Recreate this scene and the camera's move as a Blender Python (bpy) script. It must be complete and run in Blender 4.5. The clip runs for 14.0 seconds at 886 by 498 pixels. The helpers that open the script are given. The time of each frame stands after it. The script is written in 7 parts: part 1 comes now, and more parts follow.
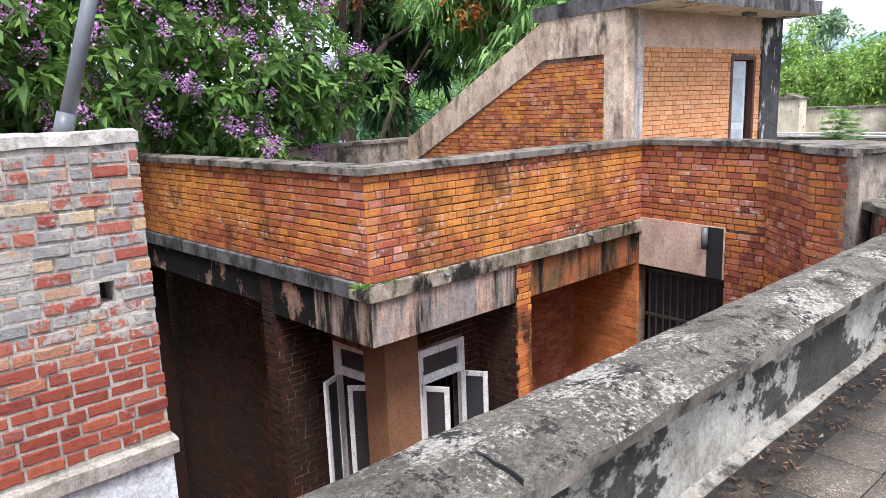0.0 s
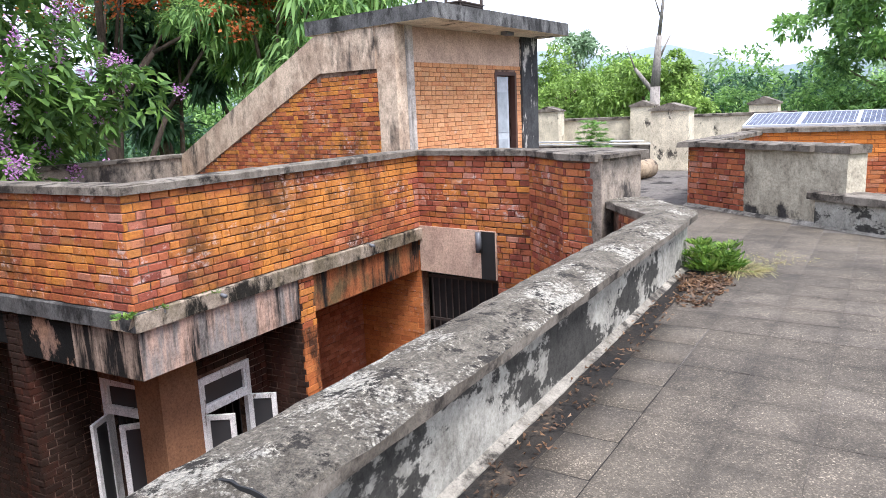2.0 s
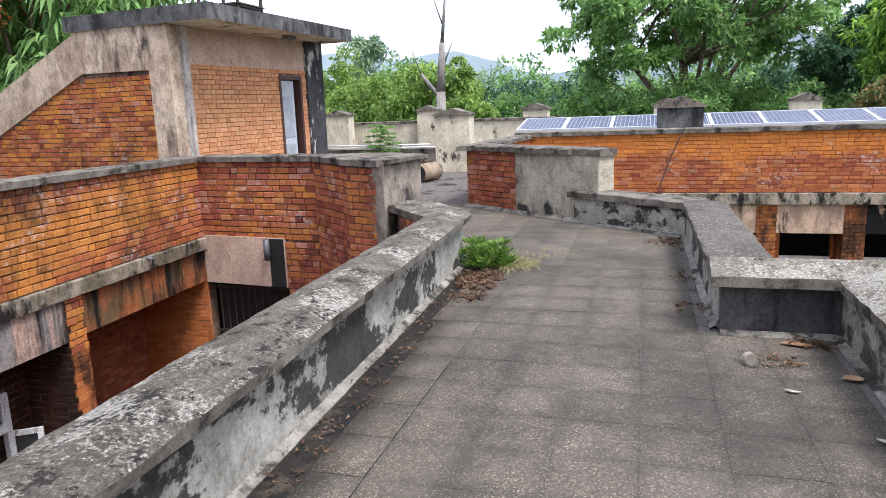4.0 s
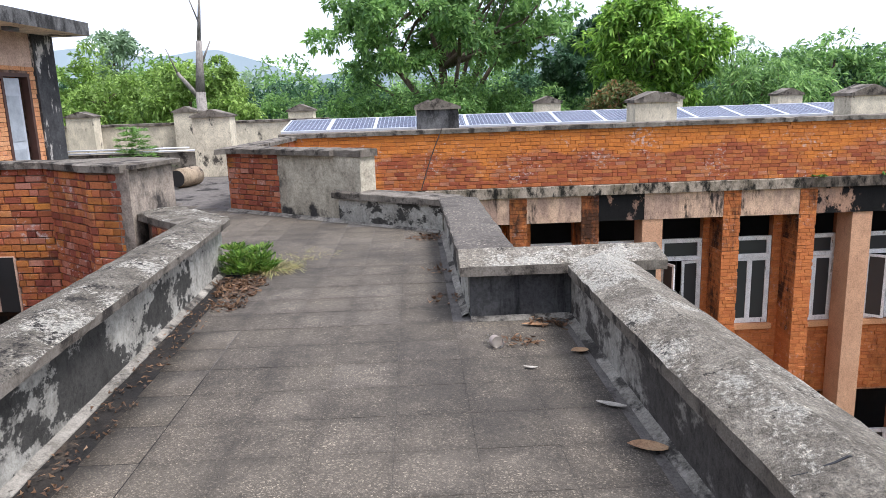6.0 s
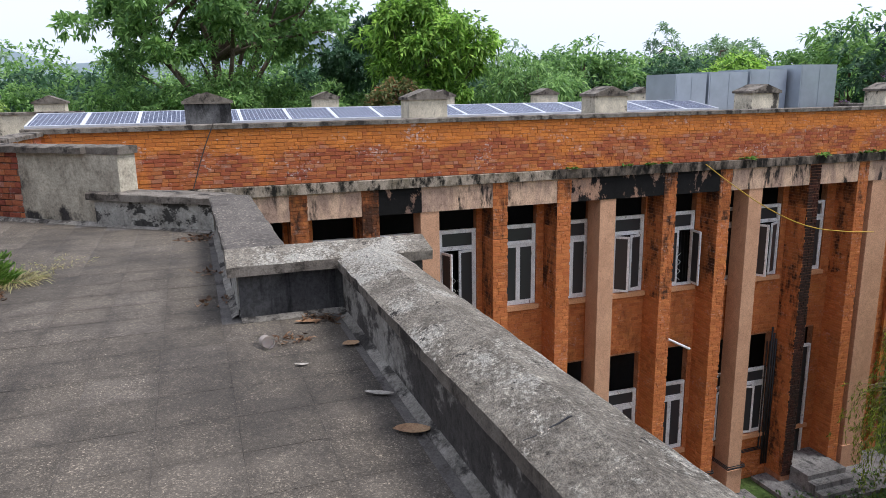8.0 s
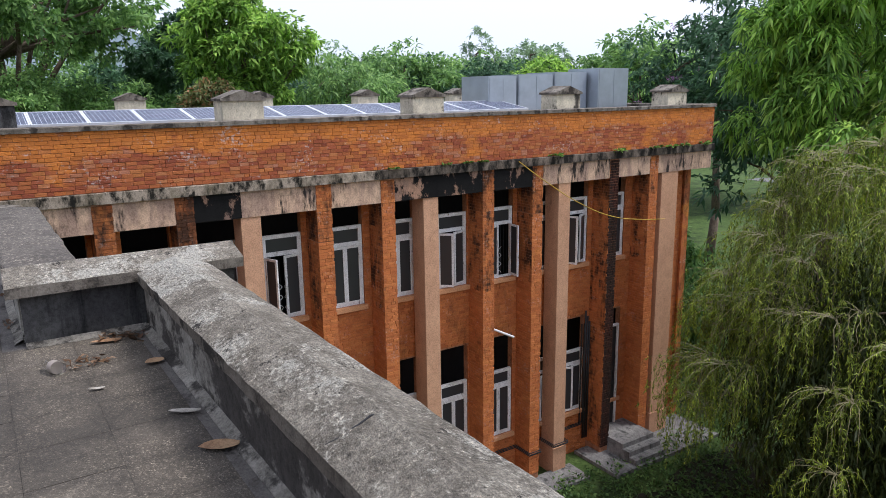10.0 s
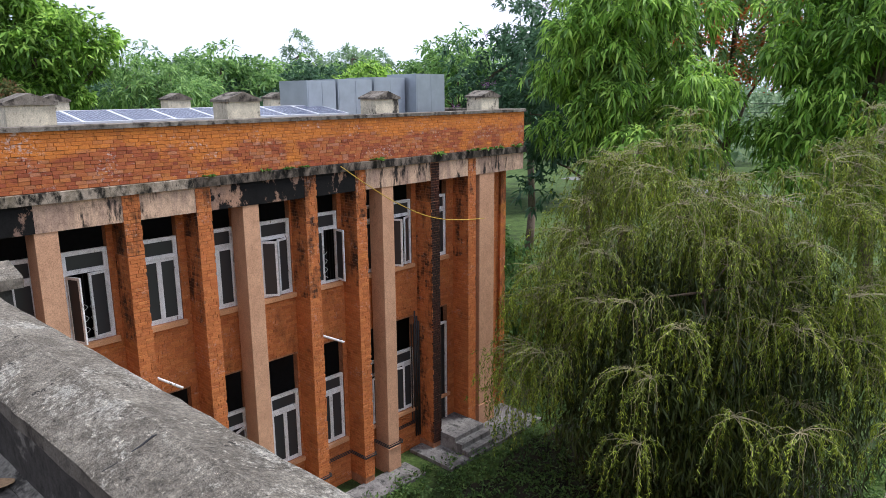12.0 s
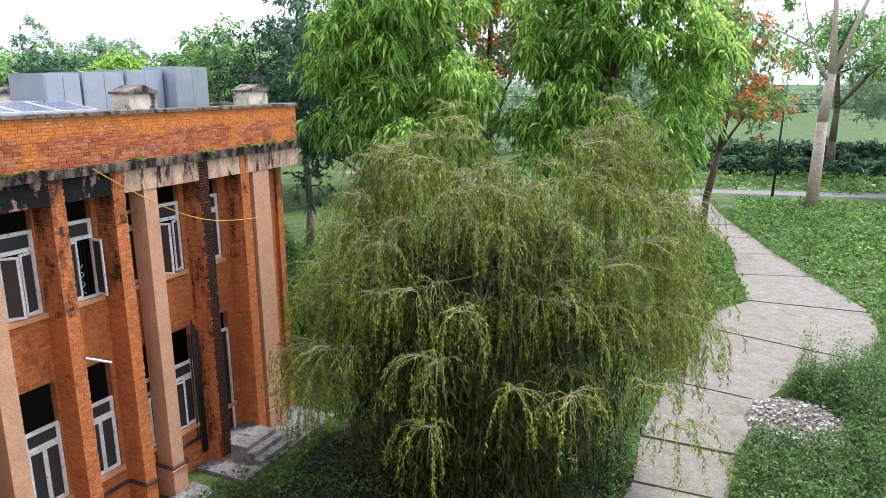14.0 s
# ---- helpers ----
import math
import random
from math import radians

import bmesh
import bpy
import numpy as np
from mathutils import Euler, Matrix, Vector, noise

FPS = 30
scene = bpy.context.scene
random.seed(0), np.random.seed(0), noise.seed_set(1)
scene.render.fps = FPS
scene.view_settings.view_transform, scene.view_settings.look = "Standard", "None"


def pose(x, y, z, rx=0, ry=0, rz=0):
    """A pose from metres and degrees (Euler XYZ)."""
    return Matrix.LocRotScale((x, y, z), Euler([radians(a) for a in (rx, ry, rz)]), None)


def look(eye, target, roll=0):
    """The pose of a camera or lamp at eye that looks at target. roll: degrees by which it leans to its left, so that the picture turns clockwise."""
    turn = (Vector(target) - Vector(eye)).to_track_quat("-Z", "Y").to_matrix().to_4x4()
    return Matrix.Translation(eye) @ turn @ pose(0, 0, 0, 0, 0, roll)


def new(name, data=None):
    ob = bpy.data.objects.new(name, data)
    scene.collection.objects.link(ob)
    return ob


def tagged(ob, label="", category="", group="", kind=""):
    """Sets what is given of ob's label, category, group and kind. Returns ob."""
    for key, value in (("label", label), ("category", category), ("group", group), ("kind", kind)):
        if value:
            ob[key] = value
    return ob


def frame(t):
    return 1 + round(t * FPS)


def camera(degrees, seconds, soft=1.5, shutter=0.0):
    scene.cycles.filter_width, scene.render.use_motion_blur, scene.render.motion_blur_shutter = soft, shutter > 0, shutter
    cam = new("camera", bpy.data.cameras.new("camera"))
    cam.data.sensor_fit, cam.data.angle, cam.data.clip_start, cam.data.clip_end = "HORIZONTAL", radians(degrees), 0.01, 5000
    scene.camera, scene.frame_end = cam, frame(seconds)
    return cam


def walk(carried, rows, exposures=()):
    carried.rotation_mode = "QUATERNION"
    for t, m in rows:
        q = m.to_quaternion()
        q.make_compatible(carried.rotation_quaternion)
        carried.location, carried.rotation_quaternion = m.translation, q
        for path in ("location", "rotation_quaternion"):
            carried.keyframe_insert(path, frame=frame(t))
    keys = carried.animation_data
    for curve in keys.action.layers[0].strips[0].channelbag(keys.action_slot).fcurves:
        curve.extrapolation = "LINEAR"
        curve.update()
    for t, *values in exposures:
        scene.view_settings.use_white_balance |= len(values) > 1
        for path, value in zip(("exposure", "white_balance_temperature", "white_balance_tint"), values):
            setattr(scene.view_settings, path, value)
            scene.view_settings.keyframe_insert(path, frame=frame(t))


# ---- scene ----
cam = camera(64.15, 14.0, soft=0.4)
# seconds, eye, yaw, pitch, roll
PATH = [
    (0.0, (0.271, 0.015, 1.639), -40.16, -11.25, -2.10),
    (0.5, (0.303, -0.017, 1.635), -43.60, -10.86, -2.40),
    (1.0, (0.333, -0.052, 1.626), -48.03, -10.90, -2.10),
    (1.5, (0.370, -0.088, 1.621), -52.94, -10.83, -2.30),
    (2.0, (0.401, -0.110, 1.617), -56.92, -10.81, -2.50),
    (2.2, (0.414, -0.121, 1.617), -58.54, -10.95, -2.40),
    (4.3, (0.379, -0.316, 1.657), -76.31, -11.45, -1.90),
    (4.5, (0.385, -0.325, 1.649), -78.43, -11.60, -1.70),
    (5.0, (0.388, -0.367, 1.649), -82.43, -11.51, -1.80),
    (5.5, (0.379, -0.420, 1.646), -87.05, -11.65, -2.00),
    (6.0, (0.385, -0.455, 1.650), -91.40, -11.77, -1.90),
    (6.5, (0.374, -0.490, 1.648), -95.93, -11.98, -1.60),
    (7.0, (0.361, -0.520, 1.654), -100.48, -11.88, -1.60),
    (7.5, (0.348, -0.561, 1.650), -104.83, -12.30, -1.20),
    (8.0, (0.328, -0.593, 1.652), -108.73, -12.53, -0.90),
    (8.2, (0.325, -0.608, 1.655), -110.45, -12.56, -1.00),
    (10.5, (0.245, -0.748, 1.646), -125.50, -12.50, -0.90),
    (11.0, (0.200, -0.773, 1.655), -128.54, -12.39, -1.00),
    (11.5, (0.142, -0.792, 1.669), -132.03, -12.56, -0.60),
    (12.0, (0.116, -0.820, 1.665), -136.49, -12.48, -0.50),
    (12.5, (0.106, -0.839, 1.650), -141.03, -12.50, -0.50),
    (13.0, (0.127, -0.863, 1.629), -144.95, -12.56, -0.10),
    (13.5, (0.166, -0.921, 1.630), -149.08, -13.12, -1.10),
    (14.0, (0.191, -0.974, 1.631), -154.43, -13.06, -0.60),
]


def aim(eye, yaw, pitch, roll):
    y, p = radians(yaw), radians(pitch)
    way = Vector((-math.sin(y) * math.cos(p), math.cos(y) * math.cos(p), math.sin(p)))
    return look(eye, Vector(eye) + way, roll)


walk(cam, [(t, aim(eye, yaw, pitch, roll)) for t, eye, yaw, pitch, roll in PATH],
     exposures=[(t, stops, 6040, 15) for t, stops in ((0.0, 1.50), (2.0, 1.52), (4.5, 1.10), (5.5, 1.13), (6.5, 1.0), (8.0, 0.7), (11.0, 0.74), (12.5, 0.92), (13.5, 1.22), (14.0, 1.42))])

# ---- sky, sun ----
world = bpy.data.worlds.new("sky")
scene.world = world
world.use_nodes = True
nt = world.node_tree
nt.nodes.clear()
sky = nt.nodes.new("ShaderNodeTexSky")
sky.sky_type, sky.sun_disc = "NISHITA", False
sky.sun_elevation, sky.sun_rotation = radians(58), radians(200)
sky.dust_density, sky.air_density = 3.0, 1.0
pale = nt.nodes.new("ShaderNodeHueSaturation")
pale.inputs["Saturation"].default_value = 0.30
cover = nt.nodes.new("ShaderNodeMix")
cover.data_type = "RGBA"
cover.inputs["Factor"].default_value = 0.55
cover.inputs["B"].default_value = (8.5, 9.3, 11.0, 1)
back = nt.nodes.new("ShaderNodeBackground")
back.inputs["Strength"].default_value = 0.098
outw = nt.nodes.new("ShaderNodeOutputWorld")
nt.links.new(sky.outputs[0], pale.inputs["Color"])
nt.links.new(pale.outputs[0], cover.inputs["A"])
nt.links.new(cover.outputs["Result"], back.inputs["Color"])
nt.links.new(back.outputs[0], outw.inputs[0])

sun = new("sun", bpy.data.lights.new("sun", "SUN"))
sun.data.energy, sun.data.angle, sun.data.color = 2.0, radians(18), (1.0, 0.97, 0.92)
sun.matrix_world = look((0, 0, 30), (7, 12, 5))

# ---- materials ----
def mat(name, rough=0.85):
    m = bpy.data.materials.new(name)
    m.use_nodes = True
    return m, m.node_tree, m.node_tree.nodes["Principled BSDF"]


def node(t, kind, **ins):
    n = t.nodes.new("ShaderNode" + kind)
    for k, v in ins.items():
        n.inputs[k.replace("_", " ")].default_value = v
    return n


def noise_of(t, scale, detail=4.0, rough=0.6, stretch=(1, 1, 1), seed=0.0):
    """Noise in world space."""
    g = t.nodes.new("ShaderNodeNewGeometry")
    mp = t.nodes.new("ShaderNodeMapping")
    mp.inputs["Scale"].default_value = stretch
    mp.inputs["Location"].default_value = (seed, seed * 1.7, seed * 0.6)
    t.links.new(g.outputs["Position"], mp.inputs["Vector"])
    n = node(t, "TexNoise", Scale=scale, Detail=detail, Roughness=rough)
    t.links.new(mp.outputs[0], n.inputs["Vector"])
    return n.outputs["Fac"]


def ramp(t, fac, stops):
    r = t.nodes.new("ShaderNodeValToRGB")
    while len(r.color_ramp.elements) < len(stops):
        r.color_ramp.elements.new(0.5)
    for e, (p, c) in zip(r.color_ramp.elements, stops):
        e.position = p
        e.color = (*c, 1) if len(c) == 3 else c
    t.links.new(fac, r.inputs[0])
    return r.outputs["Color"]


def mix(t, fac, a, b, how="MIX"):
    m = t.nodes.new("ShaderNodeMix")
    m.data_type, m.blend_type = "RGBA", how
    for k, v in (("Factor", fac), ("A", a), ("B", b)):
        if isinstance(v, (int, float)):
            m.inputs[k].default_value = v
        elif isinstance(v, tuple):
            m.inputs[k].default_value = (*v, 1) if len(v) == 3 else v
        else:
            t.links.new(v, m.inputs[k])
    return m.outputs["Result"]


def step(t, fac, lo, hi):
    return ramp(t, fac, [(lo, (0, 0, 0)), (hi, (1, 1, 1))])


def relief(t, bsdf, fac, strength=0.4, distance=0.01):
    b = node(t, "Bump", Strength=strength, Distance=distance)
    t.links.new(fac, b.inputs["Height"])
    t.links.new(b.outputs[0], bsdf.inputs["Normal"])


def calc(t, op, a, b=0.0, c=0.0):
    n = t.nodes.new("ShaderNodeMath")
    n.operation = op
    for k, v in enumerate((a, b, c)):
        if isinstance(v, (int, float)):
            n.inputs[k].default_value = v
        else:
            t.links.new(v, n.inputs[k])
    return n.outputs[0]


def height_band(t, z0, z1, stops):
    """Value by height between z0 and z1: where rain has washed the surface."""
    g = t.nodes.new("ShaderNodeNewGeometry")
    sp = t.nodes.new("ShaderNodeSeparateXYZ")
    t.links.new(g.outputs["Position"], sp.inputs[0])
    return ramp(t, calc(t, "DIVIDE", calc(t, "SUBTRACT", sp.outputs["Z"], z0), z1 - z0), [(p, (v, v, v)) for p, v in stops])


def brick_mat(name, tones, random_of="island", grime=0.75, pale=0.5, seed=0.0, soot=(0.55, 0.68), streak=(1.0, 1.0, 0.55), gold=(0.50, 0.60), golden=(0.57, 0.225, 0.042), band=None, white=(0.60, 0.50, 0.45), spread=0.08, vary=0.22):
    """Fired brick: tone by brick, lichen-gold patches, dark weathering, lime bloom, pits and grain."""
    m, t, b = mat(name)
    if random_of == "island":
        rnd = t.nodes.new("ShaderNodeNewGeometry").outputs["Random Per Island"]
    else:
        rnd = t.nodes.new("ShaderNodeObjectInfo").outputs["Random"]
    two = calc(t, "FRACT", calc(t, "MULTIPLY", rnd, 57.31))
    three = calc(t, "FRACT", calc(t, "MULTIPLY", rnd, 391.7))
    one = ramp(t, rnd, [(i / (len(tones) - 1), c) for i, c in enumerate(tones)])
    patch = calc(t, "ADD", noise_of(t, 0.8, 5, 0.6, (1, 1, 1.4), seed), calc(t, "MULTIPLY", calc(t, "SUBTRACT", two, 0.5), spread))
    if band:
        patch = calc(t, "ADD", patch, height_band(t, *band))
    gild = mix(t, calc(t, "MULTIPLY_ADD", three, 0.25, 0.62), one, golden)
    col = mix(t, step(t, patch, *gold), one, gild)
    col = mix(t, 1.0, col, ramp(t, three, [(0.0, (1 - 1.6 * vary,) * 3), (0.2, (1 - 0.5 * vary,) * 3), (1.0, (1 + 0.5 * vary,) * 3)]), "MULTIPLY")
    dirt = calc(t, "ADD", noise_of(t, 1.5, 8, 0.72, streak, seed + 9), calc(t, "MULTIPLY", calc(t, "SUBTRACT", three, 0.5), 0.10))
    col = mix(t, step(t, dirt, *soot), col, mix(t, grime, col, (0.028, 0.017, 0.012)))
    bloom = calc(t, "MULTIPLY", noise_of(t, 10.0, 8, 0.75, (1, 1, 1.5), seed + 3), calc(t, "ADD", noise_of(t, 1.1, 3, 0.6, (1, 1, 2), seed + 6), 0.5))
    col = mix(t, step(t, bloom, 0.60, 0.70), col, mix(t, pale, col, white))
    pits = noise_of(t, 26, 6, 0.75, (1, 1, 1.6), seed)
    col = mix(t, 1.0, col, ramp(t, pits, [(0.30, (0.45, 0.42, 0.40)), (0.44, (0.92, 0.92, 0.92)), (0.62, (1.06, 1.06, 1.06)), (0.75, (1.35, 1.3, 1.25))]), "MULTIPLY")
    grain = noise_of(t, 90, 4, 0.8)
    col = mix(t, 0.5, col, ramp(t, grain, [(0.3, (0.45, 0.45, 0.45)), (0.7, (1.35, 1.35, 1.35))]), "MULTIPLY")
    t.links.new(col, b.inputs["Base Color"])
    b.inputs["Roughness"].default_value = 0.9
    b.inputs["Specular IOR Level"].default_value = 0.2
    relief(t, b, pits, 0.7, 0.012)
    return m


def stained_mat(name, base, second, black, amount=(0.5, 0.66), streak=(3.0, 3.0, 0.35), scale=1.2, fine=35, patch=(0.42, 0.6), seed=0.0, rough=0.9, bump=0.5, mottle=0.8, runs=(1, 1, 0.8)):
    """Weathered plaster or cement: two tones in patches, black algae in streaks, fine grain."""
    m, t, b = mat(name)
    col = mix(t, step(t, noise_of(t, 2.1, 6, 0.65, runs, seed), *patch), base, second)
    algae = noise_of(t, scale, 7, 0.7, streak, seed + 5)
    col = mix(t, step(t, algae, *amount), col, black)
    grain = noise_of(t, fine, 6, 0.8)
    col = mix(t, 0.75, col, ramp(t, grain, [(0.3, (0.35, 0.35, 0.35)), (0.5, (1.0, 1.0, 1.0)), (0.7, (1.4, 1.4, 1.4))]), "MULTIPLY")
    blot = noise_of(t, 7.0, 8, 0.78, (1, 1, 0.7), seed + 2)
    col = mix(t, mottle, col, ramp(t, blot, [(0.34, (0.5, 0.49, 0.47)), (0.5, (1.0, 1.0, 1.0)), (0.68, (1.22, 1.22, 1.22))]), "MULTIPLY")
    t.links.new(col, b.inputs["Base Color"])
    b.inputs["Roughness"].default_value = rough
    b.inputs["Specular IOR Level"].default_value = 0.2
    relief(t, b, grain, bump, 0.012)
    return m


def plain_mat(name, colour, rough=0.6, metal=0.0, vary=0.25, scale=6.0, fine=40):
    m, t, b = mat(name)
    n = noise_of(t, scale, 5, 0.65)
    lo, hi = 1 - vary, 1 + vary * 0.5
    col = mix(t, 1.0, colour, ramp(t, n, [(0.3, (lo, lo, lo)), (0.7, (hi, hi, hi))]), "MULTIPLY")
    t.links.new(col, b.inputs["Base Color"])
    b.inputs["Roughness"].default_value, b.inputs["Metallic"].default_value = rough, metal
    relief(t, b, noise_of(t, fine, 4, 0.7), 0.15, 0.004)
    return m


def leaf_mat(name, dark, light, tip=None, patch=0.5, sheer=0.38):
    m, t, b = mat(name)
    rnd = t.nodes.new("ShaderNodeNewGeometry").outputs["Random Per Island"]
    col = ramp(t, rnd, [(0.0, dark), (0.65, light), (1.0, tip or light)])
    col = mix(t, 0.5, col, ramp(t, noise_of(t, patch, 3, 0.6), [(0.33, (0.35, 0.4, 0.38)), (0.66, (1.5, 1.42, 1.25))]), "MULTIPLY")
    t.links.new(col, b.inputs["Base Color"])
    b.inputs["Roughness"].default_value = 0.55
    b.inputs["Specular IOR Level"].default_value = 0.3
    tr = node(t, "BsdfTranslucent")
    t.links.new(col, tr.inputs["Color"])
    ms = node(t, "MixShader", Fac=sheer)
    t.links.new(b.outputs[0], ms.inputs[1])
    t.links.new(tr.outputs[0], ms.inputs[2])
    t.links.new(ms.outputs[0], t.nodes["Material Output"].inputs["Surface"])
    return m


RED = [(0.24, 0.068, 0.045), (0.36, 0.100, 0.055), (0.46, 0.145, 0.060), (0.30, 0.082, 0.052), (0.50, 0.175, 0.065), (0.40, 0.118, 0.066), (0.52, 0.25, 0.17)]
WARM = [(0.26, 0.070, 0.036), (0.37, 0.103, 0.045), (0.46, 0.150, 0.052), (0.42, 0.125, 0.046), (0.33, 0.088, 0.042), (0.50, 0.180, 0.056), (0.43, 0.180, 0.11)]
ORANGE = [(0.46, 0.14, 0.045), (0.56, 0.185, 0.055), (0.50, 0.155, 0.05), (0.60, 0.21, 0.065), (0.52, 0.165, 0.055)]
# soot and the deep shade of the recess both go into these tones
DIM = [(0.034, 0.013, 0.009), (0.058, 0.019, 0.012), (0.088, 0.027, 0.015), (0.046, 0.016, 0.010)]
B_MID = (-0.15, 1.1, [(0.0, -0.10), (0.2, 0.0), (0.45, 0.10), (0.72, 0.10), (0.92, -0.02), (1.0, -0.10)])
B_TOP = (-0.06, 1.18, [(0.0, -0.06), (0.34, 0.0), (0.55, 0.22), (1.0, 0.27)])
M_BRICK = brick_mat("gold and red brick", WARM, "island", seed=1.0, soot=(0.49, 0.64), band=B_MID)
M_BRICK_P = brick_mat("gold and red brick laid singly", WARM, "object", seed=1.0, soot=(0.49, 0.64), band=B_MID)
M_LONGB = brick_mat("orange brick above, pink brick below", WARM, "island", 0.6, 0.7, 31.0, (0.60, 0.74), gold=(0.56, 0.66), golden=(0.64, 0.215, 0.04), band=B_TOP, spread=0.06, vary=0.10)
M_LONGB_P = brick_mat("orange brick above, pink brick below, laid singly", WARM, "object", 0.6, 0.7, 31.0, (0.60, 0.74), gold=(0.56, 0.66), golden=(0.64, 0.215, 0.04), band=B_TOP, spread=0.06, vary=0.10)
M_ORANGE = brick_mat("even orange brick", ORANGE, "island", 0.62, 0.3, 12.0, (0.56, 0.74), gold=(0.6, 0.9), spread=0.1, vary=0.12)
M_SOOTB = brick_mat("orange brick streaked with soot", ORANGE, "island", 0.92, 0.35, 5.0, (0.47, 0.62), (1.8, 1.8, 0.55), gold=(0.6, 0.9), spread=0.1, vary=0.12)
M_SOOTYB = brick_mat("orange brick thick with soot", ORANGE, "island", 0.93, 0.2, 5.0, (0.38, 0.58), (1.6, 1.6, 0.6), gold=(0.6, 0.9), spread=0.1, vary=0.2)
M_BLACKB = brick_mat("red brick dark with soot and shade", DIM, "island", 0.9, 0.0, 5.0, (0.36, 0.54), (1.6, 1.6, 0.4), gold=(0.9, 1.0))
M_REDB = brick_mat("red brick", RED, "island", seed=4.0, gold=(0.54, 0.66), pale=0.75, spread=0.2)
M_REDB_P = brick_mat("red brick laid singly", RED, "object", seed=4.0, gold=(0.54, 0.66), pale=0.75, spread=0.2)
M_STAIRB = brick_mat("mottled red and gold brick", WARM, "island", 0.7, 0.5, 7.0, (0.54, 0.68), gold=(0.52, 0.60), spread=0.40)
M_STAIRB_P = brick_mat("mottled red and gold brick laid singly", WARM, "object", 0.7, 0.5, 7.0, (0.54, 0.68), gold=(0.52, 0.60), spread=0.40)
M_PALEB = brick_mat("pale orange brick", [(0.62, 0.285, 0.13), (0.67, 0.335, 0.155), (0.57, 0.245, 0.11), (0.69, 0.37, 0.185)], "island", 0.3, 0.4, 2.0, (0.66, 0.8), gold=(0.7, 0.9), vary=0.12)
M_MORTAR = stained_mat("dark mortar with pale patches", (0.12, 0.065, 0.043), (0.25, 0.17, 0.125), (0.03, 0.021, 0.016), (0.52, 0.64), (1, 1, 1), 3.0)
M_MORTAR_O = stained_mat("orange-brown mortar", (0.34, 0.15, 0.075), (0.42, 0.21, 0.115), (0.10, 0.05, 0.03), (0.58, 0.7), (1, 1, 1), 3.0)
M_MORTAR_L = stained_mat("grey lime mortar", (0.37, 0.345, 0.30), (0.44, 0.41, 0.355), (0.18, 0.165, 0.145), (0.62, 0.8))
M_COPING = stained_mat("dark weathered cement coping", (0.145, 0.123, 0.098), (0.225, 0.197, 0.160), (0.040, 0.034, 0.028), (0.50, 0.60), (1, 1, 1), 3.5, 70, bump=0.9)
M_LEDGE = stained_mat("mossy cement ledge with drips", (0.36, 0.295, 0.225), (0.15, 0.122, 0.08), (0.018, 0.016, 0.012), (0.48, 0.58), (2.2, 2.2, 1.0), 1.6, 50)
M_LEDGE_D = stained_mat("blackened cement ledge", (0.19, 0.15, 0.115), (0.10, 0.08, 0.06), (0.016, 0.014, 0.011), (0.44, 0.56), (2.2, 2.2, 1.0), 1.2, 50)
M_GREYPL = stained_mat("grey plaster with a few black patches", (0.48, 0.43, 0.325), (0.34, 0.30, 0.225), (0.055, 0.05, 0.045), (0.54, 0.60), (1.0, 1.0, 0.8), 0.8, 30, (0.42, 0.6), 9.0)
M_BEIGE = stained_mat("beige plaster with brown and black stains", (0.58, 0.45, 0.33), (0.41, 0.30, 0.215), (0.075, 0.062, 0.052), (0.51, 0.64), (1.4, 1.4, 0.45), 1.5, 30, (0.45, 0.57), 13.0)
M_LIMED = stained_mat("limewash almost gone under algae", (0.34, 0.315, 0.27), (0.22, 0.20, 0.17), (0.072, 0.064, 0.056), (0.45, 0.51), (1.0, 1.0, 1.3), 1.6, 26, (0.42, 0.62), 16.0, bump=0.9)
M_LIME = stained_mat("peeling limewash on low parapet", (0.40, 0.38, 0.325), (0.28, 0.265, 0.225), (0.055, 0.052, 0.045), (0.495, 0.52), (0.8, 0.8, 1.2), 1.5, 26, (0.42, 0.62), 6.0, bump=0.9)
M_DARKWALL = stained_mat("dark algae-covered plaster", (0.055, 0.053, 0.052), (0.09, 0.088, 0.083), (0.02, 0.02, 0.02), (0.52, 0.62))
M_PLASTER = stained_mat("pinkish plaster streaked with black", (0.45, 0.30, 0.225), (0.23, 0.205, 0.185), (0.022, 0.019, 0.017), (0.48, 0.58), (2.0, 2.0, 0.22), 1.2, 30, (0.44, 0.56), 3.0, runs=(1.6, 1.6, 0.25))
M_TAN = stained_mat("tan plaster with brown and black runs", (0.56, 0.38, 0.255), (0.36, 0.24, 0.175), (0.035, 0.028, 0.024), (0.54, 0.62), (1.7, 1.7, 0.45), 1.3, 30, (0.44, 0.58), 23.0, runs=(1.4, 1.4, 0.4))
M_WEST = stained_mat("brown-grey plaster half blackened", (0.36, 0.27, 0.205), (0.17, 0.14, 0.115), (0.015, 0.013, 0.012), (0.45, 0.55), (2.0, 2.0, 0.25), 1.3, 30, (0.44, 0.56), 41.0, runs=(1.6, 1.6, 0.25))
M_BURNT = stained_mat("plaster blackened by algae", (0.34, 0.20, 0.13), (0.20, 0.13, 0.10), (0.008, 0.0075, 0.007), (0.41, 0.45), (1.0, 1.0, 0.6), 1.6, 30, (0.42, 0.6), 11.0)
M_CREAM = stained_mat("cream plaster with black patches", (0.68, 0.605, 0.45), (0.51, 0.45, 0.335), (0.075, 0.066, 0.054), (0.57, 0.63), (1.2, 1.2, 0.8), 1.6, mottle=0.5)
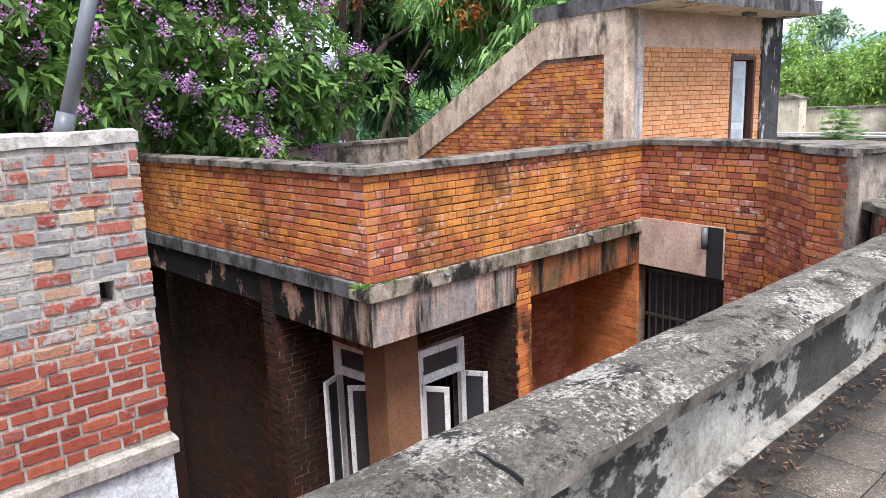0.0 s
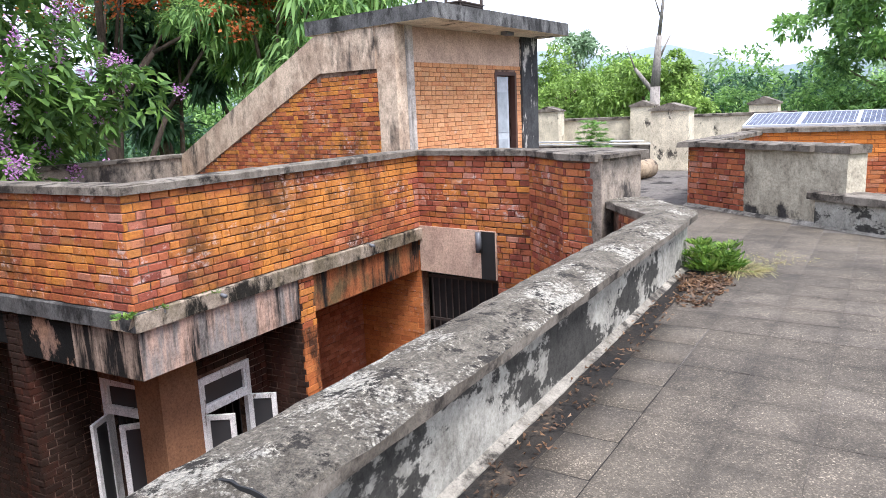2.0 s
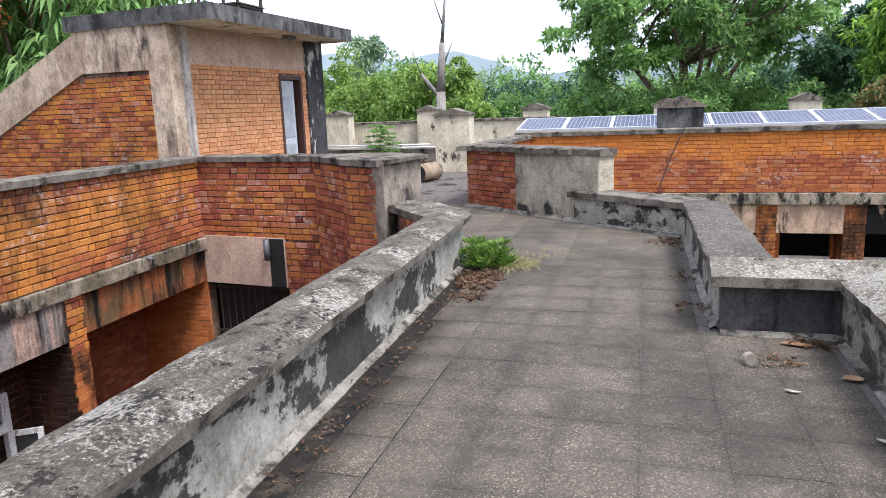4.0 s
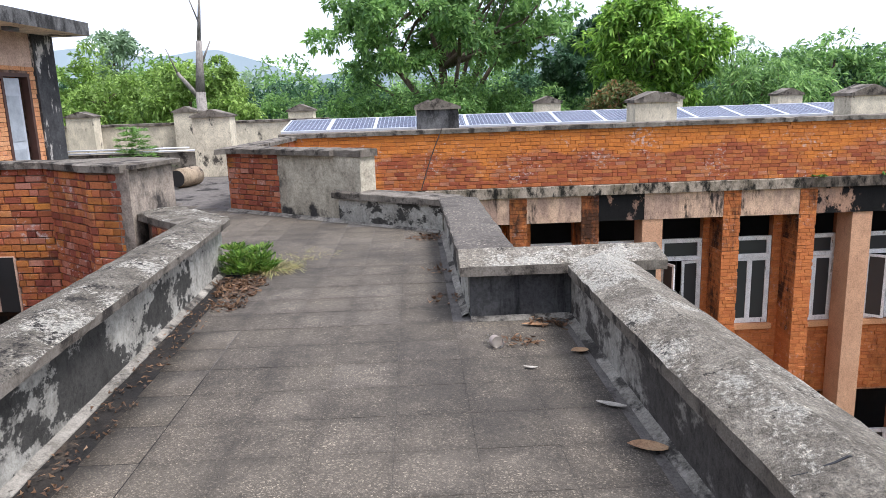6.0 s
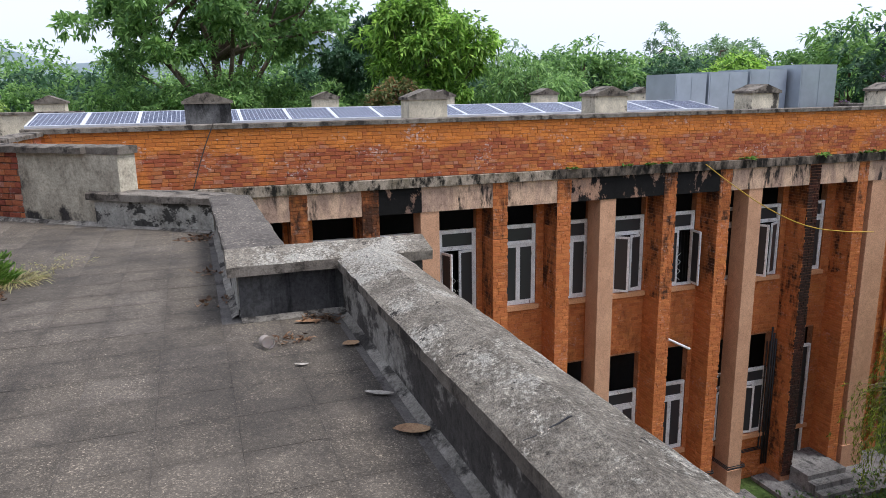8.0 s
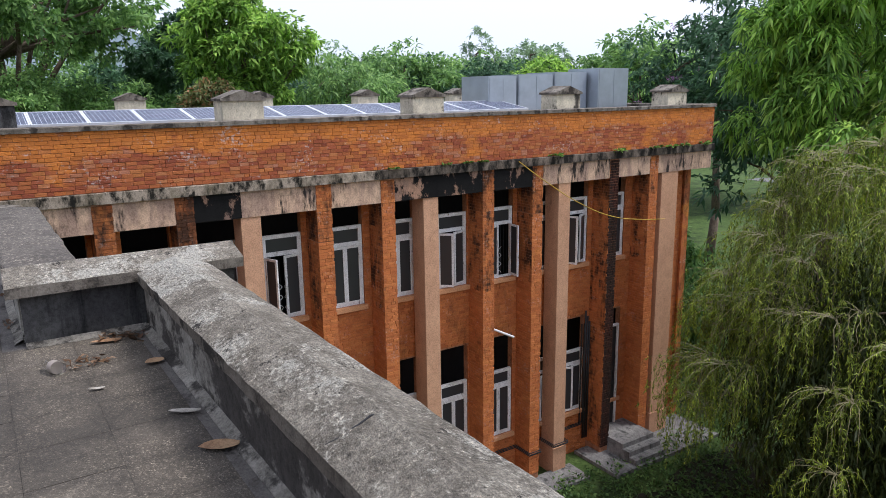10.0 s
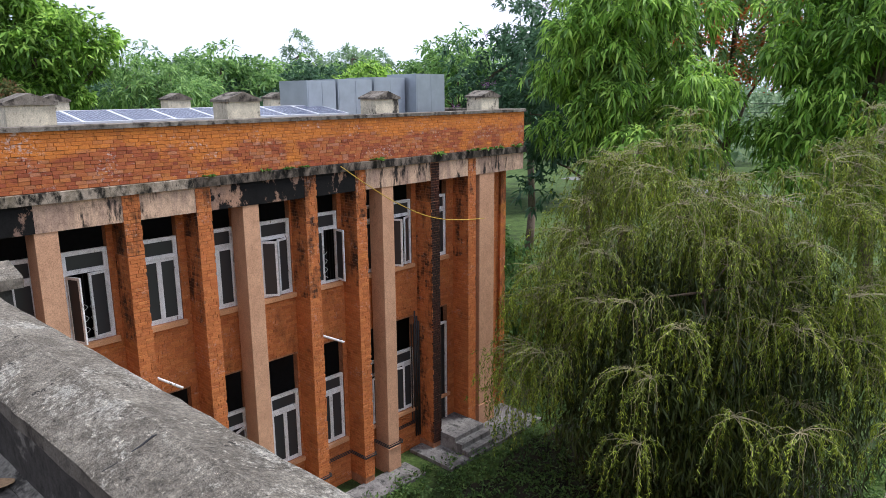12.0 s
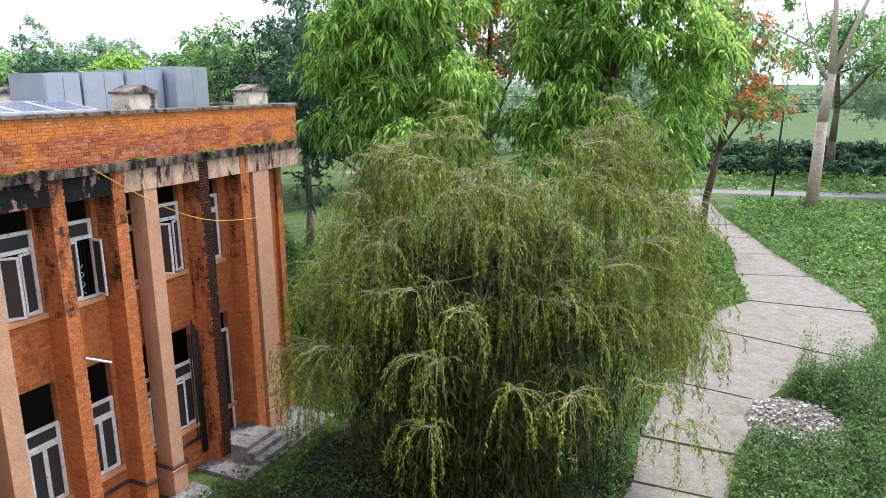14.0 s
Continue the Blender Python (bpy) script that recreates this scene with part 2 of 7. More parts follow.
M_PILLAR = stained_mat("ochre pink painted plaster", (0.56, 0.32, 0.19), (0.50, 0.28, 0.165), (0.20, 0.12, 0.08), (0.64, 0.75), (2, 2, 0.5), 2.0, mottle=0.3)
M_BROWN = stained_mat("brown painted plaster", (0.23, 0.115, 0.06), (0.20, 0.10, 0.055), (0.10, 0.05, 0.03), (0.66, 0.8), mottle=0.3)
M_JOINT = stained_mat("grey-brown joint dirt", (0.13, 0.115, 0.10), (0.145, 0.13, 0.115), (0.025, 0.022, 0.019), (0.54, 0.62), (1, 1, 1), 1.6, 60)
M_GUTTER = stained_mat("damp black dirt", (0.020, 0.018, 0.016), (0.032, 0.027, 0.022), (0.075, 0.058, 0.043), (0.56, 0.62), (1, 1, 1), 2.0, 60)
M_ROOFFAR = stained_mat("grey roof screed", (0.15, 0.145, 0.14), (0.2, 0.195, 0.185), (0.07, 0.07, 0.07))
M_WHITE = stained_mat("worn white window paint", (0.82, 0.81, 0.79), (0.70, 0.68, 0.65), (0.24, 0.20, 0.165), (0.60, 0.66), (2.5, 2.5, 0.7), 5.0, 60, rough=0.6, bump=0.25, mottle=0.5)
# near-black stands in for the shade inside rooms, holes and the pipe
M_DARK = plain_mat("near-black unlit interior", (0.02, 0.018, 0.017), 0.9)
M_IRON = plain_mat("dark iron bars", (0.03, 0.028, 0.027), 0.6, 0.3)
M_STEEL = plain_mat("pale grey sheet metal", (0.42, 0.46, 0.50), 0.42, 0.55, 0.15, 1.5)
M_PIPE = plain_mat("grey plastic pipe", (0.115, 0.12, 0.13), 0.45)
M_GROUND = stained_mat("grass and weeds", (0.055, 0.095, 0.022), (0.085, 0.13, 0.035), (0.03, 0.05, 0.014), (0.5, 0.62), (1, 1, 1), 0.5, 14, (0.4, 0.6), 2.0)
M_PATH = stained_mat("pale concrete path", (0.195, 0.176, 0.143), (0.238, 0.216, 0.178), (0.135, 0.117, 0.092), (0.54, 0.72), (1, 1, 1), 0.8, 14, mottle=0.6)
M_ROAD = plain_mat("pale asphalt road", (0.16, 0.155, 0.15), 0.9)
M_BARK = stained_mat("brown bark", (0.12, 0.085, 0.06), (0.17, 0.13, 0.095), (0.045, 0.035, 0.028), (0.5, 0.7), (4, 4, 0.6), 3)
M_PALEBARK = stained_mat("pale tan bark", (0.42, 0.33, 0.25), (0.5, 0.42, 0.34), (0.2, 0.15, 0.11), (0.6, 0.75), (4, 4, 0.6), 3)
M_CONC = stained_mat("grey concrete", (0.2, 0.19, 0.18), (0.26, 0.25, 0.23), (0.06, 0.06, 0.055))


def glass_mat():
    m, t, b = mat("dusty dark window glass")
    b.inputs["Base Color"].default_value = (0.042, 0.042, 0.043, 1)
    b.inputs["Roughness"].default_value = 0.30
    b.inputs["Specular IOR Level"].default_value = 0.35
    b.inputs["Metallic"].default_value = 0.0
    return m


M_GLASS = glass_mat()


def lichen_mat(name, seed=0.0, light=1.0, black=0.55, white=0.55):
    """Cement coping: grey grain, white lichen in ragged patches, black blotches."""
    m, t, b = mat(name)
    col = mix(t, step(t, noise_of(t, 5.0, 8, 0.75, seed=seed), 0.42, 0.60), tuple(light * v for v in (0.134, 0.117, 0.094)), tuple(light * v for v in (0.242, 0.216, 0.176)))
    fleck = noise_of(t, 42, 8, 0.8, (1, 1, 1), seed + 1)
    wide = calc(t, "ADD", noise_of(t, 1.3, 8, 0.72, (1, 1, 1), seed + 2), calc(t, "MULTIPLY", calc(t, "SUBTRACT", fleck, 0.5), 0.55))
    col = mix(t, step(t, wide, white, white + 0.05), col, (0.50, 0.47, 0.405))
    spots = calc(t, "ADD", noise_of(t, 5.5, 8, 0.75, (1, 1, 1), seed + 6), calc(t, "MULTIPLY", calc(t, "SUBTRACT", fleck, 0.5), -0.30))
    col = mix(t, step(t, spots, black, black + 0.04), col, (0.062, 0.055, 0.047))
    col = mix(t, 1.0, col, ramp(t, fleck, [(0.34, (0.40, 0.39, 0.37)), (0.46, (0.85, 0.85, 0.84)), (0.56, (1.12, 1.1, 1.06)), (0.68, (1.9, 1.86, 1.74))]), "MULTIPLY")
    grain = noise_of(t, 110, 6, 0.85)
    col = mix(t, 0.9, col, ramp(t, grain, [(0.32, (0.25, 0.25, 0.25)), (0.50, (0.95, 0.95, 0.95)), (0.68, (1.6, 1.6, 1.57))]), "MULTIPLY")
    t.links.new(col, b.inputs["Base Color"])
    b.inputs["Roughness"].default_value = 0.95
    b.inputs["Specular IOR Level"].default_value = 0.2
    relief(t, b, fleck, 1.0, 0.035)
    return m


def pebble_mat(name, random_of="object", size=150.0, cast=(1.0, 1.0, 1.0)):
    """Exposed-pebble paving: grey-brown ground with small pale stones, tint by slab, damp and dirty patches."""
    m, t, b = mat(name)
    if random_of == "object":
        rnd = t.nodes.new("ShaderNodeObjectInfo").outputs["Random"]
    else:
        rnd = t.nodes.new("ShaderNodeNewGeometry").outputs["Random Per Island"]
    col = ramp(t, rnd, [(0.0, (0.125, 0.106, 0.082)), (0.6, (0.134, 0.113, 0.088)), (1.0, (0.154, 0.131, 0.104))])
    col = mix(t, 1.0, col, cast, "MULTIPLY")
    g = t.nodes.new("ShaderNodeNewGeometry")
    vo = node(t, "TexVoronoi", Scale=size, Randomness=1.0)
    t.links.new(g.outputs["Position"], vo.inputs["Vector"])
    stones = ramp(t, vo.outputs["Color"], [(0.0, (0.5, 0.5, 0.5)), (0.6, (0.85, 0.84, 0.82)), (0.72, (1.25, 1.23, 1.2)), (0.88, (2.3, 2.25, 2.15)), (1.0, (4.6, 4.5, 4.2))])
    bare = step(t, noise_of(t, 2.2, 6, 0.7), 0.40, 0.58)
    col = mix(t, calc(t, "MULTIPLY_ADD", bare, 0.4, 0.5), col, stones, "MULTIPLY")
    col = mix(t, step(t, noise_of(t, 0.7, 9, 0.75), 0.45, 0.60), col, mix(t, 0.62, col, (0.04, 0.035, 0.03)))
    if random_of == "object":
        # dirt gathered along the slab's edges
        tc = t.nodes.new("ShaderNodeTexCoord")
        sp = t.nodes.new("ShaderNodeSeparateXYZ")
        t.links.new(tc.outputs["Object"], sp.inputs[0])
        far = calc(t, "MAXIMUM", calc(t, "ABSOLUTE", sp.outputs["X"]), calc(t, "ABSOLUTE", sp.outputs["Y"]))
        edge = calc(t, "MULTIPLY_ADD", calc(t, "SUBTRACT", noise_of(t, 3.0, 6, 0.7), 0.5), 0.42, far)
        col = mix(t, step(t, edge, 0.11, 0.235), col, mix(t, 0.42, col, (0.03, 0.026, 0.022)))
    col = mix(t, 0.7, col, ramp(t, noise_of(t, 30, 8, 0.85), [(0.3, (0.5, 0.5, 0.5)), (0.7, (1.4, 1.4, 1.4))]), "MULTIPLY")
    t.links.new(col, b.inputs["Base Color"])
    b.inputs["Roughness"].default_value = 0.92
    b.inputs["Specular IOR Level"].default_value = 0.25
    relief(t, b, vo.outputs["Distance"], 0.7, 0.006)
    return m


def smeared_mat(name):
    """Bare brick, the upper courses smeared over with grey mortar, chipped through in places."""
    m, t, b = mat(name)
    rnd = t.nodes.new("ShaderNodeObjectInfo").outputs["Random"]
    two = calc(t, "FRACT", calc(t, "MULTIPLY", rnd, 57.31))
    low = ramp(t, rnd, [(0.0, (0.22, 0.05, 0.035)), (0.35, (0.34, 0.085, 0.05)), (0.6, (0.27, 0.06, 0.04)), (0.8, (0.40, 0.11, 0.055)), (1.0, (0.30, 0.10, 0.08))])
    high = ramp(t, rnd, [(0.0, (0.30, 0.08, 0.06)), (0.35, (0.42, 0.13, 0.075)), (0.6, (0.34, 0.13, 0.10)), (0.8, (0.52, 0.40, 0.25)), (1.0, (0.48, 0.20, 0.10))])
    up = height_band(t, -0.1, 0.75, [(0.0, 0.0), (0.45, 0.4), (0.62, 1.0), (1.0, 1.0)])
    col = mix(t, up, low, high)
    smear = calc(t, "ADD", noise_of(t, 11.0, 8, 0.75), calc(t, "MULTIPLY", two, 0.24))
    smear = calc(t, "MULTIPLY_ADD", up, 0.26, smear)
    paste = mix(t, step(t, noise_of(t, 4, 6, 0.7, seed=4), 0.46, 0.58), (0.29, 0.28, 0.26), (0.42, 0.38, 0.33))
    col = mix(t, step(t, smear, 0.83, 0.89), col, paste)
    pits = noise_of(t, 30, 8, 0.8)
    col = mix(t, 1.0, col, ramp(t, pits, [(0.32, (0.35, 0.33, 0.32)), (0.45, (0.95, 0.95, 0.95)), (0.7, (1.25, 1.25, 1.25))]), "MULTIPLY")
    t.links.new(col, b.inputs["Base Color"])
    b.inputs["Roughness"].default_value = 0.92
    b.inputs["Specular IOR Level"].default_value = 0.2
    relief(t, b, pits, 1.0, 0.02)
    return m


M_OLDB_P = smeared_mat("bare brick smeared with mortar")
M_COPING_P = lichen_mat("pale lichened cement coping", 2.0, 1.12, 0.555, 0.545)
# lichened cement again, with a brighter base and fewer black blotches
M_COPING_R = lichen_mat("brighter lichened cement coping", 8.0, 1.6, 0.61, 0.525)
M_TILE_P = pebble_mat("pebbled paving slab", "object")
M_TILE = pebble_mat("pebbled paving", "island")
M_PEBBLE = pebble_mat("pebble-dashed coping", "island", 70.0, (0.97, 1.0, 1.08))
M_FILLET = stained_mat("pale cement fillet", (0.34, 0.31, 0.26), (0.22, 0.20, 0.165), (0.06, 0.053, 0.045), (0.50, 0.60), (1, 1, 1), 4.0, 50, (0.4, 0.6), 3.0, bump=0.9)
M_LINTEL = stained_mat("pinkish lintel plaster", (0.60, 0.43, 0.32), (0.47, 0.33, 0.25), (0.06, 0.05, 0.045), (0.60, 0.72), (1.5, 1.5, 0.5), 1.4, 30, (0.42, 0.6), 27.0, mottle=0.3)
M_RUSTPL = stained_mat("rust-brown plaster streaked with black", (0.31, 0.105, 0.040), (0.13, 0.085, 0.04), (0.012, 0.011, 0.010), (0.46, 0.58), (2.2, 2.2, 0.3), 1.3, 30, (0.42, 0.6), 29.0)
M_PEEL = stained_mat("dark plaster with white peeling patches", (0.06, 0.06, 0.06), (0.035, 0.035, 0.035), (0.48, 0.45, 0.40), (0.56, 0.60), (1.6, 1.6, 0.5), 1.6, 30, (0.42, 0.6), 33.0)
M_DARKROOF = stained_mat("blackened cement roof edge", (0.09, 0.088, 0.085), (0.15, 0.147, 0.14), (0.028, 0.027, 0.026), (0.48, 0.60), (1.5, 1.5, 0.7), 2.0, 40)
M_MORTAR_G = stained_mat("rough grey mortar", (0.37, 0.335, 0.28), (0.43, 0.395, 0.335), (0.12, 0.11, 0.10), (0.56, 0.68), (1, 1, 1), 5.0, 40, bump=1.0)
M_DARKBARK = stained_mat("dark bark", (0.06, 0.045, 0.034), (0.09, 0.068, 0.05), (0.025, 0.02, 0.016), (0.5, 0.7), (4, 4, 0.6), 3)
M_STREAK = stained_mat("grey plaster with black and white runs", (0.52, 0.46, 0.40), (0.38, 0.34, 0.30), (0.05, 0.05, 0.05), (0.46, 0.66), (3.0, 3.0, 0.2), 1.3, 30, (0.42, 0.6), 23.0)
M_ENDPL = stained_mat("dark grey-brown plaster end", (0.185, 0.158, 0.128), (0.32, 0.265, 0.21), (0.055, 0.048, 0.042), (0.48, 0.60), (1.0, 1.0, 0.6), 2.2, 40, (0.42, 0.6), 19.0)
M_GATE = plain_mat("rusty gate iron", (0.075, 0.055, 0.045), 0.7, 0.3)
M_SOOT = plain_mat("wet black stain", (0.012, 0.012, 0.012), 0.7)
M_PINKB = brick_mat("pinkish sheltered brick", [(0.40, 0.135, 0.075), (0.46, 0.165, 0.09), (0.36, 0.115, 0.065)], "island", 0.3, 0.2, 8.0, (0.6, 0.8), gold=(0.8, 1.0))

# ---- builders ----
GROUND = -10.62


def part(name, bm, material, parent=None, label="", smooth=False):
    me = bpy.data.meshes.new(name)
    bmesh.ops.recalc_face_normals(bm, faces=bm.faces[:])
    bm.to_mesh(me)
    bm.free()
    me.materials.append(material)
    if smooth:
        me.shade_smooth()
    ob = new(name, me)
    if parent is not None:
        ob.parent = parent
    if label:
        ob["label"] = label
    return ob


def thing(name, at=(0, 0, 0), label="", category="", group="", kind=""):
    ob = new(name)
    ob.location = at
    ob.empty_display_size = 0.2
    return tagged(ob, label, category, group, kind)


def box(bm, lo, hi, m=None):
    v = [bm.verts.new((x, y, z)) for x in (lo[0], hi[0]) for y in (lo[1], hi[1]) for z in (lo[2], hi[2])]
    for f in ((0, 1, 3, 2), (4, 6, 7, 5), (0, 4, 5, 1), (2, 3, 7, 6), (0, 2, 6, 4), (1, 5, 7, 3)):
        bm.faces.new([v[i] for i in f])
    if m is not None:
        for w in v:
            w.co = m @ w.co
    return v


def prism(bm, plan, z0, z1):
    """A solid over a plan outline; z0, z1 numbers or one per corner."""
    n = len(plan)
    lo = z0 if isinstance(z0, (list, tuple)) else [z0] * n
    hi = z1 if isinstance(z1, (list, tuple)) else [z1] * n
    a = [bm.verts.new((x, y, z)) for (x, y), z in zip(plan, lo)]
    b = [bm.verts.new((x, y, z)) for (x, y), z in zip(plan, hi)]
    bm.faces.new(a[::-1])
    bm.faces.new(b)
    for i in range(n):
        bm.faces.new((a[i], a[(i + 1) % n], b[(i + 1) % n], b[i]))
    return a, b


def along(p0, p1):
    d = Vector((p1[0] - p0[0], p1[1] - p0[1]))
    n = d.length
    d /= n
    return d, Vector((d.y, -d.x)), n


def seg(p0, p1, out, back):
    """Plan outline of a wall: from its face line, 'out' to the right of the way p0-p1, 'back' to the left."""
    d, n, _ = along(p0, p1)
    a, b = Vector(p0[:2]), Vector(p1[:2])
    return [tuple(a + n * out), tuple(b + n * out), tuple(b - n * back), tuple(a - n * back)]


def wall(name, p0, p1, z0, z1, thick, material, out=0.0, parent=None):
    bm = bmesh.new()
    prism(bm, seg(p0, p1, out, thick), z0, z1)
    ob = part(name, bm, material, parent)
    if parent is None:
        tagged(ob, kind="structure")
    return ob


def coping(name, p0, p1, z0, z1, front, back, material, ridge=0.0, lump=0.012, e0=0.0, e1=0.0, parent=None, seed=0, drop=0.0, edge=None):
    """A cement coping with worn, uneven edges; ridge lifts its middle, drop lowers the front edge."""
    rnd = random.Random(seed)
    d, n, length = along(p0, p1)
    a = Vector(p0[:2]) - d * e0
    length += e0 + e1
    steps = max(2, int(length / 0.12))
    prof = [(front, z0), (front + 0.004, z1 - drop - 0.012), (front - 0.015, z1 - drop), (front * 0.3 - back * 0.15, z1 + ridge * 0.5 - drop * 0.6), ((front - back) / 2, z1 + ridge), (-back * 0.7, z1 + ridge * 0.5), (-back + 0.015, z1), (-back - 0.003, z1 - 0.012), (-back, z0)]
    bm = bmesh.new()
    rows = []
    for i in range(steps + 1):
        q = a + d * (length * i / steps)
        row = []
        for k, (o, z) in enumerate(prof):
            j = lump if 0 < k < len(prof) - 1 else lump * 0.8
            w = q + n * (o + rnd.uniform(-j, j))
            row.append(bm.verts.new((w.x, w.y, z + (rnd.uniform(-j, j) * (0.6 if 0 < k < len(prof) - 1 else 0.4)))))
        rows.append(row)
    m = len(prof)
    for r, s in zip(rows, rows[1:]):
        for k in range(m):
            fc = bm.faces.new((r[k], s[k], s[(k + 1) % m], r[(k + 1) % m]))
            # edge darkens sides and underside: algae and their shade in one colour
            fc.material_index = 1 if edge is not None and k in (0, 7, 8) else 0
    bm.faces.new(rows[0][::-1])
    bm.faces.new(rows[-1])
    ob = part(name, bm, material, parent)
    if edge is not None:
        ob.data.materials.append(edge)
    if parent is None:
        tagged(ob, kind="structure")
    return ob


BRICKS = []  # laid last, so that the single pieces stand at the end of the file


def bricks_on(parent, p0, p1, z0, z1, kind, course=0.085, near=(0.0, 1e9), top=None, seed=0, proud=0.008, rough=0.003, limit=300):
    BRICKS.append((parent, p0, p1, z0, z1, kind, course, near, top, seed, proud, rough, limit))


# ---- terrace the camera stands on ----
A0, A1 = (-8.0, 1.007), (7.62, 1.648)
R0, R1 = (-8.0, -1.80), (5.57, -1.55)
bm = bmesh.new()
prism(bm, [(-8, -2.1), (5.9, -1.9), (5.9, -1.1), (9.3, -1.05), (9.75, -0.9), (10.8, 0.55), (12.3, 2.4), (16.4, 2.6), (30, 2.6), (30, 14), (16.6, 14), (16.4, 6.9), (9.6, 6.4), (9.4, 4.2), (8.3, 2.75), (7.7, 1.95), (-8, 1.35)], -0.3, -0.003)
tagged(part("floor_terrace", bm, M_JOINT), "grey pebble-faced paving of a flat roof terrace", "floor", kind="structure")
bm = bmesh.new()
prism(bm, seg((-8.0, 1.0), (7.6, 1.64), 0.55, -0.01), -0.02, -0.0022)
tagged(part("trim_gutter", bm, M_GUTTER), "damp black gutter strip with dirt", "gutter", kind="structure")
wall("wall_terrace_left", A0, A1, 0 - 0.02, 0.485, 0.30, M_LIME, 0)
tagged(bpy.data.objects["wall_terrace_left"], "low parapet wall with peeling whitewash and black algae", "parapet")
wall("wall_terrace_left_below", (A0[0], A0[1] + 0.30), (A1[0], A1[1] + 0.30), GROUND, -0.02, -0.28, M_REDB)

# ---- windows ----
def bar(bm, a, b, w, t, up=(0, 0, 1)):
    """A square bar from a to b."""
    a, b = Vector(a), Vector(b)
    d = (b - a).normalized()
    s = d.cross(Vector(up))
    s = s.normalized() if s.length > 1e-4 else Vector((1, 0, 0))
    u = s.cross(d)
    v = [bm.verts.new(p + s * (w / 2 * i) + u * (t / 2 * j)) for p in (a, b) for i, j in ((-1, -1), (1, -1), (1, 1), (-1, 1))]
    for f in ((0, 1, 2, 3), (7, 6, 5, 4), (0, 4, 5, 1), (1, 5, 6, 2), (2, 6, 7, 3), (3, 7, 4, 0)):
        bm.faces.new([v[i] for i in f])


def rod(bm, a, b, r0, r1=None, sides=8):
    a, b = Vector(a), Vector(b)
    d = (b - a).normalized()
    s = d.cross(Vector((0.3, 0.2, 1) if abs(d.z) < 0.9 else (1, 0, 0))).normalized()
    u = s.cross(d)
    r1 = r0 if r1 is None else r1
    ring = []
    for p, r in ((a, r0), (b, r1)):
        ring.append([bm.verts.new(p + (s * math.cos(k * 2 * math.pi / sides) + u * math.sin(k * 2 * math.pi / sides)) * r) for k in range(sides)])
    for k in range(sides):
        bm.faces.new((ring[0][k], ring[0][(k + 1) % sides], ring[1][(k + 1) % sides], ring[1][k]))
    bm.faces.new(ring[0][::-1])
    bm.faces.new(ring[1])


def rect_frame(bm, x0, x1, z0, z1, w, d, y=0.0):
    for lo, hi in (((x0, z0), (x0 + w, z1)), ((x1 - w, z0), (x1, z1)), ((x0 + w, z0), (x1 - w, z0 + w)), ((x0 + w, z1 - w), (x1 - w, z1))):
        box(bm, (lo[0], y - d / 2, lo[1]), (hi[0], y + d / 2, hi[1]))


def window(m, w, h, light=0.52, swing=(0, 0), label="", bars=True, group="", name="window", kind="structure", wood=None):
    """A white wooden window in its own frame: x across, z up from the sill, y into the room. Fixed light above, two casements that swing out."""
    wood = wood or M_WHITE
    top = thing(name, (0, 0, 0), label, "window", group, kind)
    bm = bmesh.new()
    rect_frame(bm, 0, w, 0, h, 0.055, 0.09)
    box(bm, (0.055, -0.045, h - light - 0.03), (w - 0.055, 0.045, h - light + 0.03))
    fr = part("window_frame", bm, wood, top)
    bm = bmesh.new()
    box(bm, (0.10, 0.0, h - light + 0.075), (w - 0.10, 0.006, h - 0.10))
    part("pane", bm, M_GLASS, top)
    bm = bmesh.new()
    rect_frame(bm, 0.056, w - 0.056, h - light + 0.031, h - 0.056, 0.04, 0.05, -0.01)
    part("fanlight_frame", bm, wood, top)
    half = (w - 0.11) / 2
    zh = h - light - 0.035
    for side, angle in ((0, swing[0]), (1, swing[1])):
        bm = bmesh.new()
        rect_frame(bm, 0, half, 0.06, zh, 0.06, 0.04)
        bg = bmesh.new()
        box(bg, (0.061, -0.003, 0.121), (half - 0.061, 0.003, zh - 0.061))
        hinge = pose(0.055, -0.03, 0, 0, 0, -angle) if side == 0 else pose(w - 0.055, -0.03, 0, 0, 0, angle) @ Matrix.Translation((-half, 0, 0))
        for g in (bm, bg):
            g.transform(hinge)
        sash = part("casement", bm, wood, top)
        part("pane", bg, M_GLASS, sash)
    if bars:
        n = max(4, int(w / 0.11))
        for i in range(1, n):
            bm = bmesh.new()
            rod(bm, (w * i / n, 0.07, 0.03), (w * i / n, 0.07, zh), 0.008, sides=6)
            part("bar", bm, M_IRON, top)
        for side in (-1, 1):
            bm = bmesh.new()
            last = None
            for i in range(19):
                q = Vector((w / 2 + side * (0.10 + 0.075 * math.cos(i * math.pi / 3)), 0.055, 0.12 + i * 0.045))
                if last is not None:
                    rod(bm, last, q, 0.008, sides=5)
                last = q
            part("scroll", bm, M_WHITE, top, "pale curled grille bar")
    top.matrix_world = m
    return top



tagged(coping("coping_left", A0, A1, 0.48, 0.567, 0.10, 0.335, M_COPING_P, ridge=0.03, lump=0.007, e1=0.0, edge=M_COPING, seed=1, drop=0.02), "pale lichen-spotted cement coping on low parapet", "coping")
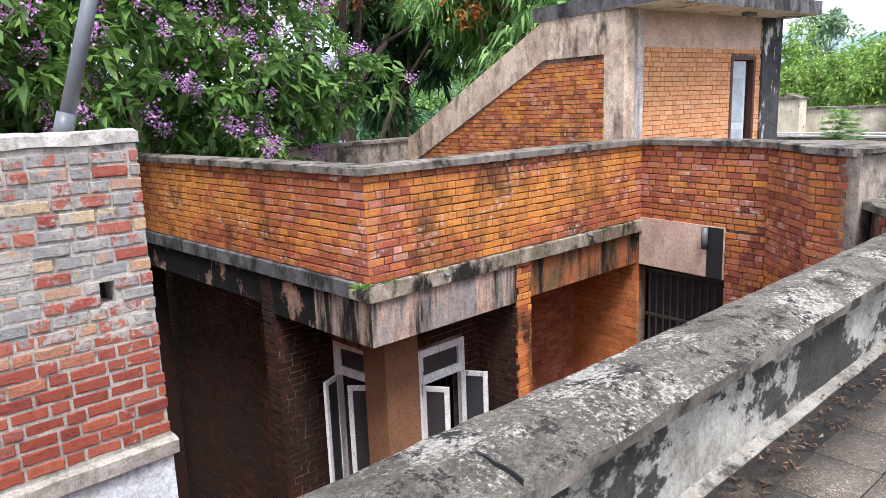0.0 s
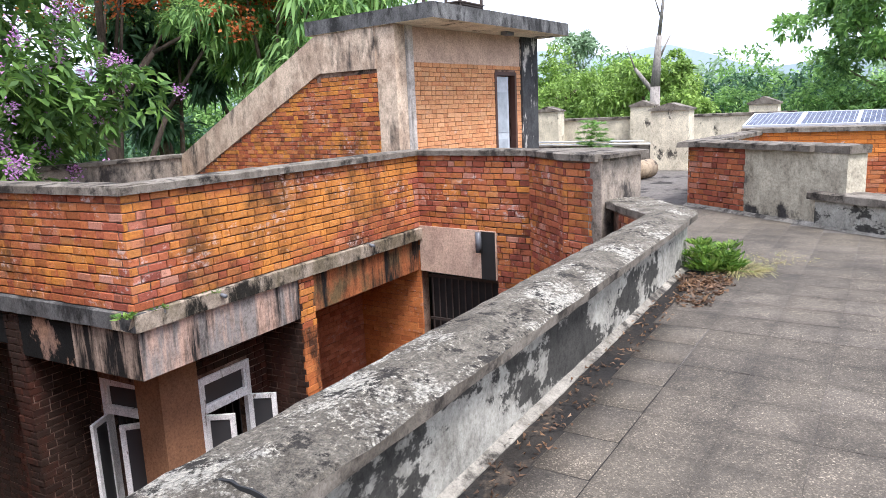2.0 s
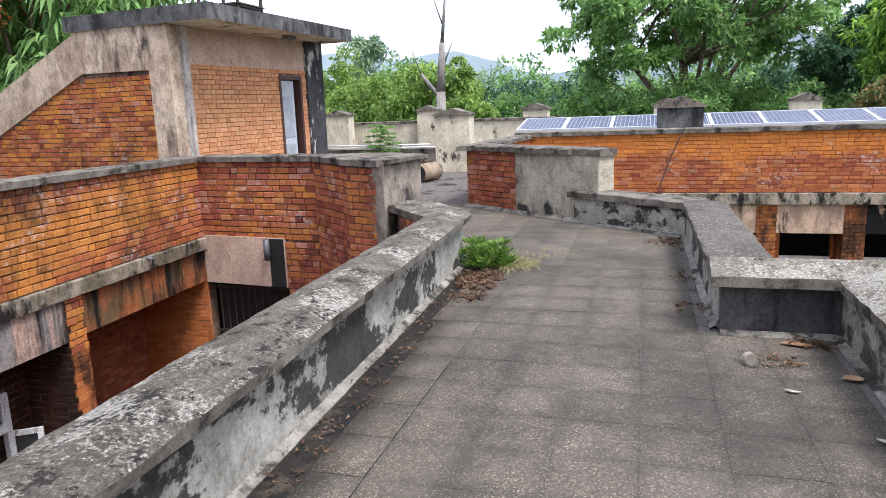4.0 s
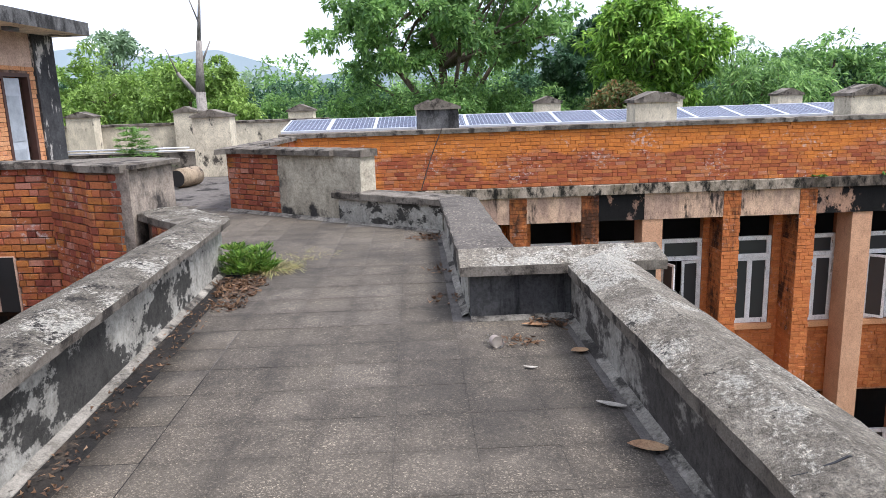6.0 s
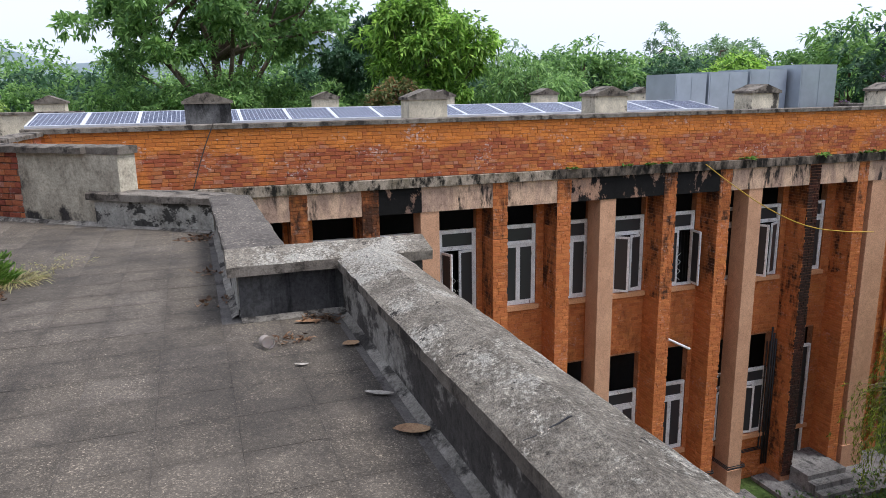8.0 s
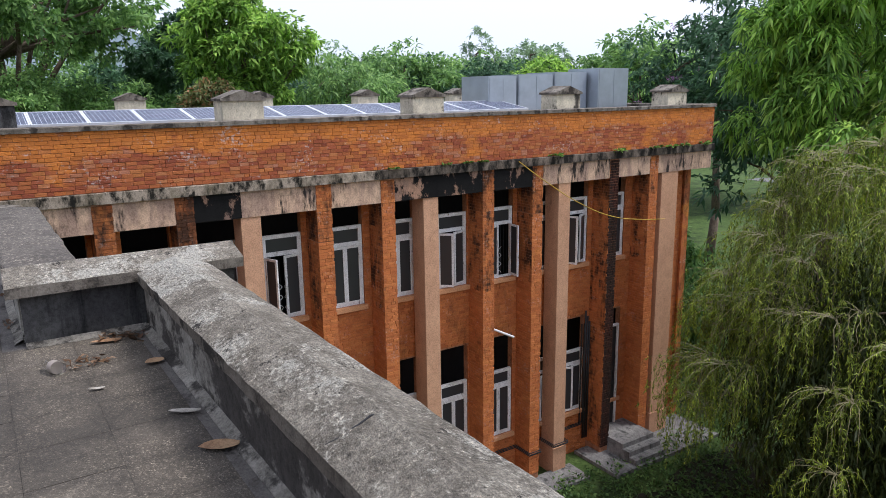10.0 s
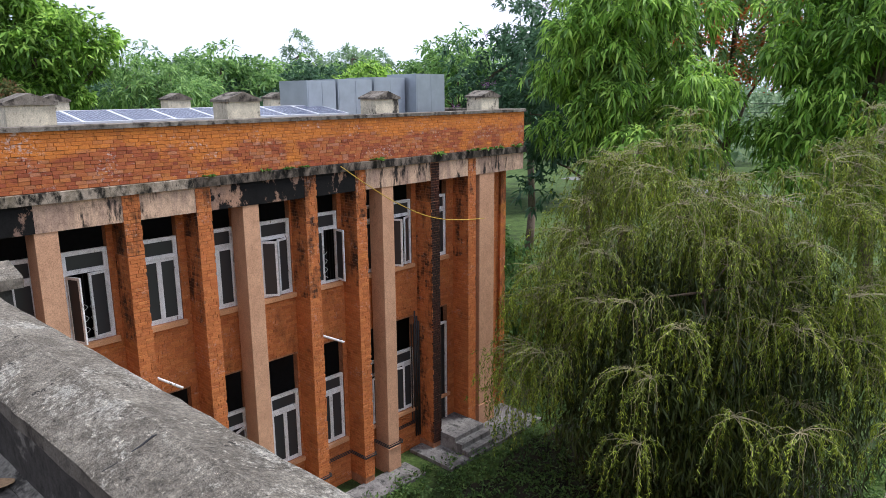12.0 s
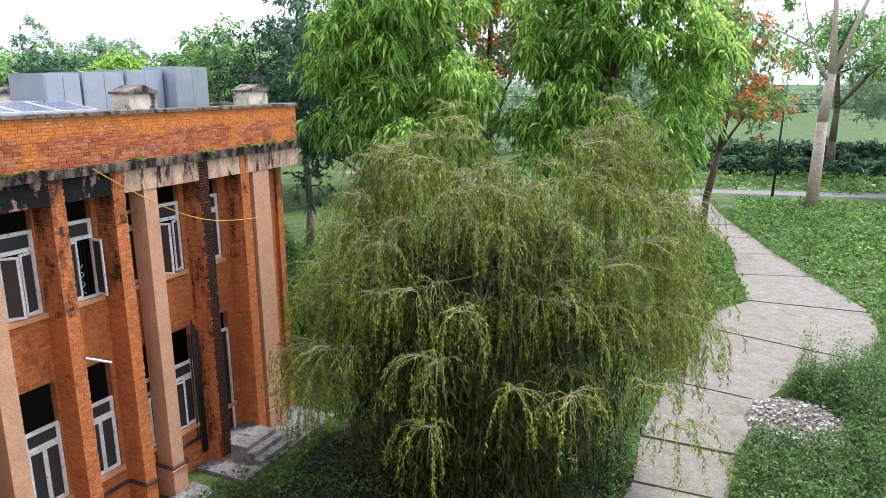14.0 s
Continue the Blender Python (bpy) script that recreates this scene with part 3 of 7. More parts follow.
# the parapet turns and runs up to the wing
bm = bmesh.new()
prism(bm, [(7.63, 1.66), (8.55, 2.43), (8.45, 2.72), (7.85, 2.42), (7.25, 1.93), (7.30, 1.64)], -0.3, 0.485)
wle = tagged(part("wall_terrace_left_end", bm, M_MORTAR), "short low brick wall running up to the wing", "parapet", kind="structure")
bricks_on(wle, (7.85, 2.42), (7.25, 1.93), -0.3, 0.475, "red", seed=12, proud=0.012)
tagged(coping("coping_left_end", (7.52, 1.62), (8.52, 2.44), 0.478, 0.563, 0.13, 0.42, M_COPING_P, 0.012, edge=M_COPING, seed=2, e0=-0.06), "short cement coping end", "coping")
wall("wall_terrace_right", R1, R0, -0.02, 0.38, 0.34, M_LIMED, 0)
tagged(bpy.data.objects["wall_terrace_right"], "low plastered parapet dark with algae", "parapet")
wall("wall_terrace_right_below", (R1[0], R1[1] - 0.34), (R0[0], R0[1] - 0.34), GROUND, -0.02, -0.3, M_REDB)
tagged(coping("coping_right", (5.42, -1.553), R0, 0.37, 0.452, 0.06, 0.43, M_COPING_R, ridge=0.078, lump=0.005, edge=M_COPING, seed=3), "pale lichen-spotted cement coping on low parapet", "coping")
wall("wall_jog", (5.58, -0.78), (5.58, -2.2), -0.3, 0.38, 0.36, M_DARKWALL, 0)
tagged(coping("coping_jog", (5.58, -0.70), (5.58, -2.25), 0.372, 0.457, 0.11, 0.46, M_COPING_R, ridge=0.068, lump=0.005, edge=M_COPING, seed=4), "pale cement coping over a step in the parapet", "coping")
wall("wall_passage_right", (9.36, -0.70), (5.68, -0.77), -0.02, 0.385, 0.36, M_LIME, 0)
tagged(coping("coping_passage", (9.24, -0.70), (5.72, -0.77), 0.378, 0.458, 0.05, 0.42, M_PEBBLE, ridge=0.02, lump=0.007, seed=5), "grey pebbly cement coping", "coping")
wall("wall_passage_below", (9.36, -1.06), (5.68, -1.13), GROUND, -0.02, -0.3, M_REDB)
D0, D1 = (9.34, -0.68), (12.04, 2.75)
dd, dn, dl = along(D1, D0)
Dm = (10.47, 0.77)
wall("wall_low_diagonal", Dm, D0, -0.02, 0.36, 0.34, M_LIME, 0)
tagged(coping("coping_low_diagonal", (10.52, 0.83), (9.31, -0.73), 0.35, 0.445, 0.06, 0.40, M_COPING, 0.01, seed=6), "dark cement coping on low wall", "coping")
Dr, Ds = (10.22, 0.45), (11.28, 1.80)
wall("wall_end_plastered", Ds, Dr, -0.3, 0.955, 0.36, M_GREYPL, -0.05)
tagged(bpy.data.objects["wall_end_plastered"], "grey plastered end of a brick parapet, black at its foot", "parapet")
wb = tagged(wall("wall_end_brick", D1, Ds, -0.3, 0.955, 0.36, M_MORTAR, -0.06), "weathered red brick parapet end", "parapet")
bricks_on(wb, D1, Ds, 0.03, 0.955, "red", seed=11, proud=-0.045)
tagged(coping("coping_end", (12.09, 2.81), (10.52, 0.83), 0.945, 1.03, 0.05, 0.42, M_COPING, 0.015, seed=7), "dark cement coping on brick parapet", "coping")
tagged(coping("coping_end_block", (10.54, 0.85), (10.20, 0.42), 0.935, 1.035, -0.03, 0.38, M_COPING, 0.01, seed=8), "cement block coping", "coping")
wall("wall_return", (16.3, 2.6), (12.3, 2.8), -0.3, 0.93, 0.3, M_REDB, 0)
tagged(coping("coping_return", (16.3, 2.6), (11.95, 2.85), 0.93, 1.01, 0.05, 0.36, M_COPING, 0.01, seed=9), "dark cement coping", "coping")
wall("wall_terrace_back", (-8.0, 1.4), (-8.0, -2.2), GROUND, 0.40, -0.3, M_LIMED)
# cement fillets at the feet of the parapets
bm = bmesh.new()
for p0, p1 in (((7.62, 1.643), (-8, 1.002)), ((-8, -1.795), (5.57, -1.545)), ((5.575, -1.54), (5.575, -0.78)), ((5.68, -0.765), (9.34, -0.695)), ((9.36, -0.65), (12.04, 2.77))):
    d, n, length = along(p0, p1)
    r = random.Random(5)
    k = max(2, int(length / 0.10))
    rows = []
    for i in range(k + 1):
        q = Vector(p0) + d * (length * i / k)
        w, h = r.uniform(0.046, 0.052), r.uniform(0.042, 0.048)
        rows.append([bm.verts.new((*(q + n * 0.03), -0.03)), bm.verts.new((*(q + n * 0.03), h)), bm.verts.new((*(q - n * w), 0.004)), bm.verts.new((*(q - n * w), -0.03))])
    for a, b in zip(rows, rows[1:]):
        for j in range(3):
            bm.faces.new((a[j], b[j], b[j + 1], a[j + 1]))
tagged(part("trim_fillet", bm, M_FILLET), "rough cement fillet along the parapet foot", "trim", kind="structure")

# ---- wing with the staircase: parapets above a recessed storey ----
S0, S1, K1 = (4.22, 5.88), (9.40, 6.16), (9.18, 4.14)
W2 = (3.80, 13.6)
CB, LT, LB, BB = 1.01, -0.11, -0.29, -0.79   # coping foot, ledge top, ledge foot, beam foot


def parapet(name, p0, p1, label, seed, near=(0, 1e9), kind="warm", z0=None, limit=300):
    w = tagged(wall(name, p0, p1, LT if z0 is None else z0, CB, 0.24, M_MORTAR, -0.012), label, "parapet")
    bricks_on(w, p0, p1, (LT if z0 is None else z0) + 0.005, CB, kind, 0.0862, near, seed=seed, limit=limit)
    return w


def cope(name, p0, p1, seed, e0=0.0, e1=0.0, z=CB, mat=None):
    return tagged(coping(name, p0, p1, z, z + 0.085, 0.06, 0.30, mat or M_COPING, 0.008, 0.007, e0, e1, seed=seed), "dark weathered cement coping on brick parapet", "coping")


parapet("wall_wing_west", W2, S0, "orange brick parapet with dark stains", 21, near=(4.6, 99))
parapet("wall_wing_south", S0, (9.44, 6.1622), "orange and yellow brick parapet, weathered", 22, near=(0, 99))
parapet("wall_wing_inner", S1, K1, "red brick parapet over a doorway", 23, kind="red")
parapet("wall_wing_splay", K1, (8.54, 3.44), "splayed red brick parapet", 24, z0=-2.2, kind="red")
parapet("wall_wing_step", (8.54, 3.44), (8.36, 3.30), "stepped red brick pier", 25, z0=-2.2, kind="red")
parapet("wall_wing_pier", (8.36, 3.30), (8.14, 2.80), "red brick pier beside a plastered end", 26, z0=-2.2, kind="red")
wall("wall_wing_inner_low", (9.24, 4.70), K1, -6, LT, 0.3, M_MORTAR, -0.012)
bricks_on(bpy.data.objects["wall_wing_inner_low"], (9.24, 4.70), K1, -2.2, LT, "red", 0.0862, seed=27)
bm = bmesh.new()
prism(bm, [(8.125, 2.81), (8.09, 2.72), (8.95, 2.54), (9.2, 3.0), (8.4, 3.25)], -2.2, 1.05)
tagged(part("wall_wing_plaster_end", bm, M_ENDPL), "grey plastered end of a brick parapet", "parapet", kind="structure")
cope("coping_west", W2, S0, 31, e1=0.05)
cope("coping_south", S0, S1, 32, e0=0.05, e1=-0.06)
cope("coping_inner", S1, K1, 33, e0=-0.06, e1=0.0)
cope("coping_splay", K1, (8.40, 3.27), 34, e0=0.05, e1=0.02)
cope("coping_pier", (8.42, 3.34), (8.12, 2.76), 35, e0=0.04, e1=0.0)
bm = bmesh.new()
prism(bm, [(8.06, 2.64), (9.02, 2.46), (9.5, 3.1), (9.5, 4.2), (8.75, 3.55)], 1.045, 1.09)
tagged(part("coping_plaster_end", bm, M_COPING), "broad cement capping", "coping", kind="structure")


def ledge(name, p0, p1, seed, z1=LT, z0=LB, e0=0.0, e1=0.0, material=None):
    return tagged(coping(name, p0, p1, z0, z1, 0.05, 0.3, material or M_LEDGE, 0.0, 0.009, e0, e1, seed=seed), "cement ledge with moss and drip stains", "ledge")


ledge("ledge_west", W2, S0, 41, e1=0.05, material=M_DARKROOF)
ledge("ledge_south", S0, S1, 42, e0=0.05)


def beam(name, p0, p1, z0, z1, material, thick=0.3, out=0.0):
    return tagged(wall(name, p0, p1, z0, z1, thick, material, out), "plastered fascia beam streaked with rain stains", "beam")


def at(p0, p1, s):
    d, n, length = along(p0, p1)
    return (p0[0] + d.x * s, p0[1] + d.y * s)


dS, nS, lS = along(S0, S1)
dW, nW, lW = along(W2, S0)
sP = 2.30
beam("beam_south", S0, at(S0, S1, sP - 0.02), BB, LB, M_PLASTER)
pil = tagged(wall("pilaster_south", at(S0, S1, sP), at(S0, S1, sP + 0.26), -6, LB, 0.8, M_MORTAR, -0.012), "narrow brick pilaster", "pilaster")
bricks_on(pil, at(S0, S1, sP), at(S0, S1, sP + 0.26), -0.95, LB, "stair", seed=51)
# below the beam foot the pilaster takes a darker brick
bricks_on(pil, at(S0, S1, sP), at(S0, S1, sP + 0.26), -4, -0.95, "soot", seed=51)
beam("beam_south_inner", at(S0, S1, sP + 0.28), S1, BB, LB, M_RUSTPL, out=-0.04)
beam("beam_west", at(W2, S0, lW - 1.05), S0, BB, LB, M_WEST)
beam("beam_west_black", at(W2, S0, lW - 2.0), at(W2, S0, lW - 1.052), BB, LB, M_BURNT, out=-0.002)
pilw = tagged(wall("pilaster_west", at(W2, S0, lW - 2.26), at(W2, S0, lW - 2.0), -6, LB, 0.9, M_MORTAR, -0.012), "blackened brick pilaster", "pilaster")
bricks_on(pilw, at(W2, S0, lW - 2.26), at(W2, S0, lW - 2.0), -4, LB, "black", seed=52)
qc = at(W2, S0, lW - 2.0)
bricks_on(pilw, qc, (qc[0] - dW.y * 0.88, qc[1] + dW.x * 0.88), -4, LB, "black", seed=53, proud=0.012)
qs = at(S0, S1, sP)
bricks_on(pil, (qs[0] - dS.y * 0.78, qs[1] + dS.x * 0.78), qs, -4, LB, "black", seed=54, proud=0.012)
beam("beam_west_far", W2, at(W2, S0, lW - 2.28), BB + 0.1, LB, M_BURNT)
# lintel over the gate on the inner face
beam("beam_inner", S1, (9.24, 4.72), -0.80, -0.08, M_LINTEL, out=0.03)
# slab over the recess, roof of the wing
bm = bmesh.new()
prism(bm, [(W2[0] + 0.1, W2[1]), (S0[0] + 0.1, S0[1] + 0.1), (S1[0] + 0.1, S1[1] + 0.1), (9.45, 5.0), (9.5, 4.3), (16, 8), (16, 15), (3.6, 14.5)], -0.28, -0.12)
tagged(part("ceiling_wing", bm, M_CONC), "roof slab of the wing", "slab", kind="structure")
# recessed walls under the beams, soot and recess shade put into their brick colour
Sr0, Sr1 = at((S0[0], S0[1] + 0.72), (S1[0], S1[1] + 0.72), 0.55), at((S0[0], S0[1] + 0.72), (S1[0], S1[1] + 0.72), 4.9)


def recess(name, p0, p1, z0, z1, seed, openings=(), kind="red", thick=0.2, singles=False, material=None):
    """A wall with rectangular openings (s0, s1, z0, z1), built of solid strips, faced with brick."""
    d, n, length = along(p0, p1)
    bm = bmesh.new()
    cuts = sorted({0.0, length, *[o[0] for o in openings], *[o[1] for o in openings]})
    for a, b in zip(cuts, cuts[1:]):
        holes = sorted([(o[2], o[3]) for o in openings if o[0] <= a + 1e-6 and o[1] >= b - 1e-6])
        z = z0
        for h0, h1 in holes + [(z1, z1)]:
            if h0 > z + 1e-6:
                prism(bm, seg(at(p0, p1, a), at(p0, p1, b), 0, thick), z, h0)
            z = max(z, h1)
    ob = tagged(part(name, bm, material or M_MORTAR), kind="structure")
    if material is None:
        BRICKS.append((ob, p0, p1, z0, z1, kind, 0.0862, (0, 0), None, seed, 0.012, 0.003, 0, tuple(openings)))
    return ob


wS0, wS1 = (S0[0] + 0.62, S0[1] + 0.70), (S0[0] + 2.52, S0[1] + 0.82)
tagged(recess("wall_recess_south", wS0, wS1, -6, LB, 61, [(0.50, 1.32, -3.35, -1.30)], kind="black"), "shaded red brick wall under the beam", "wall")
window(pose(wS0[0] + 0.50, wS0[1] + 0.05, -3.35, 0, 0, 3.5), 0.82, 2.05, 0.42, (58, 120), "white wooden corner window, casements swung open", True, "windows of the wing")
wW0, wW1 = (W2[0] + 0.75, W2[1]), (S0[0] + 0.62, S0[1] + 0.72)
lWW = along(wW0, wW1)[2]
tagged(recess("wall_recess_west", wW0, wW1, -6, LB, 62, [(lWW - 1.08, lWW - 0.28, -3.35, -1.25)], kind="black"), "brick wall under the beam, dark with soot and painted shade", "wall")
qW = at(wW0, wW1, lWW - 1.08)
window(pose(qW[0] + 0.05, qW[1], -3.35, 0, 0, -81.2), 0.80, 2.10, 0.42, (72, 40), "white wooden corner window, casements swung open", True, "windows of the wing")
# rooms behind: near-black sheets in place of their shade
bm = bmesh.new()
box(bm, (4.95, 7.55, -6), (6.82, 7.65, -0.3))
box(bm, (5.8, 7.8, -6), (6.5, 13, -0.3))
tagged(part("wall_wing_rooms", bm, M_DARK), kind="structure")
# end of the court between the wing and the added block
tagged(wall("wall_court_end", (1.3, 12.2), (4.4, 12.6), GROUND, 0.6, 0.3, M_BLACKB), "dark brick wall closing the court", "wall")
# recess with a side door at the inner corner
tagged(recess("wall_recess_back", (6.80, 7.36), (9.55, 7.48), -6, LB, 63, kind="pink"), "pinkish brick wall at the back of a recess", "wall")
tagged(recess("wall_recess_side", (9.44, 7.45), (9.40, 6.19), -6, LB - 0.02, 64, kind="orange"), "orange brick side of a recess", "wall")
tagged(wall("wall_recess_return", (6.84, 6.25), (6.84, 7.40), -6, LB, 0.25, M_MORTAR, 0), "brick return of the recess", "wall")
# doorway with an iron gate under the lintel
# near-black sheet painted for the unlit passage behind the gate
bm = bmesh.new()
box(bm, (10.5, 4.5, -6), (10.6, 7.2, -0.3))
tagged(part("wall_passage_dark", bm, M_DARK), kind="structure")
gate = thing("iron_gate", (9.50, 6.10, -4.2), "dark iron bar gate in a doorway", "gate")
for k in range(11):
    y = -0.06 - k * 0.12
    bm = bmesh.new()
    rod(bm, (0, y, 0), (0, y, 3.38), 0.012, sides=6)
    part("bar", bm, M_GATE, gate)
for z in (0.1, 1.7, 2.6, 3.3):
    bm = bmesh.new()
    bar(bm, (0, 0, z), (0, -1.26, z), 0.03, 0.04)
    part("rail", bm, M_GATE, gate)
for k in range(2):
    bm = bmesh.new()
    bar(bm, (0.01, -k * 0.6, 1.72), (0.01, -0.6 - k * 0.6, 2.58), 0.03, 0.012)
    part("brace", bm, M_GATE, gate)
# dark panel closes the gateway behind the bars
bm = bmesh.new()
box(bm, (0.05, -1.28, 0), (0.06, 0, 3.38))
part("sheet", bm, M_IRON, gate)
dpn = thing("drain_pipe", (9.205, 4.98, -0.09), "short grey drain spout over a black stain", "pipe")
bm = bmesh.new()
rod(bm, (-0.04, 0, 0.0), (-0.04, 0, -0.30), 0.045, sides=12)
part("spout", bm, M_PIPE, dpn, smooth=True)
bm = bmesh.new()
prism(bm, [(9.232, 4.98), (9.203, 4.73), (9.213, 4.73), (9.242, 4.98)], -0.80, -0.09)
tagged(part("trim_stain", bm, M_SOOT), "black water stain below the spout", "stain", kind="structure")
for x, y, z in ((5.24, 5.90, -0.17), (7.98, 6.05, -0.13)):
    sp_ = thing("spout", (x, y, z), "short plastic weep spout in the ledge", "pipe", "weep spouts")
    bm = bmesh.new()
    rod(bm, (0, 0.06, 0.01), (0, -0.09, -0.015), 0.022, sides=10)
    part("tube", bm, M_PIPE, sp_, smooth=True)
bm = bmesh.new()
prism(bm, [(S0[0] + 0.50, S0[1] + 0.52), (S0[0] + 1.02, S0[1] + 0.56), (S0[0] + 1.06, S0[1] + 0.95), (S0[0] + 0.46, S0[1] + 0.90)], -6, LB)
tagged(part("column_corner", bm, M_BROWN), "brown painted corner column", "column", kind="structure")

# ---- long building: facade towards the court ----
FX, WX, FN, FS = 16.0, 16.72, 2.6, -21.9     # pillar plane, window wall, north and south ends
fC, fLT, fLB, fBB = 0.965, -0.275, -0.505, -1.105
wf = tagged(wall("wall_facade_parapet", (FX, FN), (FX, FS), fLT, fC, 0.25, M_MORTAR, -0.012), "long orange brick parapet with paler patches", "parapet")
wf.data.materials[0] = M_MORTAR_O
bricks_on(wf, (FX, FN), (FX, FS), fLT + 0.005, fC, "long", 0.0827, (2.0, 6.9), seed=71)
we = tagged(wall("wall_facade_parapet_end", (FX + 0.02, FS), (FX + 9, FS), fLT, fC, 0.25, M_MORTAR, -0.012), "brick parapet end", "parapet")
bricks_on(we, (FX + 0.02, FS), (FX + 9, FS), fLT + 0.005, fC, "long", 0.0827, (0, 0), seed=72)
tagged(coping("coping_facade", (FX, FN + 0.05), (FX, FS), fC, fC + 0.10, 0.06, 0.34, M_COPING, 0.008, 0.008, 0, 0.05, seed=73), "dark cement coping on long brick parapet", "coping")
tagged(coping("coping_facade_end", (FX, FS), (FX + 9, FS), fC, fC + 0.10, 0.06, 0.34, M_COPING, 0.008, 0.008, -0.35, 0, seed=74), "dark cement coping", "coping")
for ya, yb, mt, text in ((FN, -8.9, M_LEDGE, "cement ledge with weeds and drip stains"), (-8.9, FS, M_LEDGE_D, "blackened cement ledge with weeds")):
    tagged(coping("ledge_facade", (FX, ya), (FX, yb), fLB, fLT, 0.07, 0.4, mt, 0, 0.010, 0, 0.06 if yb == FS else 0, seed=75), text, "ledge")
PILS = [-2.55, -4.17, -7.40, -9.14, -12.30, -14.08, -17.20, -19.02]
COLS = [-0.85, -5.60, -10.43, -15.15, -19.85]
edges = [FN] + [y for p in PILS for y in (p + 0.19, p - 0.19)] + [FS]
for i in range(0, len(edges), 2):
    cut = [edges[i], -5.40, edges[i + 1]] if edges[i] > -5.40 > edges[i + 1] else [edges[i], edges[i + 1]]
    for ya, yb in zip(cut, cut[1:]):
        dark = any(ya > y > yb for y in (-5.0, -10.43, -13.2))
        tagged(wall("beam_facade", (FX, ya), (FX, yb), fBB, fLB, 0.35, M_BURNT if dark else M_TAN, 0.002 if dark else 0.0), "blackened plaster fascia beam" if dark else "tan plaster fascia beam with rain streaks", "beam", "fascia beams")
for y in PILS:
    p = tagged(wall("pilaster", (FX, y + 0.19), (FX, y - 0.19), GROUND, fLB, 0.72, M_MORTAR, -0.012), "tall orange brick pilaster with black streaks", "pilaster", "pilasters of the facade")
    p.data.materials[0] = M_MORTAR_O
    cut = GROUND + 0.3 if y == -17.20 else -3.99
    top_ = -1.67 - 0.35 * ((int(-y * 10)) % 3) / 3
    for za, zb, kd in ((GROUND + 0.3, cut, "orange"), (cut, top_, "soot"), (top_, fLB, "sooty")):
        front = "black" if y == -17.20 else kd if y in (-12.30, -2.55, -4.17) else "soot" if kd == "sooty" else "orange"
        bricks_on(p, (FX, y + 0.19), (FX, y - 0.19), za, zb, front, 0.0827, (0, 0), seed=int(80 - y * 3), limit=0)
        bricks_on(p, (WX, y + 0.19), (FX, y + 0.19), za, zb, kd, 0.0827, (0, 0), seed=int(180 - y * 3), limit=0)
for y in COLS:
    w = 0.23 if y > -19 else 0.40
    bm = bmesh.new()
    prism(bm, [(FX + 0.02, y + w), (FX + 0.02, y - w), (FX + 0.62, y - w), (FX + 0.62, y + w)], GROUND + 0.9, fBB)
    prism(bm, [(FX - 0.02, y + w + 0.04), (FX - 0.02, y - w - 0.04), (FX + 0.66, y - w - 0.04), (FX + 0.66, y + w + 0.04)], GROUND, GROUND + 0.9)
    tagged(part("pillar", bm, M_PILLAR), "tall smooth ochre-pink plastered pillar", "pillar", "pillars of the facade", "structure")
WIN = []
for a in (-1.25, -6.05, -11.05, -15.80):
    WIN += [(a, a - 1.0), (a - 1.68, a - 2.68)] + ([(a - 3.25, a - 4.25)] if a > -15 else [])
Z1, Z2 = (-3.89, -1.74), (-9.04, -6.88)
holes = [(FN - y0, FN - y1, z[0], -1.08 if z is Z1 else -5.75) for y0, y1 in WIN for z in (Z1, Z2)]
wr = tagged(recess("wall_facade_recess", (WX, FN), (WX, FS + 0.3), GROUND, fLB, 77, holes, "orange"), "orange brick wall between pilasters, with window openings", "wall")
wr.data.materials[0] = M_MORTAR_O
swings = [(0, 0), (35, 20), (15, 0), (70, 10), (0, 0), (0, 0), (40, 15), (0, 85), (0, 0), (60, 25), (0, 0)]
for k, (y0, y1) in enumerate(WIN):
    for z0, z1 in (Z1, Z2):
        sw = swings[k % len(swings)] if z0 > -5 else swings[(k + 4) % len(swings)]
        text = "white wooden window with a fanlight, casements ajar" if max(sw) else "white wooden window with a fanlight, casements shut"
        window(pose(WX + 0.08, y0, z0, 0, 0, -90), y0 - y1, z1 - z0, 0.5 if z0 > -5 else 0.5, sw, text, z0 > -5 or k % 2 == 0, "windows of the facade")
        bm = bmesh.new()
        box(bm, (WX - 0.10, y1 - 0.05, z0 - 0.13), (WX + 0.05, y0 + 0.05, z0 - 0.003))
        tagged(part("window_sill", bm, M_PALEB), "brick window sill", "sill", "sills of the facade", "structure")
# near-black sheet behind the openings, painted in place of unlit rooms
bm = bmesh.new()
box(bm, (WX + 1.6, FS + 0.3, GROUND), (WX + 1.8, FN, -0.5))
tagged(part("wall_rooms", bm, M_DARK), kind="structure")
bm = bmesh.new()
prism(bm, [(WX, FN), (26, FN), (26, FS), (WX, FS)], -0.505, -0.22)
prism(bm, [(WX + 0.2, FN), (WX + 1.7, FN), (WX + 1.7, FS + 0.3), (WX + 0.2, FS + 0.3)], -5.42, -5.12)
tagged(part("floor_long_roof", bm, M_ROOFFAR), "grey flat roof of the long building", "roof", kind="structure")
wall("wall_long_south", (FX + 0.6, FS + 0.25), (26, FS + 0.25), GROUND, fLT, 0.3, M_BRICK)
wall("wall_long_north", (26, FN), (FX + 0.6, FN), GROUND, -0.52, 0.3, M_BRICK)
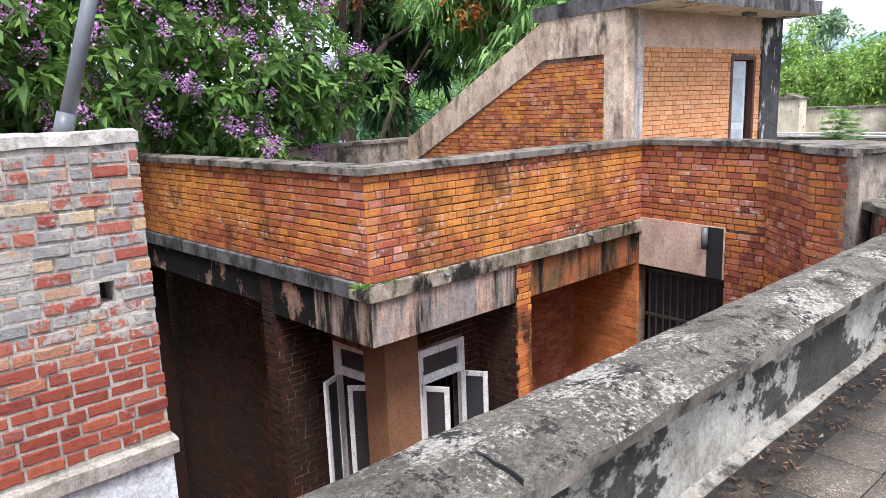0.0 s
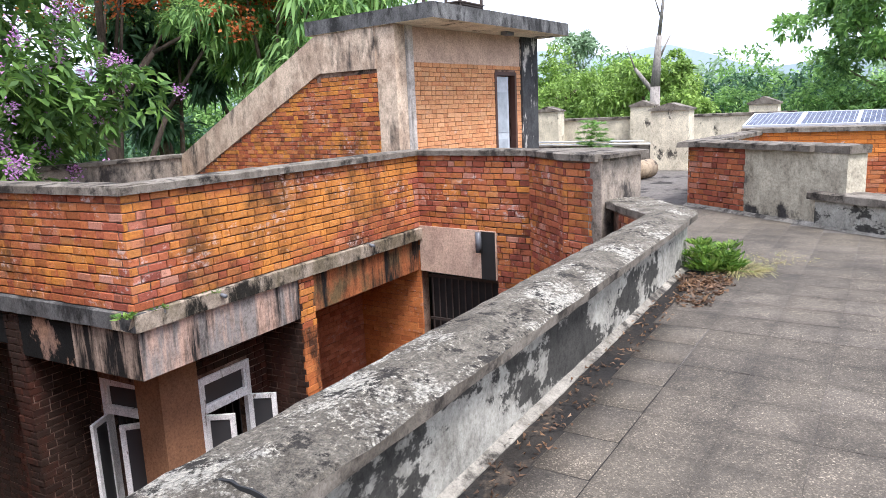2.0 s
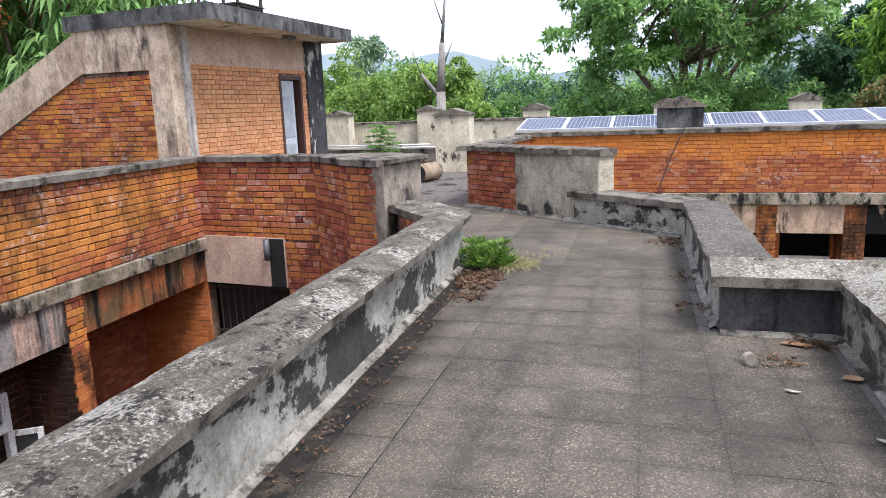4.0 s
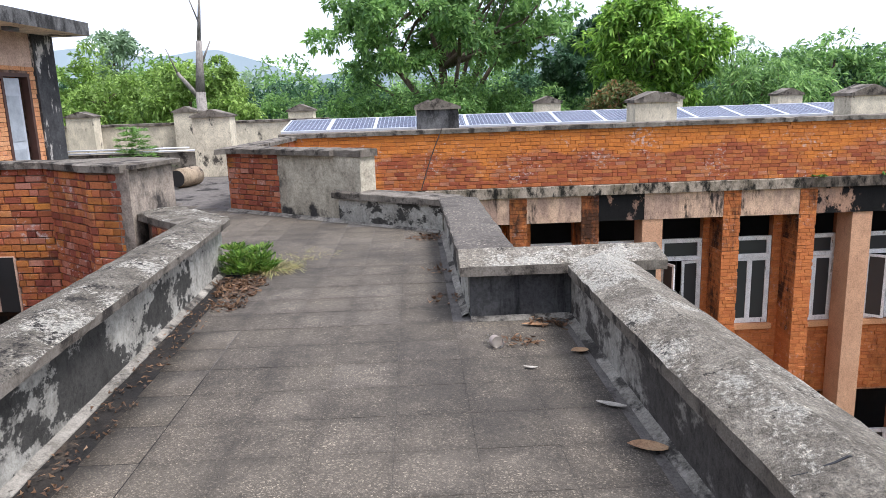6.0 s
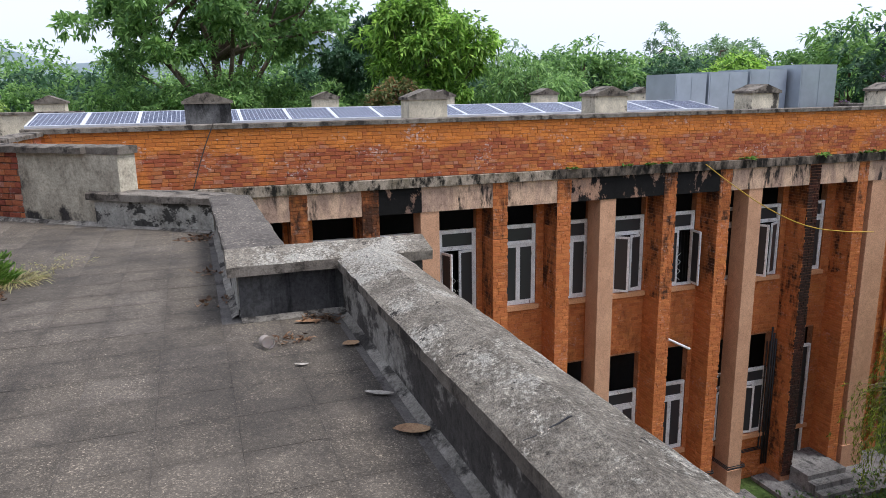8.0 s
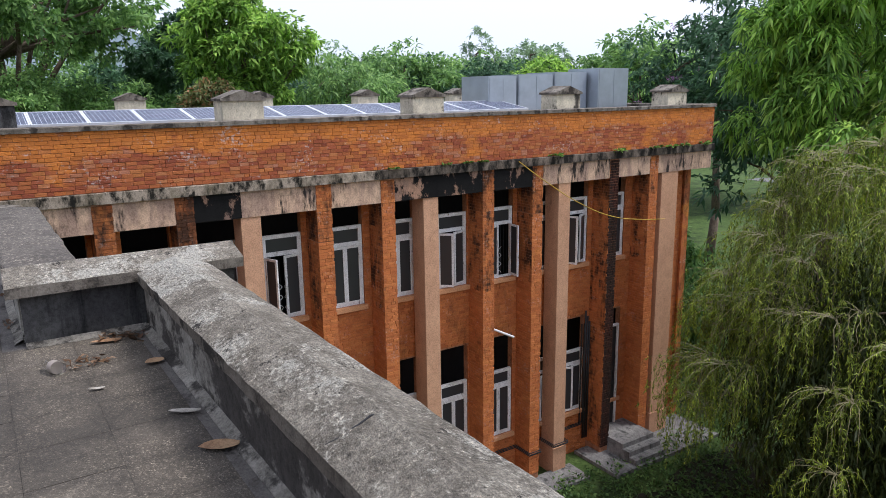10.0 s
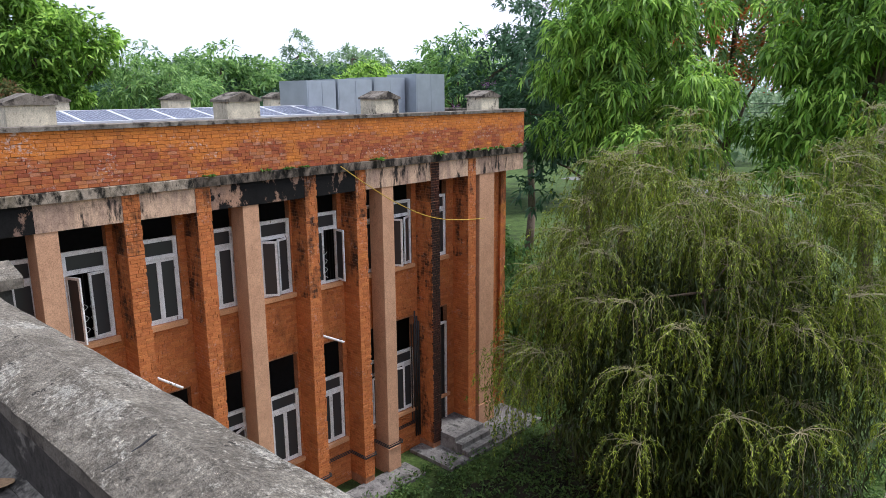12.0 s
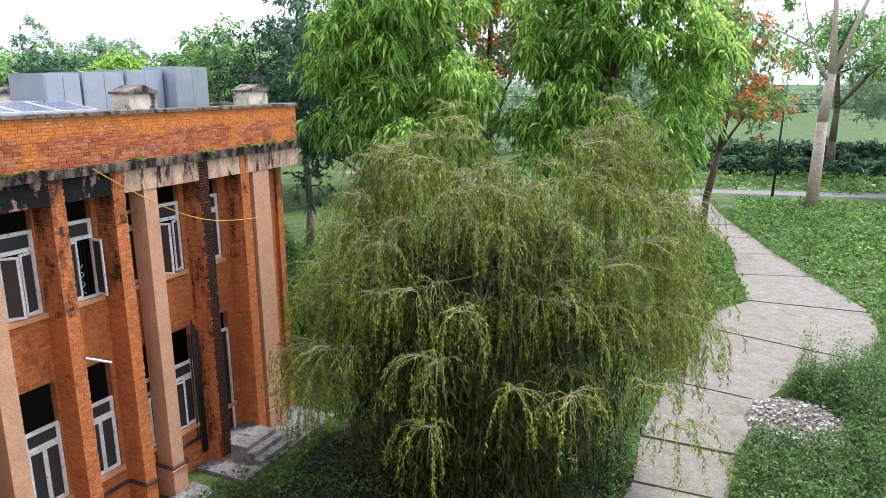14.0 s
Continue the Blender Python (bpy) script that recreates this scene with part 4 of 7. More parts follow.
wall("wall_long_back", (26, FS), (26, FN + 2), GROUND, 1.07, 0.25, M_CREAM)
tagged(coping("coping_long_back", (26, FS), (26, FN + 2), 1.07, 1.17, 0.06, 0.32, M_COPING, 0, 0.006, seed=79), "cement coping on back parapet", "coping")
# plinth, entrance steps
bm = bmesh.new()
prism(bm, [(FX - 0.9, -12.6), (FX - 0.9, -15.7), (FX + 0.1, -15.7), (FX + 0.1, -12.6)], GROUND - 0.1, GROUND + 0.10)
prism(bm, [(FX - 1.4, -16.4), (FX - 1.4, -21.5), (FX + 0.6, -21.5), (FX + 0.6, -16.4)], GROUND - 0.1, GROUND + 0.12)
tagged(part("pavement_plinth", bm, M_CONC), "worn concrete apron at the wall foot", "pavement", kind="structure")
st = thing("entrance_steps", (FX - 0.4, -18.1, GROUND), "worn concrete entrance steps beside the facade", "steps")
for i in range(3):
    bm = bmesh.new()
    box(bm, (-0.9 + i * 0.3, -0.75, 0.12 if i == 0 else 0.12 + i * 0.17), (1.15, 0.75, 0.29 + i * 0.17))
    part("tread", bm, M_CONC, st)

# ---- things on the long roof ----
def chimney(y, x, z, w=0.8, d=0.55, h=0.42, name="roof_vent", body=None, label="squat plastered roof vent with a gabled cement cap"):
    c = thing(name, (x, y, z), label, "roof vent", "roof vents")
    bm = bmesh.new()
    box(bm, (-d / 2, -w / 2, 0), (d / 2, w / 2, h))
    part("body", bm, body or M_CREAM, c)
    bm = bmesh.new()
    o = 0.05
    prof = [(-w / 2 - o, h), (w / 2 + o, h), (w / 2 + o, h + 0.06), (0, h + 0.25), (-w / 2 - o, h + 0.06)]
    a = [bm.verts.new((-d / 2 - o, p, q)) for p, q in prof]
    b = [bm.verts.new((d / 2 + o, p, q)) for p, q in prof]
    bm.faces.new(a)
    bm.faces.new(b[::-1])
    for i in range(5):
        bm.faces.new((a[i], a[(i + 1) % 5], b[(i + 1) % 5], b[i]))
    part("cap", bm, M_COPING, c)
    return c


for y in (-0.83, -5.80, -10.78, -15.75, -20.7):
    if y > -1:
        chimney(y, 16.95, -0.22, 0.95, 0.7, 1.70, label="squat roof vent black with algae, gabled cement cap", body=M_DARKROOF)
    else:
        chimney(y, 16.95, -0.22, 0.95, 0.7, 1.70)
for y in (3.65, -0.7, -4.85, -9.1, -13.3, -17.6):
    chimney(y, 25.4, -0.22, 0.85, 0.6, 1.70)


M_ALU = plain_mat("pale aluminium frame", (0.72, 0.73, 0.75), 0.45, 0.2, 0.1)


def solar(y0, n, tilt=9):
    for i in range(n):
        p = thing("solar_panel", (18.6, y0 - i * 1.185, 1.0), "blue-grey solar panel tilted on a steel rack", "solar panel", "row of solar panels")
        m = pose(0, 0, 0, 0, -tilt, 0)
        bm = bmesh.new()
        box(bm, (0.03, -1.145, 0.0), (1.57, -0.03, 0.028), m)
        part("panel", bm, M_CELL, p)
        bm = bmesh.new()
        for lo, hi in (((0, -1.175, -0.02), (0.035, 0, 0.04)), ((1.565, -1.175, -0.02), (1.6, 0, 0.04)), ((0.035, -1.175, -0.02), (1.565, -1.14, 0.04)), ((0.035, -0.035, -0.02), (1.565, 0, 0.04))):
            box(bm, lo, hi, m)
        part("frame", bm, M_ALU, p)
        for x, y in ((0.1, -0.12), (0.1, -1.05), (1.5, -0.12), (1.5, -1.05)):
            bm = bmesh.new()
            bar(bm, (x, y, -1.20), (x, y, math.tan(radians(tilt)) * x - 0.01), 0.04, 0.04)
            part("leg", bm, M_STEEL, p)


def cell_mat():
    m, t, b = mat("solar cells")
    g = t.nodes.new("ShaderNodeNewGeometry")
    br = t.nodes.new("ShaderNodeTexBrick")
    br.offset, br.squash = 0.0, 1.0
    br.inputs["Color1"].default_value = (0.012, 0.018, 0.05, 1)
    br.inputs["Color2"].default_value = (0.018, 0.026, 0.065, 1)
    br.inputs["Mortar"].default_value = (0.55, 0.58, 0.64, 1)
    br.inputs["Scale"].default_value = 1.0
    br.inputs["Brick Width"].default_value = 0.104
    br.inputs["Row Height"].default_value = 0.104
    br.inputs["Mortar Size"].default_value = 0.005
    t.links.new(g.outputs["Position"], br.inputs["Vector"])
    t.links.new(br.outputs["Color"], b.inputs["Base Color"])
    b.inputs["Roughness"].default_value = 0.35
    b.inputs["Specular IOR Level"].default_value = 0.08
    return m


M_CELL = cell_mat()
solar(3.1, 16)


def tank(y0, y1, z1, x=20.0, d=1.6):
    p = thing("sheet_metal_housing", (x, (y0 + y1) / 2, -0.22), "pale blue-grey sheet metal ducting housing on the roof", "roof unit", "roof units")
    w = abs(y1 - y0)
    bm = bmesh.new()
    box(bm, (0, -w / 2, 0.15), (d, w / 2, z1))
    bmesh.ops.bevel(bm, geom=bm.edges[:], offset=0.02, segments=1)
    cs = part("casing", bm, M_STEEL, p)
    bm = bmesh.new()
    box(bm, (-0.012, -w / 2 + 0.05, 0.2), (-0.002, -0.02, z1 - 0.05))
    part("panel", bm, M_STEEL, cs)
    bm = bmesh.new()
    box(bm, (-0.012, 0.02, 0.2), (-0.002, w / 2 - 0.05, z1 - 0.05))
    part("panel", bm, M_STEEL, cs)
    for a in (-1, 1):
        bm = bmesh.new()
        box(bm, (0.1, a * w / 2 * 0.8 - 0.05, 0), (d - 0.1, a * w / 2 * 0.8 + 0.05, 0.149))
        part("foot", bm, M_CONC, p)


for y0, y1, z1 in ((-15.25, -16.45, 2.32), (-16.55, -18.1, 2.37), (-18.2, -19.75, 2.45), (-19.85, -22.7, 2.58)):
    if y1 < FS + 0.3:
        y1 = FS + 0.5
    tank(y0, y1, z1, 20.0 if y0 > -19 else 19.5)

# ---- penthouse over the stairs ----
H0 = (10.80, 7.55)
hd = Vector((math.cos(radians(-6)), math.sin(radians(-6))))
hn = Vector((-hd.y, hd.x))      # northwards


def hp(u, v):
    q = Vector(H0) + hd * u + hn * v
    return (q.x, q.y)


HX = 4.81
wd = recess("wall_stair_south", hp(0.5, 0.0), hp(HX - 0.66, 0.0), -0.1, 2.57, 91, [(2.64, 3.45, -0.1, 2.43)], "pale")
tagged(wd, "pale orange brick wall with an open door", "wall")
bm = bmesh.new()
prism(bm, [hp(0.5, 0.01), hp(HX - 0.66, 0.01), hp(HX - 0.66, 0.2), hp(0.5, 0.2)], 2.57, 3.20)
tagged(part("wall_stair_band", bm, M_LINTEL), "buff plaster band under the roof slab", "wall", kind="structure")
for u0, u1, m in ((0.0, 0.28, M_BEIGE), (0.283, 0.5, M_STREAK), (HX - 0.66, HX, M_PEEL)):
    bm = bmesh.new()
    prism(bm, [hp(u0, -0.06), hp(u1, -0.06), hp(u1, 0.4), hp(u0, 0.4)], -0.1, 3.20)
    tagged(part("pillar_stair", bm, m), "plastered corner pillar with black streaks", "pillar", kind="structure")
bm = bmesh.new()
prism(bm, [hp(-0.06, -1.0), hp(HX + 0.2, -0.75), hp(HX + 0.2, 2.2), hp(-0.06, 2.2)], 3.202, 3.46)
rf = tagged(part("roof_stair", bm, M_DARKROOF), "dark cement roof slab with a wide eave", "roof", kind="structure")
rf.data.materials.append(M_CREAM)
for fc in rf.data.polygons:
    fc.material_index = 1 if fc.normal.z < -0.9 else 0
rk = thing("tank_stand", (13.08, 7.66, 3.46), "rusty iron tank stand on the stair roof", "stand")
for k, (u_, v_) in enumerate(((-0.42, -0.42), (0.42, -0.42), (0.42, 0.42), (-0.42, 0.42))):
    bm = bmesh.new()
    bar(bm, (u_, v_, 0), (u_, v_, 1.0), 0.05, 0.05)
    part("leg", bm, M_GATE, rk)
    w_ = ((-0.42, -0.42), (0.42, -0.42), (0.42, 0.42), (-0.42, 0.42))[(k + 1) % 4]
    bm = bmesh.new()
    bar(bm, (u_, v_, 0.24), (w_[0], w_[1], 0.24), 0.05, 0.04)
    part("rail", bm, M_GATE, rk)
bm = bmesh.new()
box(bm, (-0.47, -0.47, 0.262), (0.47, 0.47, 0.285))
part("shelf", bm, M_GATE, rk)
# sloping stair wall
bm = bmesh.new()
topz = lambda v: 3.27 if v < 1.76 else 3.27 - (v - 1.76) * 0.45
prof = [(0.4, -0.1), (7.6, -0.1), (7.6, topz(7.6)), (1.76, 3.27), (0.4, 3.27)]
a = [bm.verts.new((*hp(0.012, v), z)) for v, z in prof]
b = [bm.verts.new((*hp(0.25, v), z)) for v, z in prof]
bm.faces.new(a)
bm.faces.new(b[::-1])
for i in range(5):
    bm.faces.new((a[i], a[(i + 1) % 5], b[(i + 1) % 5], b[i]))
wsl = tagged(part("wall_stair_slope", bm, M_MORTAR), "red brick side wall of the stair, top sloping down", "wall", kind="structure")
BRICKS.append((wsl, hp(0, 7.6), hp(0, 0.4), -0.1, 3.27, "stair", 0.0862, (3.2, 7.2), lambda s: topz(7.6 - s) - (0.80 if 7.6 - s < 2.1 else 0.66), 92, 0.0, 0.003, 300))
bm = bmesh.new()
band = [(0.4, 3.28), (1.77, 3.28), (7.7, topz(7.7) + 0.02), (7.7, topz(7.7) - 0.66), (1.92, topz(1.92) - 0.72), (0.4, 2.47)]
a = [bm.verts.new((*hp(-0.03, v), z)) for v, z in band]
b = [bm.verts.new((*hp(0.3, v), z)) for v, z in band]
bm.faces.new(a)
bm.faces.new(b[::-1])
for i in range(6):
    bm.faces.new((a[i], a[(i + 1) % 6], b[(i + 1) % 6], b[i]))
tagged(part("trim_stair_band", bm, M_BEIGE), "cream plaster band along the sloping stair wall", "trim", kind="structure")
bm = bmesh.new()
prism(bm, [hp(HX - 0.2, 0.4), hp(HX, 0.4), hp(HX, 3), hp(HX - 0.2, 3)], -0.1, 3.20)
prism(bm, [hp(0.3, 2.8), hp(HX - 0.2, 2.8), hp(HX - 0.2, 3), hp(0.3, 3)], -0.1, 2.50)
tagged(part("wall_stair_back", bm, M_REDB), kind="structure")
# door leaf standing open, lamp under the eave
dr = thing("door_stair", (*hp(3.14, 0.0), -0.1), "grey painted panel door standing ajar in a brown frame", "door", kind="structure")
bm = bmesh.new()
rect_frame(bm, -0.01, 0.82, 0.0, 2.54, 0.07, 0.14, 0.04)
bm.transform(Matrix.Rotation(radians(-6), 4, "Z"))
part("door_frame", bm, plain_mat("dark brown door paint", (0.07, 0.03, 0.02), 0.6), dr)
bm = bmesh.new()
box(bm, (0.0, 0, 0), (0.52, 0.035, 2.43))
bm.transform(pose(0.065, 0.03, 0.02, 0, 0, -6))
lf = part("door_leaf", bm, plain_mat("grey door paint", (0.45, 0.48, 0.50), 0.6), dr)
for z in (0.25, 1.25):
    bm = bmesh.new()
    box(bm, (0.08, -0.012, z), (0.44, -0.001, z + 0.85))
    bm.transform(pose(0.065, 0.03, 0.02, 0, 0, -6))
    part("panel", bm, plain_mat("grey door paint panel", (0.36, 0.39, 0.41), 0.6), lf)
lm = thing("ceiling_lamp", (*hp(3.0, -0.45), 3.202), "small lamp box under the eave", "lamp")
bm = bmesh.new()
box(bm, (-0.16, -0.07, -0.07), (0.16, 0.07, -0.002))
part("body", bm, M_PIPE, lm)
# low parapets beyond the stair
wall("wall_wing_north", (13.5, 15.2), (2.9, 13.6), -0.1, 0.85, 0.3, M_ENDPL)
coping("coping_wing_north", (13.5, 15.2), (2.9, 13.6), 0.85, 0.93, 0.05, 0.35, M_COPING, seed=94)

# ---- bare brick pier beside the court ----
Q0, Q1 = (-1.25, 4.38), (1.69, 4.61)
pr = tagged(recess("brick_pier", Q0, Q1, GROUND, 1.50, 95, [(2.63, 2.72, 0.53, 0.67)], thick=0.6, material=M_MORTAR_G), "bare brick pier smeared with grey mortar", "pier")
BRICKS.append((pr, Q0, Q1, -0.42, 1.50, "old", 0.086, (1.8, 99), None, 95, 0.009, 0.004, 300, ((2.63, 2.72, 0.53, 0.67),)))
# near-black slab set in the hole, its colour standing for the shade
bm = bmesh.new()
prism(bm, seg((1.25, 4.75), (1.62, 4.79), 0, 0.05), 0.48, 0.72)
tagged(part("wall_pier_core", bm, M_DARK), kind="structure")
tagged(coping("coping_pier_top", Q0, Q1, 1.50, 1.58, 0.012, 0.62, M_MORTAR_L, 0.005, 0.02, 0, 0.02, seed=96), "rough mortar capping on the pier", "coping")
tagged(coping("ledge_pier", Q0, Q1, -0.56, -0.45, 0.06, 0.1, M_MORTAR_G, 0, 0.008, 0, 0.03, seed=97), "cement ledge on the pier", "ledge")
wall("wall_pier_plaster", Q0, Q1, GROUND, -0.56, 0.02, stained_mat("whitewash", (0.6, 0.62, 0.62), (0.5, 0.52, 0.52), (0.2, 0.2, 0.2), (0.62, 0.8)), 0.02)
pp = thing("vent_pipe", (1.33, 4.81, 1.53), "grey plastic vent pipe leaning on the pier", "pipe")
bm = bmesh.new()
rod(bm, (0, 0, 0), (0.42, 0.0, 1.35), 0.045, sides=14)
part("pipe", bm, M_PIPE, pp, smooth=True)
bm = bmesh.new()
rod(bm, (-0.005, 0, -0.0), (0.045, 0, 0.16), 0.056, sides=14)
part("socket", bm, M_PIPE, pp, smooth=True)

# unseen block, added behind the pier to keep light out of the court
bm = bmesh.new()
prism(bm, [(-9, 4.43), (-1.25, 4.44), (-1.25, 5.0), (1.54, 5.22), (1.2, 10.5), (-9, 10.5)], GROUND, 1.44)
tagged(part("wall_block_behind", bm, M_REDB), "unseen brick block added behind the pier to shade the court", "wall", kind="structure")

# ---- far roof beyond the passage ----
def post(x, y, w, h, name="roof_post", cap=True, z=0.0):
    c = thing(name, (x, y, z), "cream plastered roof pier with a gabled cement cap", "pier", "roof piers")
    bm = bmesh.new()
    box(bm, (-w * 0.3, -w / 2, 0), (w * 0.3, w / 2, h))
    part("body", bm, M_CREAM, c)
    bm = bmesh.new()
    o = 0.05
    prof = [(-w / 2 - o, h), (w / 2 + o, h), (w / 2 + o, h + 0.04), (0, h + 0.19), (-w / 2 - o, h + 0.04)]
    a = [bm.verts.new((-w * 0.3 - o, p, q)) for p, q in prof]
    b = [bm.verts.new((w * 0.3 + o, p, q)) for p, q in prof]
    bm.faces.new(a)
    bm.faces.new(b[::-1])
    for i in range(5):
        bm.faces.new((a[i], a[(i + 1) % 5], b[(i + 1) % 5], b[i]))
    part("cap", bm, M_COPING, c)


post(18.5, 4.72, 0.92, 1.46)
post(23.9, 7.09, 0.75, 1.58)
post(23.6, 10.3, 0.85, 1.52)
wall("wall_far_roof", (24.2, 14), (24.2, 2.6), -0.1, 1.18, 0.25, M_CREAM)
tagged(coping("coping_far_roof", (24.2, 14), (24.2, 2.6), 1.18, 1.26, 0.05, 0.3, M_COPING, seed=98), "cement coping on far parapet", "coping")
wall("wall_far_roof_step", (20.4, 14), (20.4, 5.6), -0.1, 0.51, 0.25, M_COPING)

# ---- ground ----
bm = bmesh.new()
prism(bm, [(-3000, -3000), (4500, -3000), (4500, 4000), (-3000, 4000)], GROUND - 1, GROUND)
tagged(part("ground", bm, M_GROUND), "green grass and weeds", "ground", kind="structure")
# concrete path in slabs with grass in the joints
LINE = [(2.34, -9.04, 2.92), (2.17, -14.0, 2.91), (2.19, -17.91, 2.89), (2.12, -21.58, 2.77), (2.23, -24.64, 3.16), (1.87, -29.75, 3.72), (0.92, -33.11, 4.48), (-0.5, -36.63, 7.17), (-1.13, -40.02, 7.71), (-1.86, -43.55, 6.14), (-0.07, -49.93, 4.56), (1.39, -55.92, 3.01), (3.01, -61.46, 2.79), (4.69, -66.48, 2.77), (6.35, -72.24, 2.75), (8.85, -82.64, 2.7)]
pth = tagged(new("path"), "pale concrete slab path with grass in the joints", "path", kind="structure")
way = [Vector((q[0] - p[0], q[1] - p[1])).normalized() for p, q in zip(LINE, LINE[1:])]
side = []
for i, q in enumerate(LINE):
    d = (way[max(0, i - 1)] + way[min(i, len(way) - 1)]).normalized()
    n = Vector((-d.y, d.x)) * q[2] / 2
    side.append((Vector(q[:2]) + n, Vector(q[:2]) - n, d))
cuts = [i for i, q in enumerate(LINE) if i not in (6, 8)]
for i, j in zip(cuts, cuts[1:]):
    r = random.Random(i)
    left = [side[k][0] for k in range(i, j + 1)]
    right = [side[k][1] for k in range(i, j + 1)]
    for row in (left, right):
        row[0] = row[0] + side[i][2] * 0.08
        row[-1] = row[-1] - side[j][2] * 0.08
    edge = lambda row: [tuple(row[0])] + [tuple(p.lerp(q, f) + Vector((r.uniform(-0.06, 0.06), 0))) for p, q in zip(row, row[1:]) for f in (0.33, 0.66, 1.0)][:-1] + [tuple(row[-1])]
    bm = bmesh.new()
    prism(bm, edge(left) + edge(right)[::-1], GROUND - 0.05, GROUND + 0.05 + r.uniform(-0.01, 0.012))
    part("slab", bm, M_PATH, pth)
bm = bmesh.new()
prism(bm, [(-78.34, -99.44), (13.29, -84.54), (57.71, -86.05), (57.76, -89.4), (13.26, -87.66), (-77.68, -103.93)], GROUND - 0.02, GROUND + 0.03)
tagged(part("road", bm, M_ROAD), "grey road beyond the lawn", "road", kind="structure")

# ---- trees ----
def mesh_from(name, verts, faces, material, parent=None, kind=""):
    me = bpy.data.meshes.new(name)
    v = np.asarray(verts, dtype=np.float32)
    f = np.asarray(faces, dtype=np.int32)
    me.vertices.add(len(v))
    me.vertices.foreach_set("co", v.ravel())
    me.loops.add(f.size)
    me.loops.foreach_set("vertex_index", f.ravel())
    me.polygons.add(len(f))
    me.polygons.foreach_set("loop_start", np.arange(0, f.size, f.shape[1], dtype=np.int32))
    me.update(calc_edges=True)
    me.validate()
    me.materials.append(material)
    ob = new(name, me)
    if parent is not None:
        ob.parent = parent
    if kind:
        ob["kind"] = kind
    return ob


def unit(v):
    return v / np.maximum(np.linalg.norm(v, axis=-1, keepdims=True), 1e-9)


def leaf_quads(base, way, length, width, droop, rng):
    """Folded leaf blades from base points along their ways; the tip hangs by droop."""
    n = len(base)
    way = unit(way)
    side = unit(np.cross(way, np.array([0, 0, 1.0]) + rng.normal(0, 0.45, (n, 3))))
    ln = length * rng.uniform(0.7, 1.25, (n, 1))
    wd = width * rng.uniform(0.75, 1.2, (n, 1))
    mid = base + way * ln * 0.5 + rng.normal(0, 0.01, (n, 3))
    tip = base + way * ln
    tip[:, 2] -= (droop * ln)[:, 0]
    mid[:, 2] -= (droop * ln * 0.25)[:, 0]
    v = np.stack([base, mid + side * wd * 0.5, tip, mid - side * wd * 0.5], 1).reshape(-1, 3)
    return v, np.arange(n * 4).reshape(n, 4)


def sphere_dirs(n, rng, up=0.15):
    d = rng.normal(0, 1, (n, 3))
    d[:, 2] += up
    return unit(d)


def crown_of(center, radii, clumps, rosettes, k, length, width, droop, rng, clump_r=0.3, hollow=0.45, flat=0.75, low=-0.75):
    """Clumps of leaf rosettes through an uneven ellipsoid. Returns leaf quads, the clump centres and the rosette points with their ways."""
    d = sphere_dirs(clumps * 2, rng, 0.25)
    d = d[d[:, 2] > low][:clumps]
    lump = 1 + 0.22 * np.sin(d[:, :1] * 4.1 + 1.3) * np.cos(d[:, 1:2] * 3.7) + rng.normal(0, 0.10, (len(d), 1))
    c = np.array(center) + d * lump * np.array(radii) * rng.uniform(hollow, 1.0, (len(d), 1)) ** 0.6
    rc = clump_r * np.mean(radii) * rng.uniform(0.6, 1.35, (len(c), 1))
    e = sphere_dirs(len(c) * rosettes, rng, 0.5)
    who = np.repeat(np.arange(len(c)), rosettes)
    p = c[who] + e * rc[who] * np.array([1, 1, flat]) * rng.uniform(0.5, 1.05, (len(e), 1))
    out = unit(e + 0.6 * unit(p - np.array(center)))
    ways = np.repeat(out, k, 0) * 0.55 + rng.normal(0, 0.75, (len(out) * k, 3))
    base = np.repeat(p, k, 0) + rng.normal(0, length * 0.12, (len(out) * k, 3))
    v, f = leaf_quads(base, ways, length, width, droop, rng)
    return v, f, c, p, out


def trunk_mesh(bm, base, top, r, heads, rng, bend=0.15, sides=8):
    """A tapered, slightly bent trunk with limbs that fork towards the clumps."""
    base, top = Vector(base), Vector(top)
    pts = [base]
    for i in range(1, 5):
        q = base.lerp(top, i / 4)
        q += Vector((rng.normal(0, bend), rng.normal(0, bend), 0)) * (0.6 if i < 4 else 0.2)
        pts.append(q)
    for i in range(4):
        rod(bm, pts[i], pts[i + 1], r * (1.15 - 0.2 * i), r * (1.15 - 0.2 * (i + 1)), sides)
    for k, h in enumerate(heads):
        h = Vector(h)
        s = pts[2 + k % 3]
        m = s.lerp(h, 0.5) + Vector((rng.normal(0, 0.3), rng.normal(0, 0.3), 0.35))
        rod(bm, s, m, r * 0.42, r * 0.26, 6)
        rod(bm, m, h, r * 0.26, r * 0.07, 5)


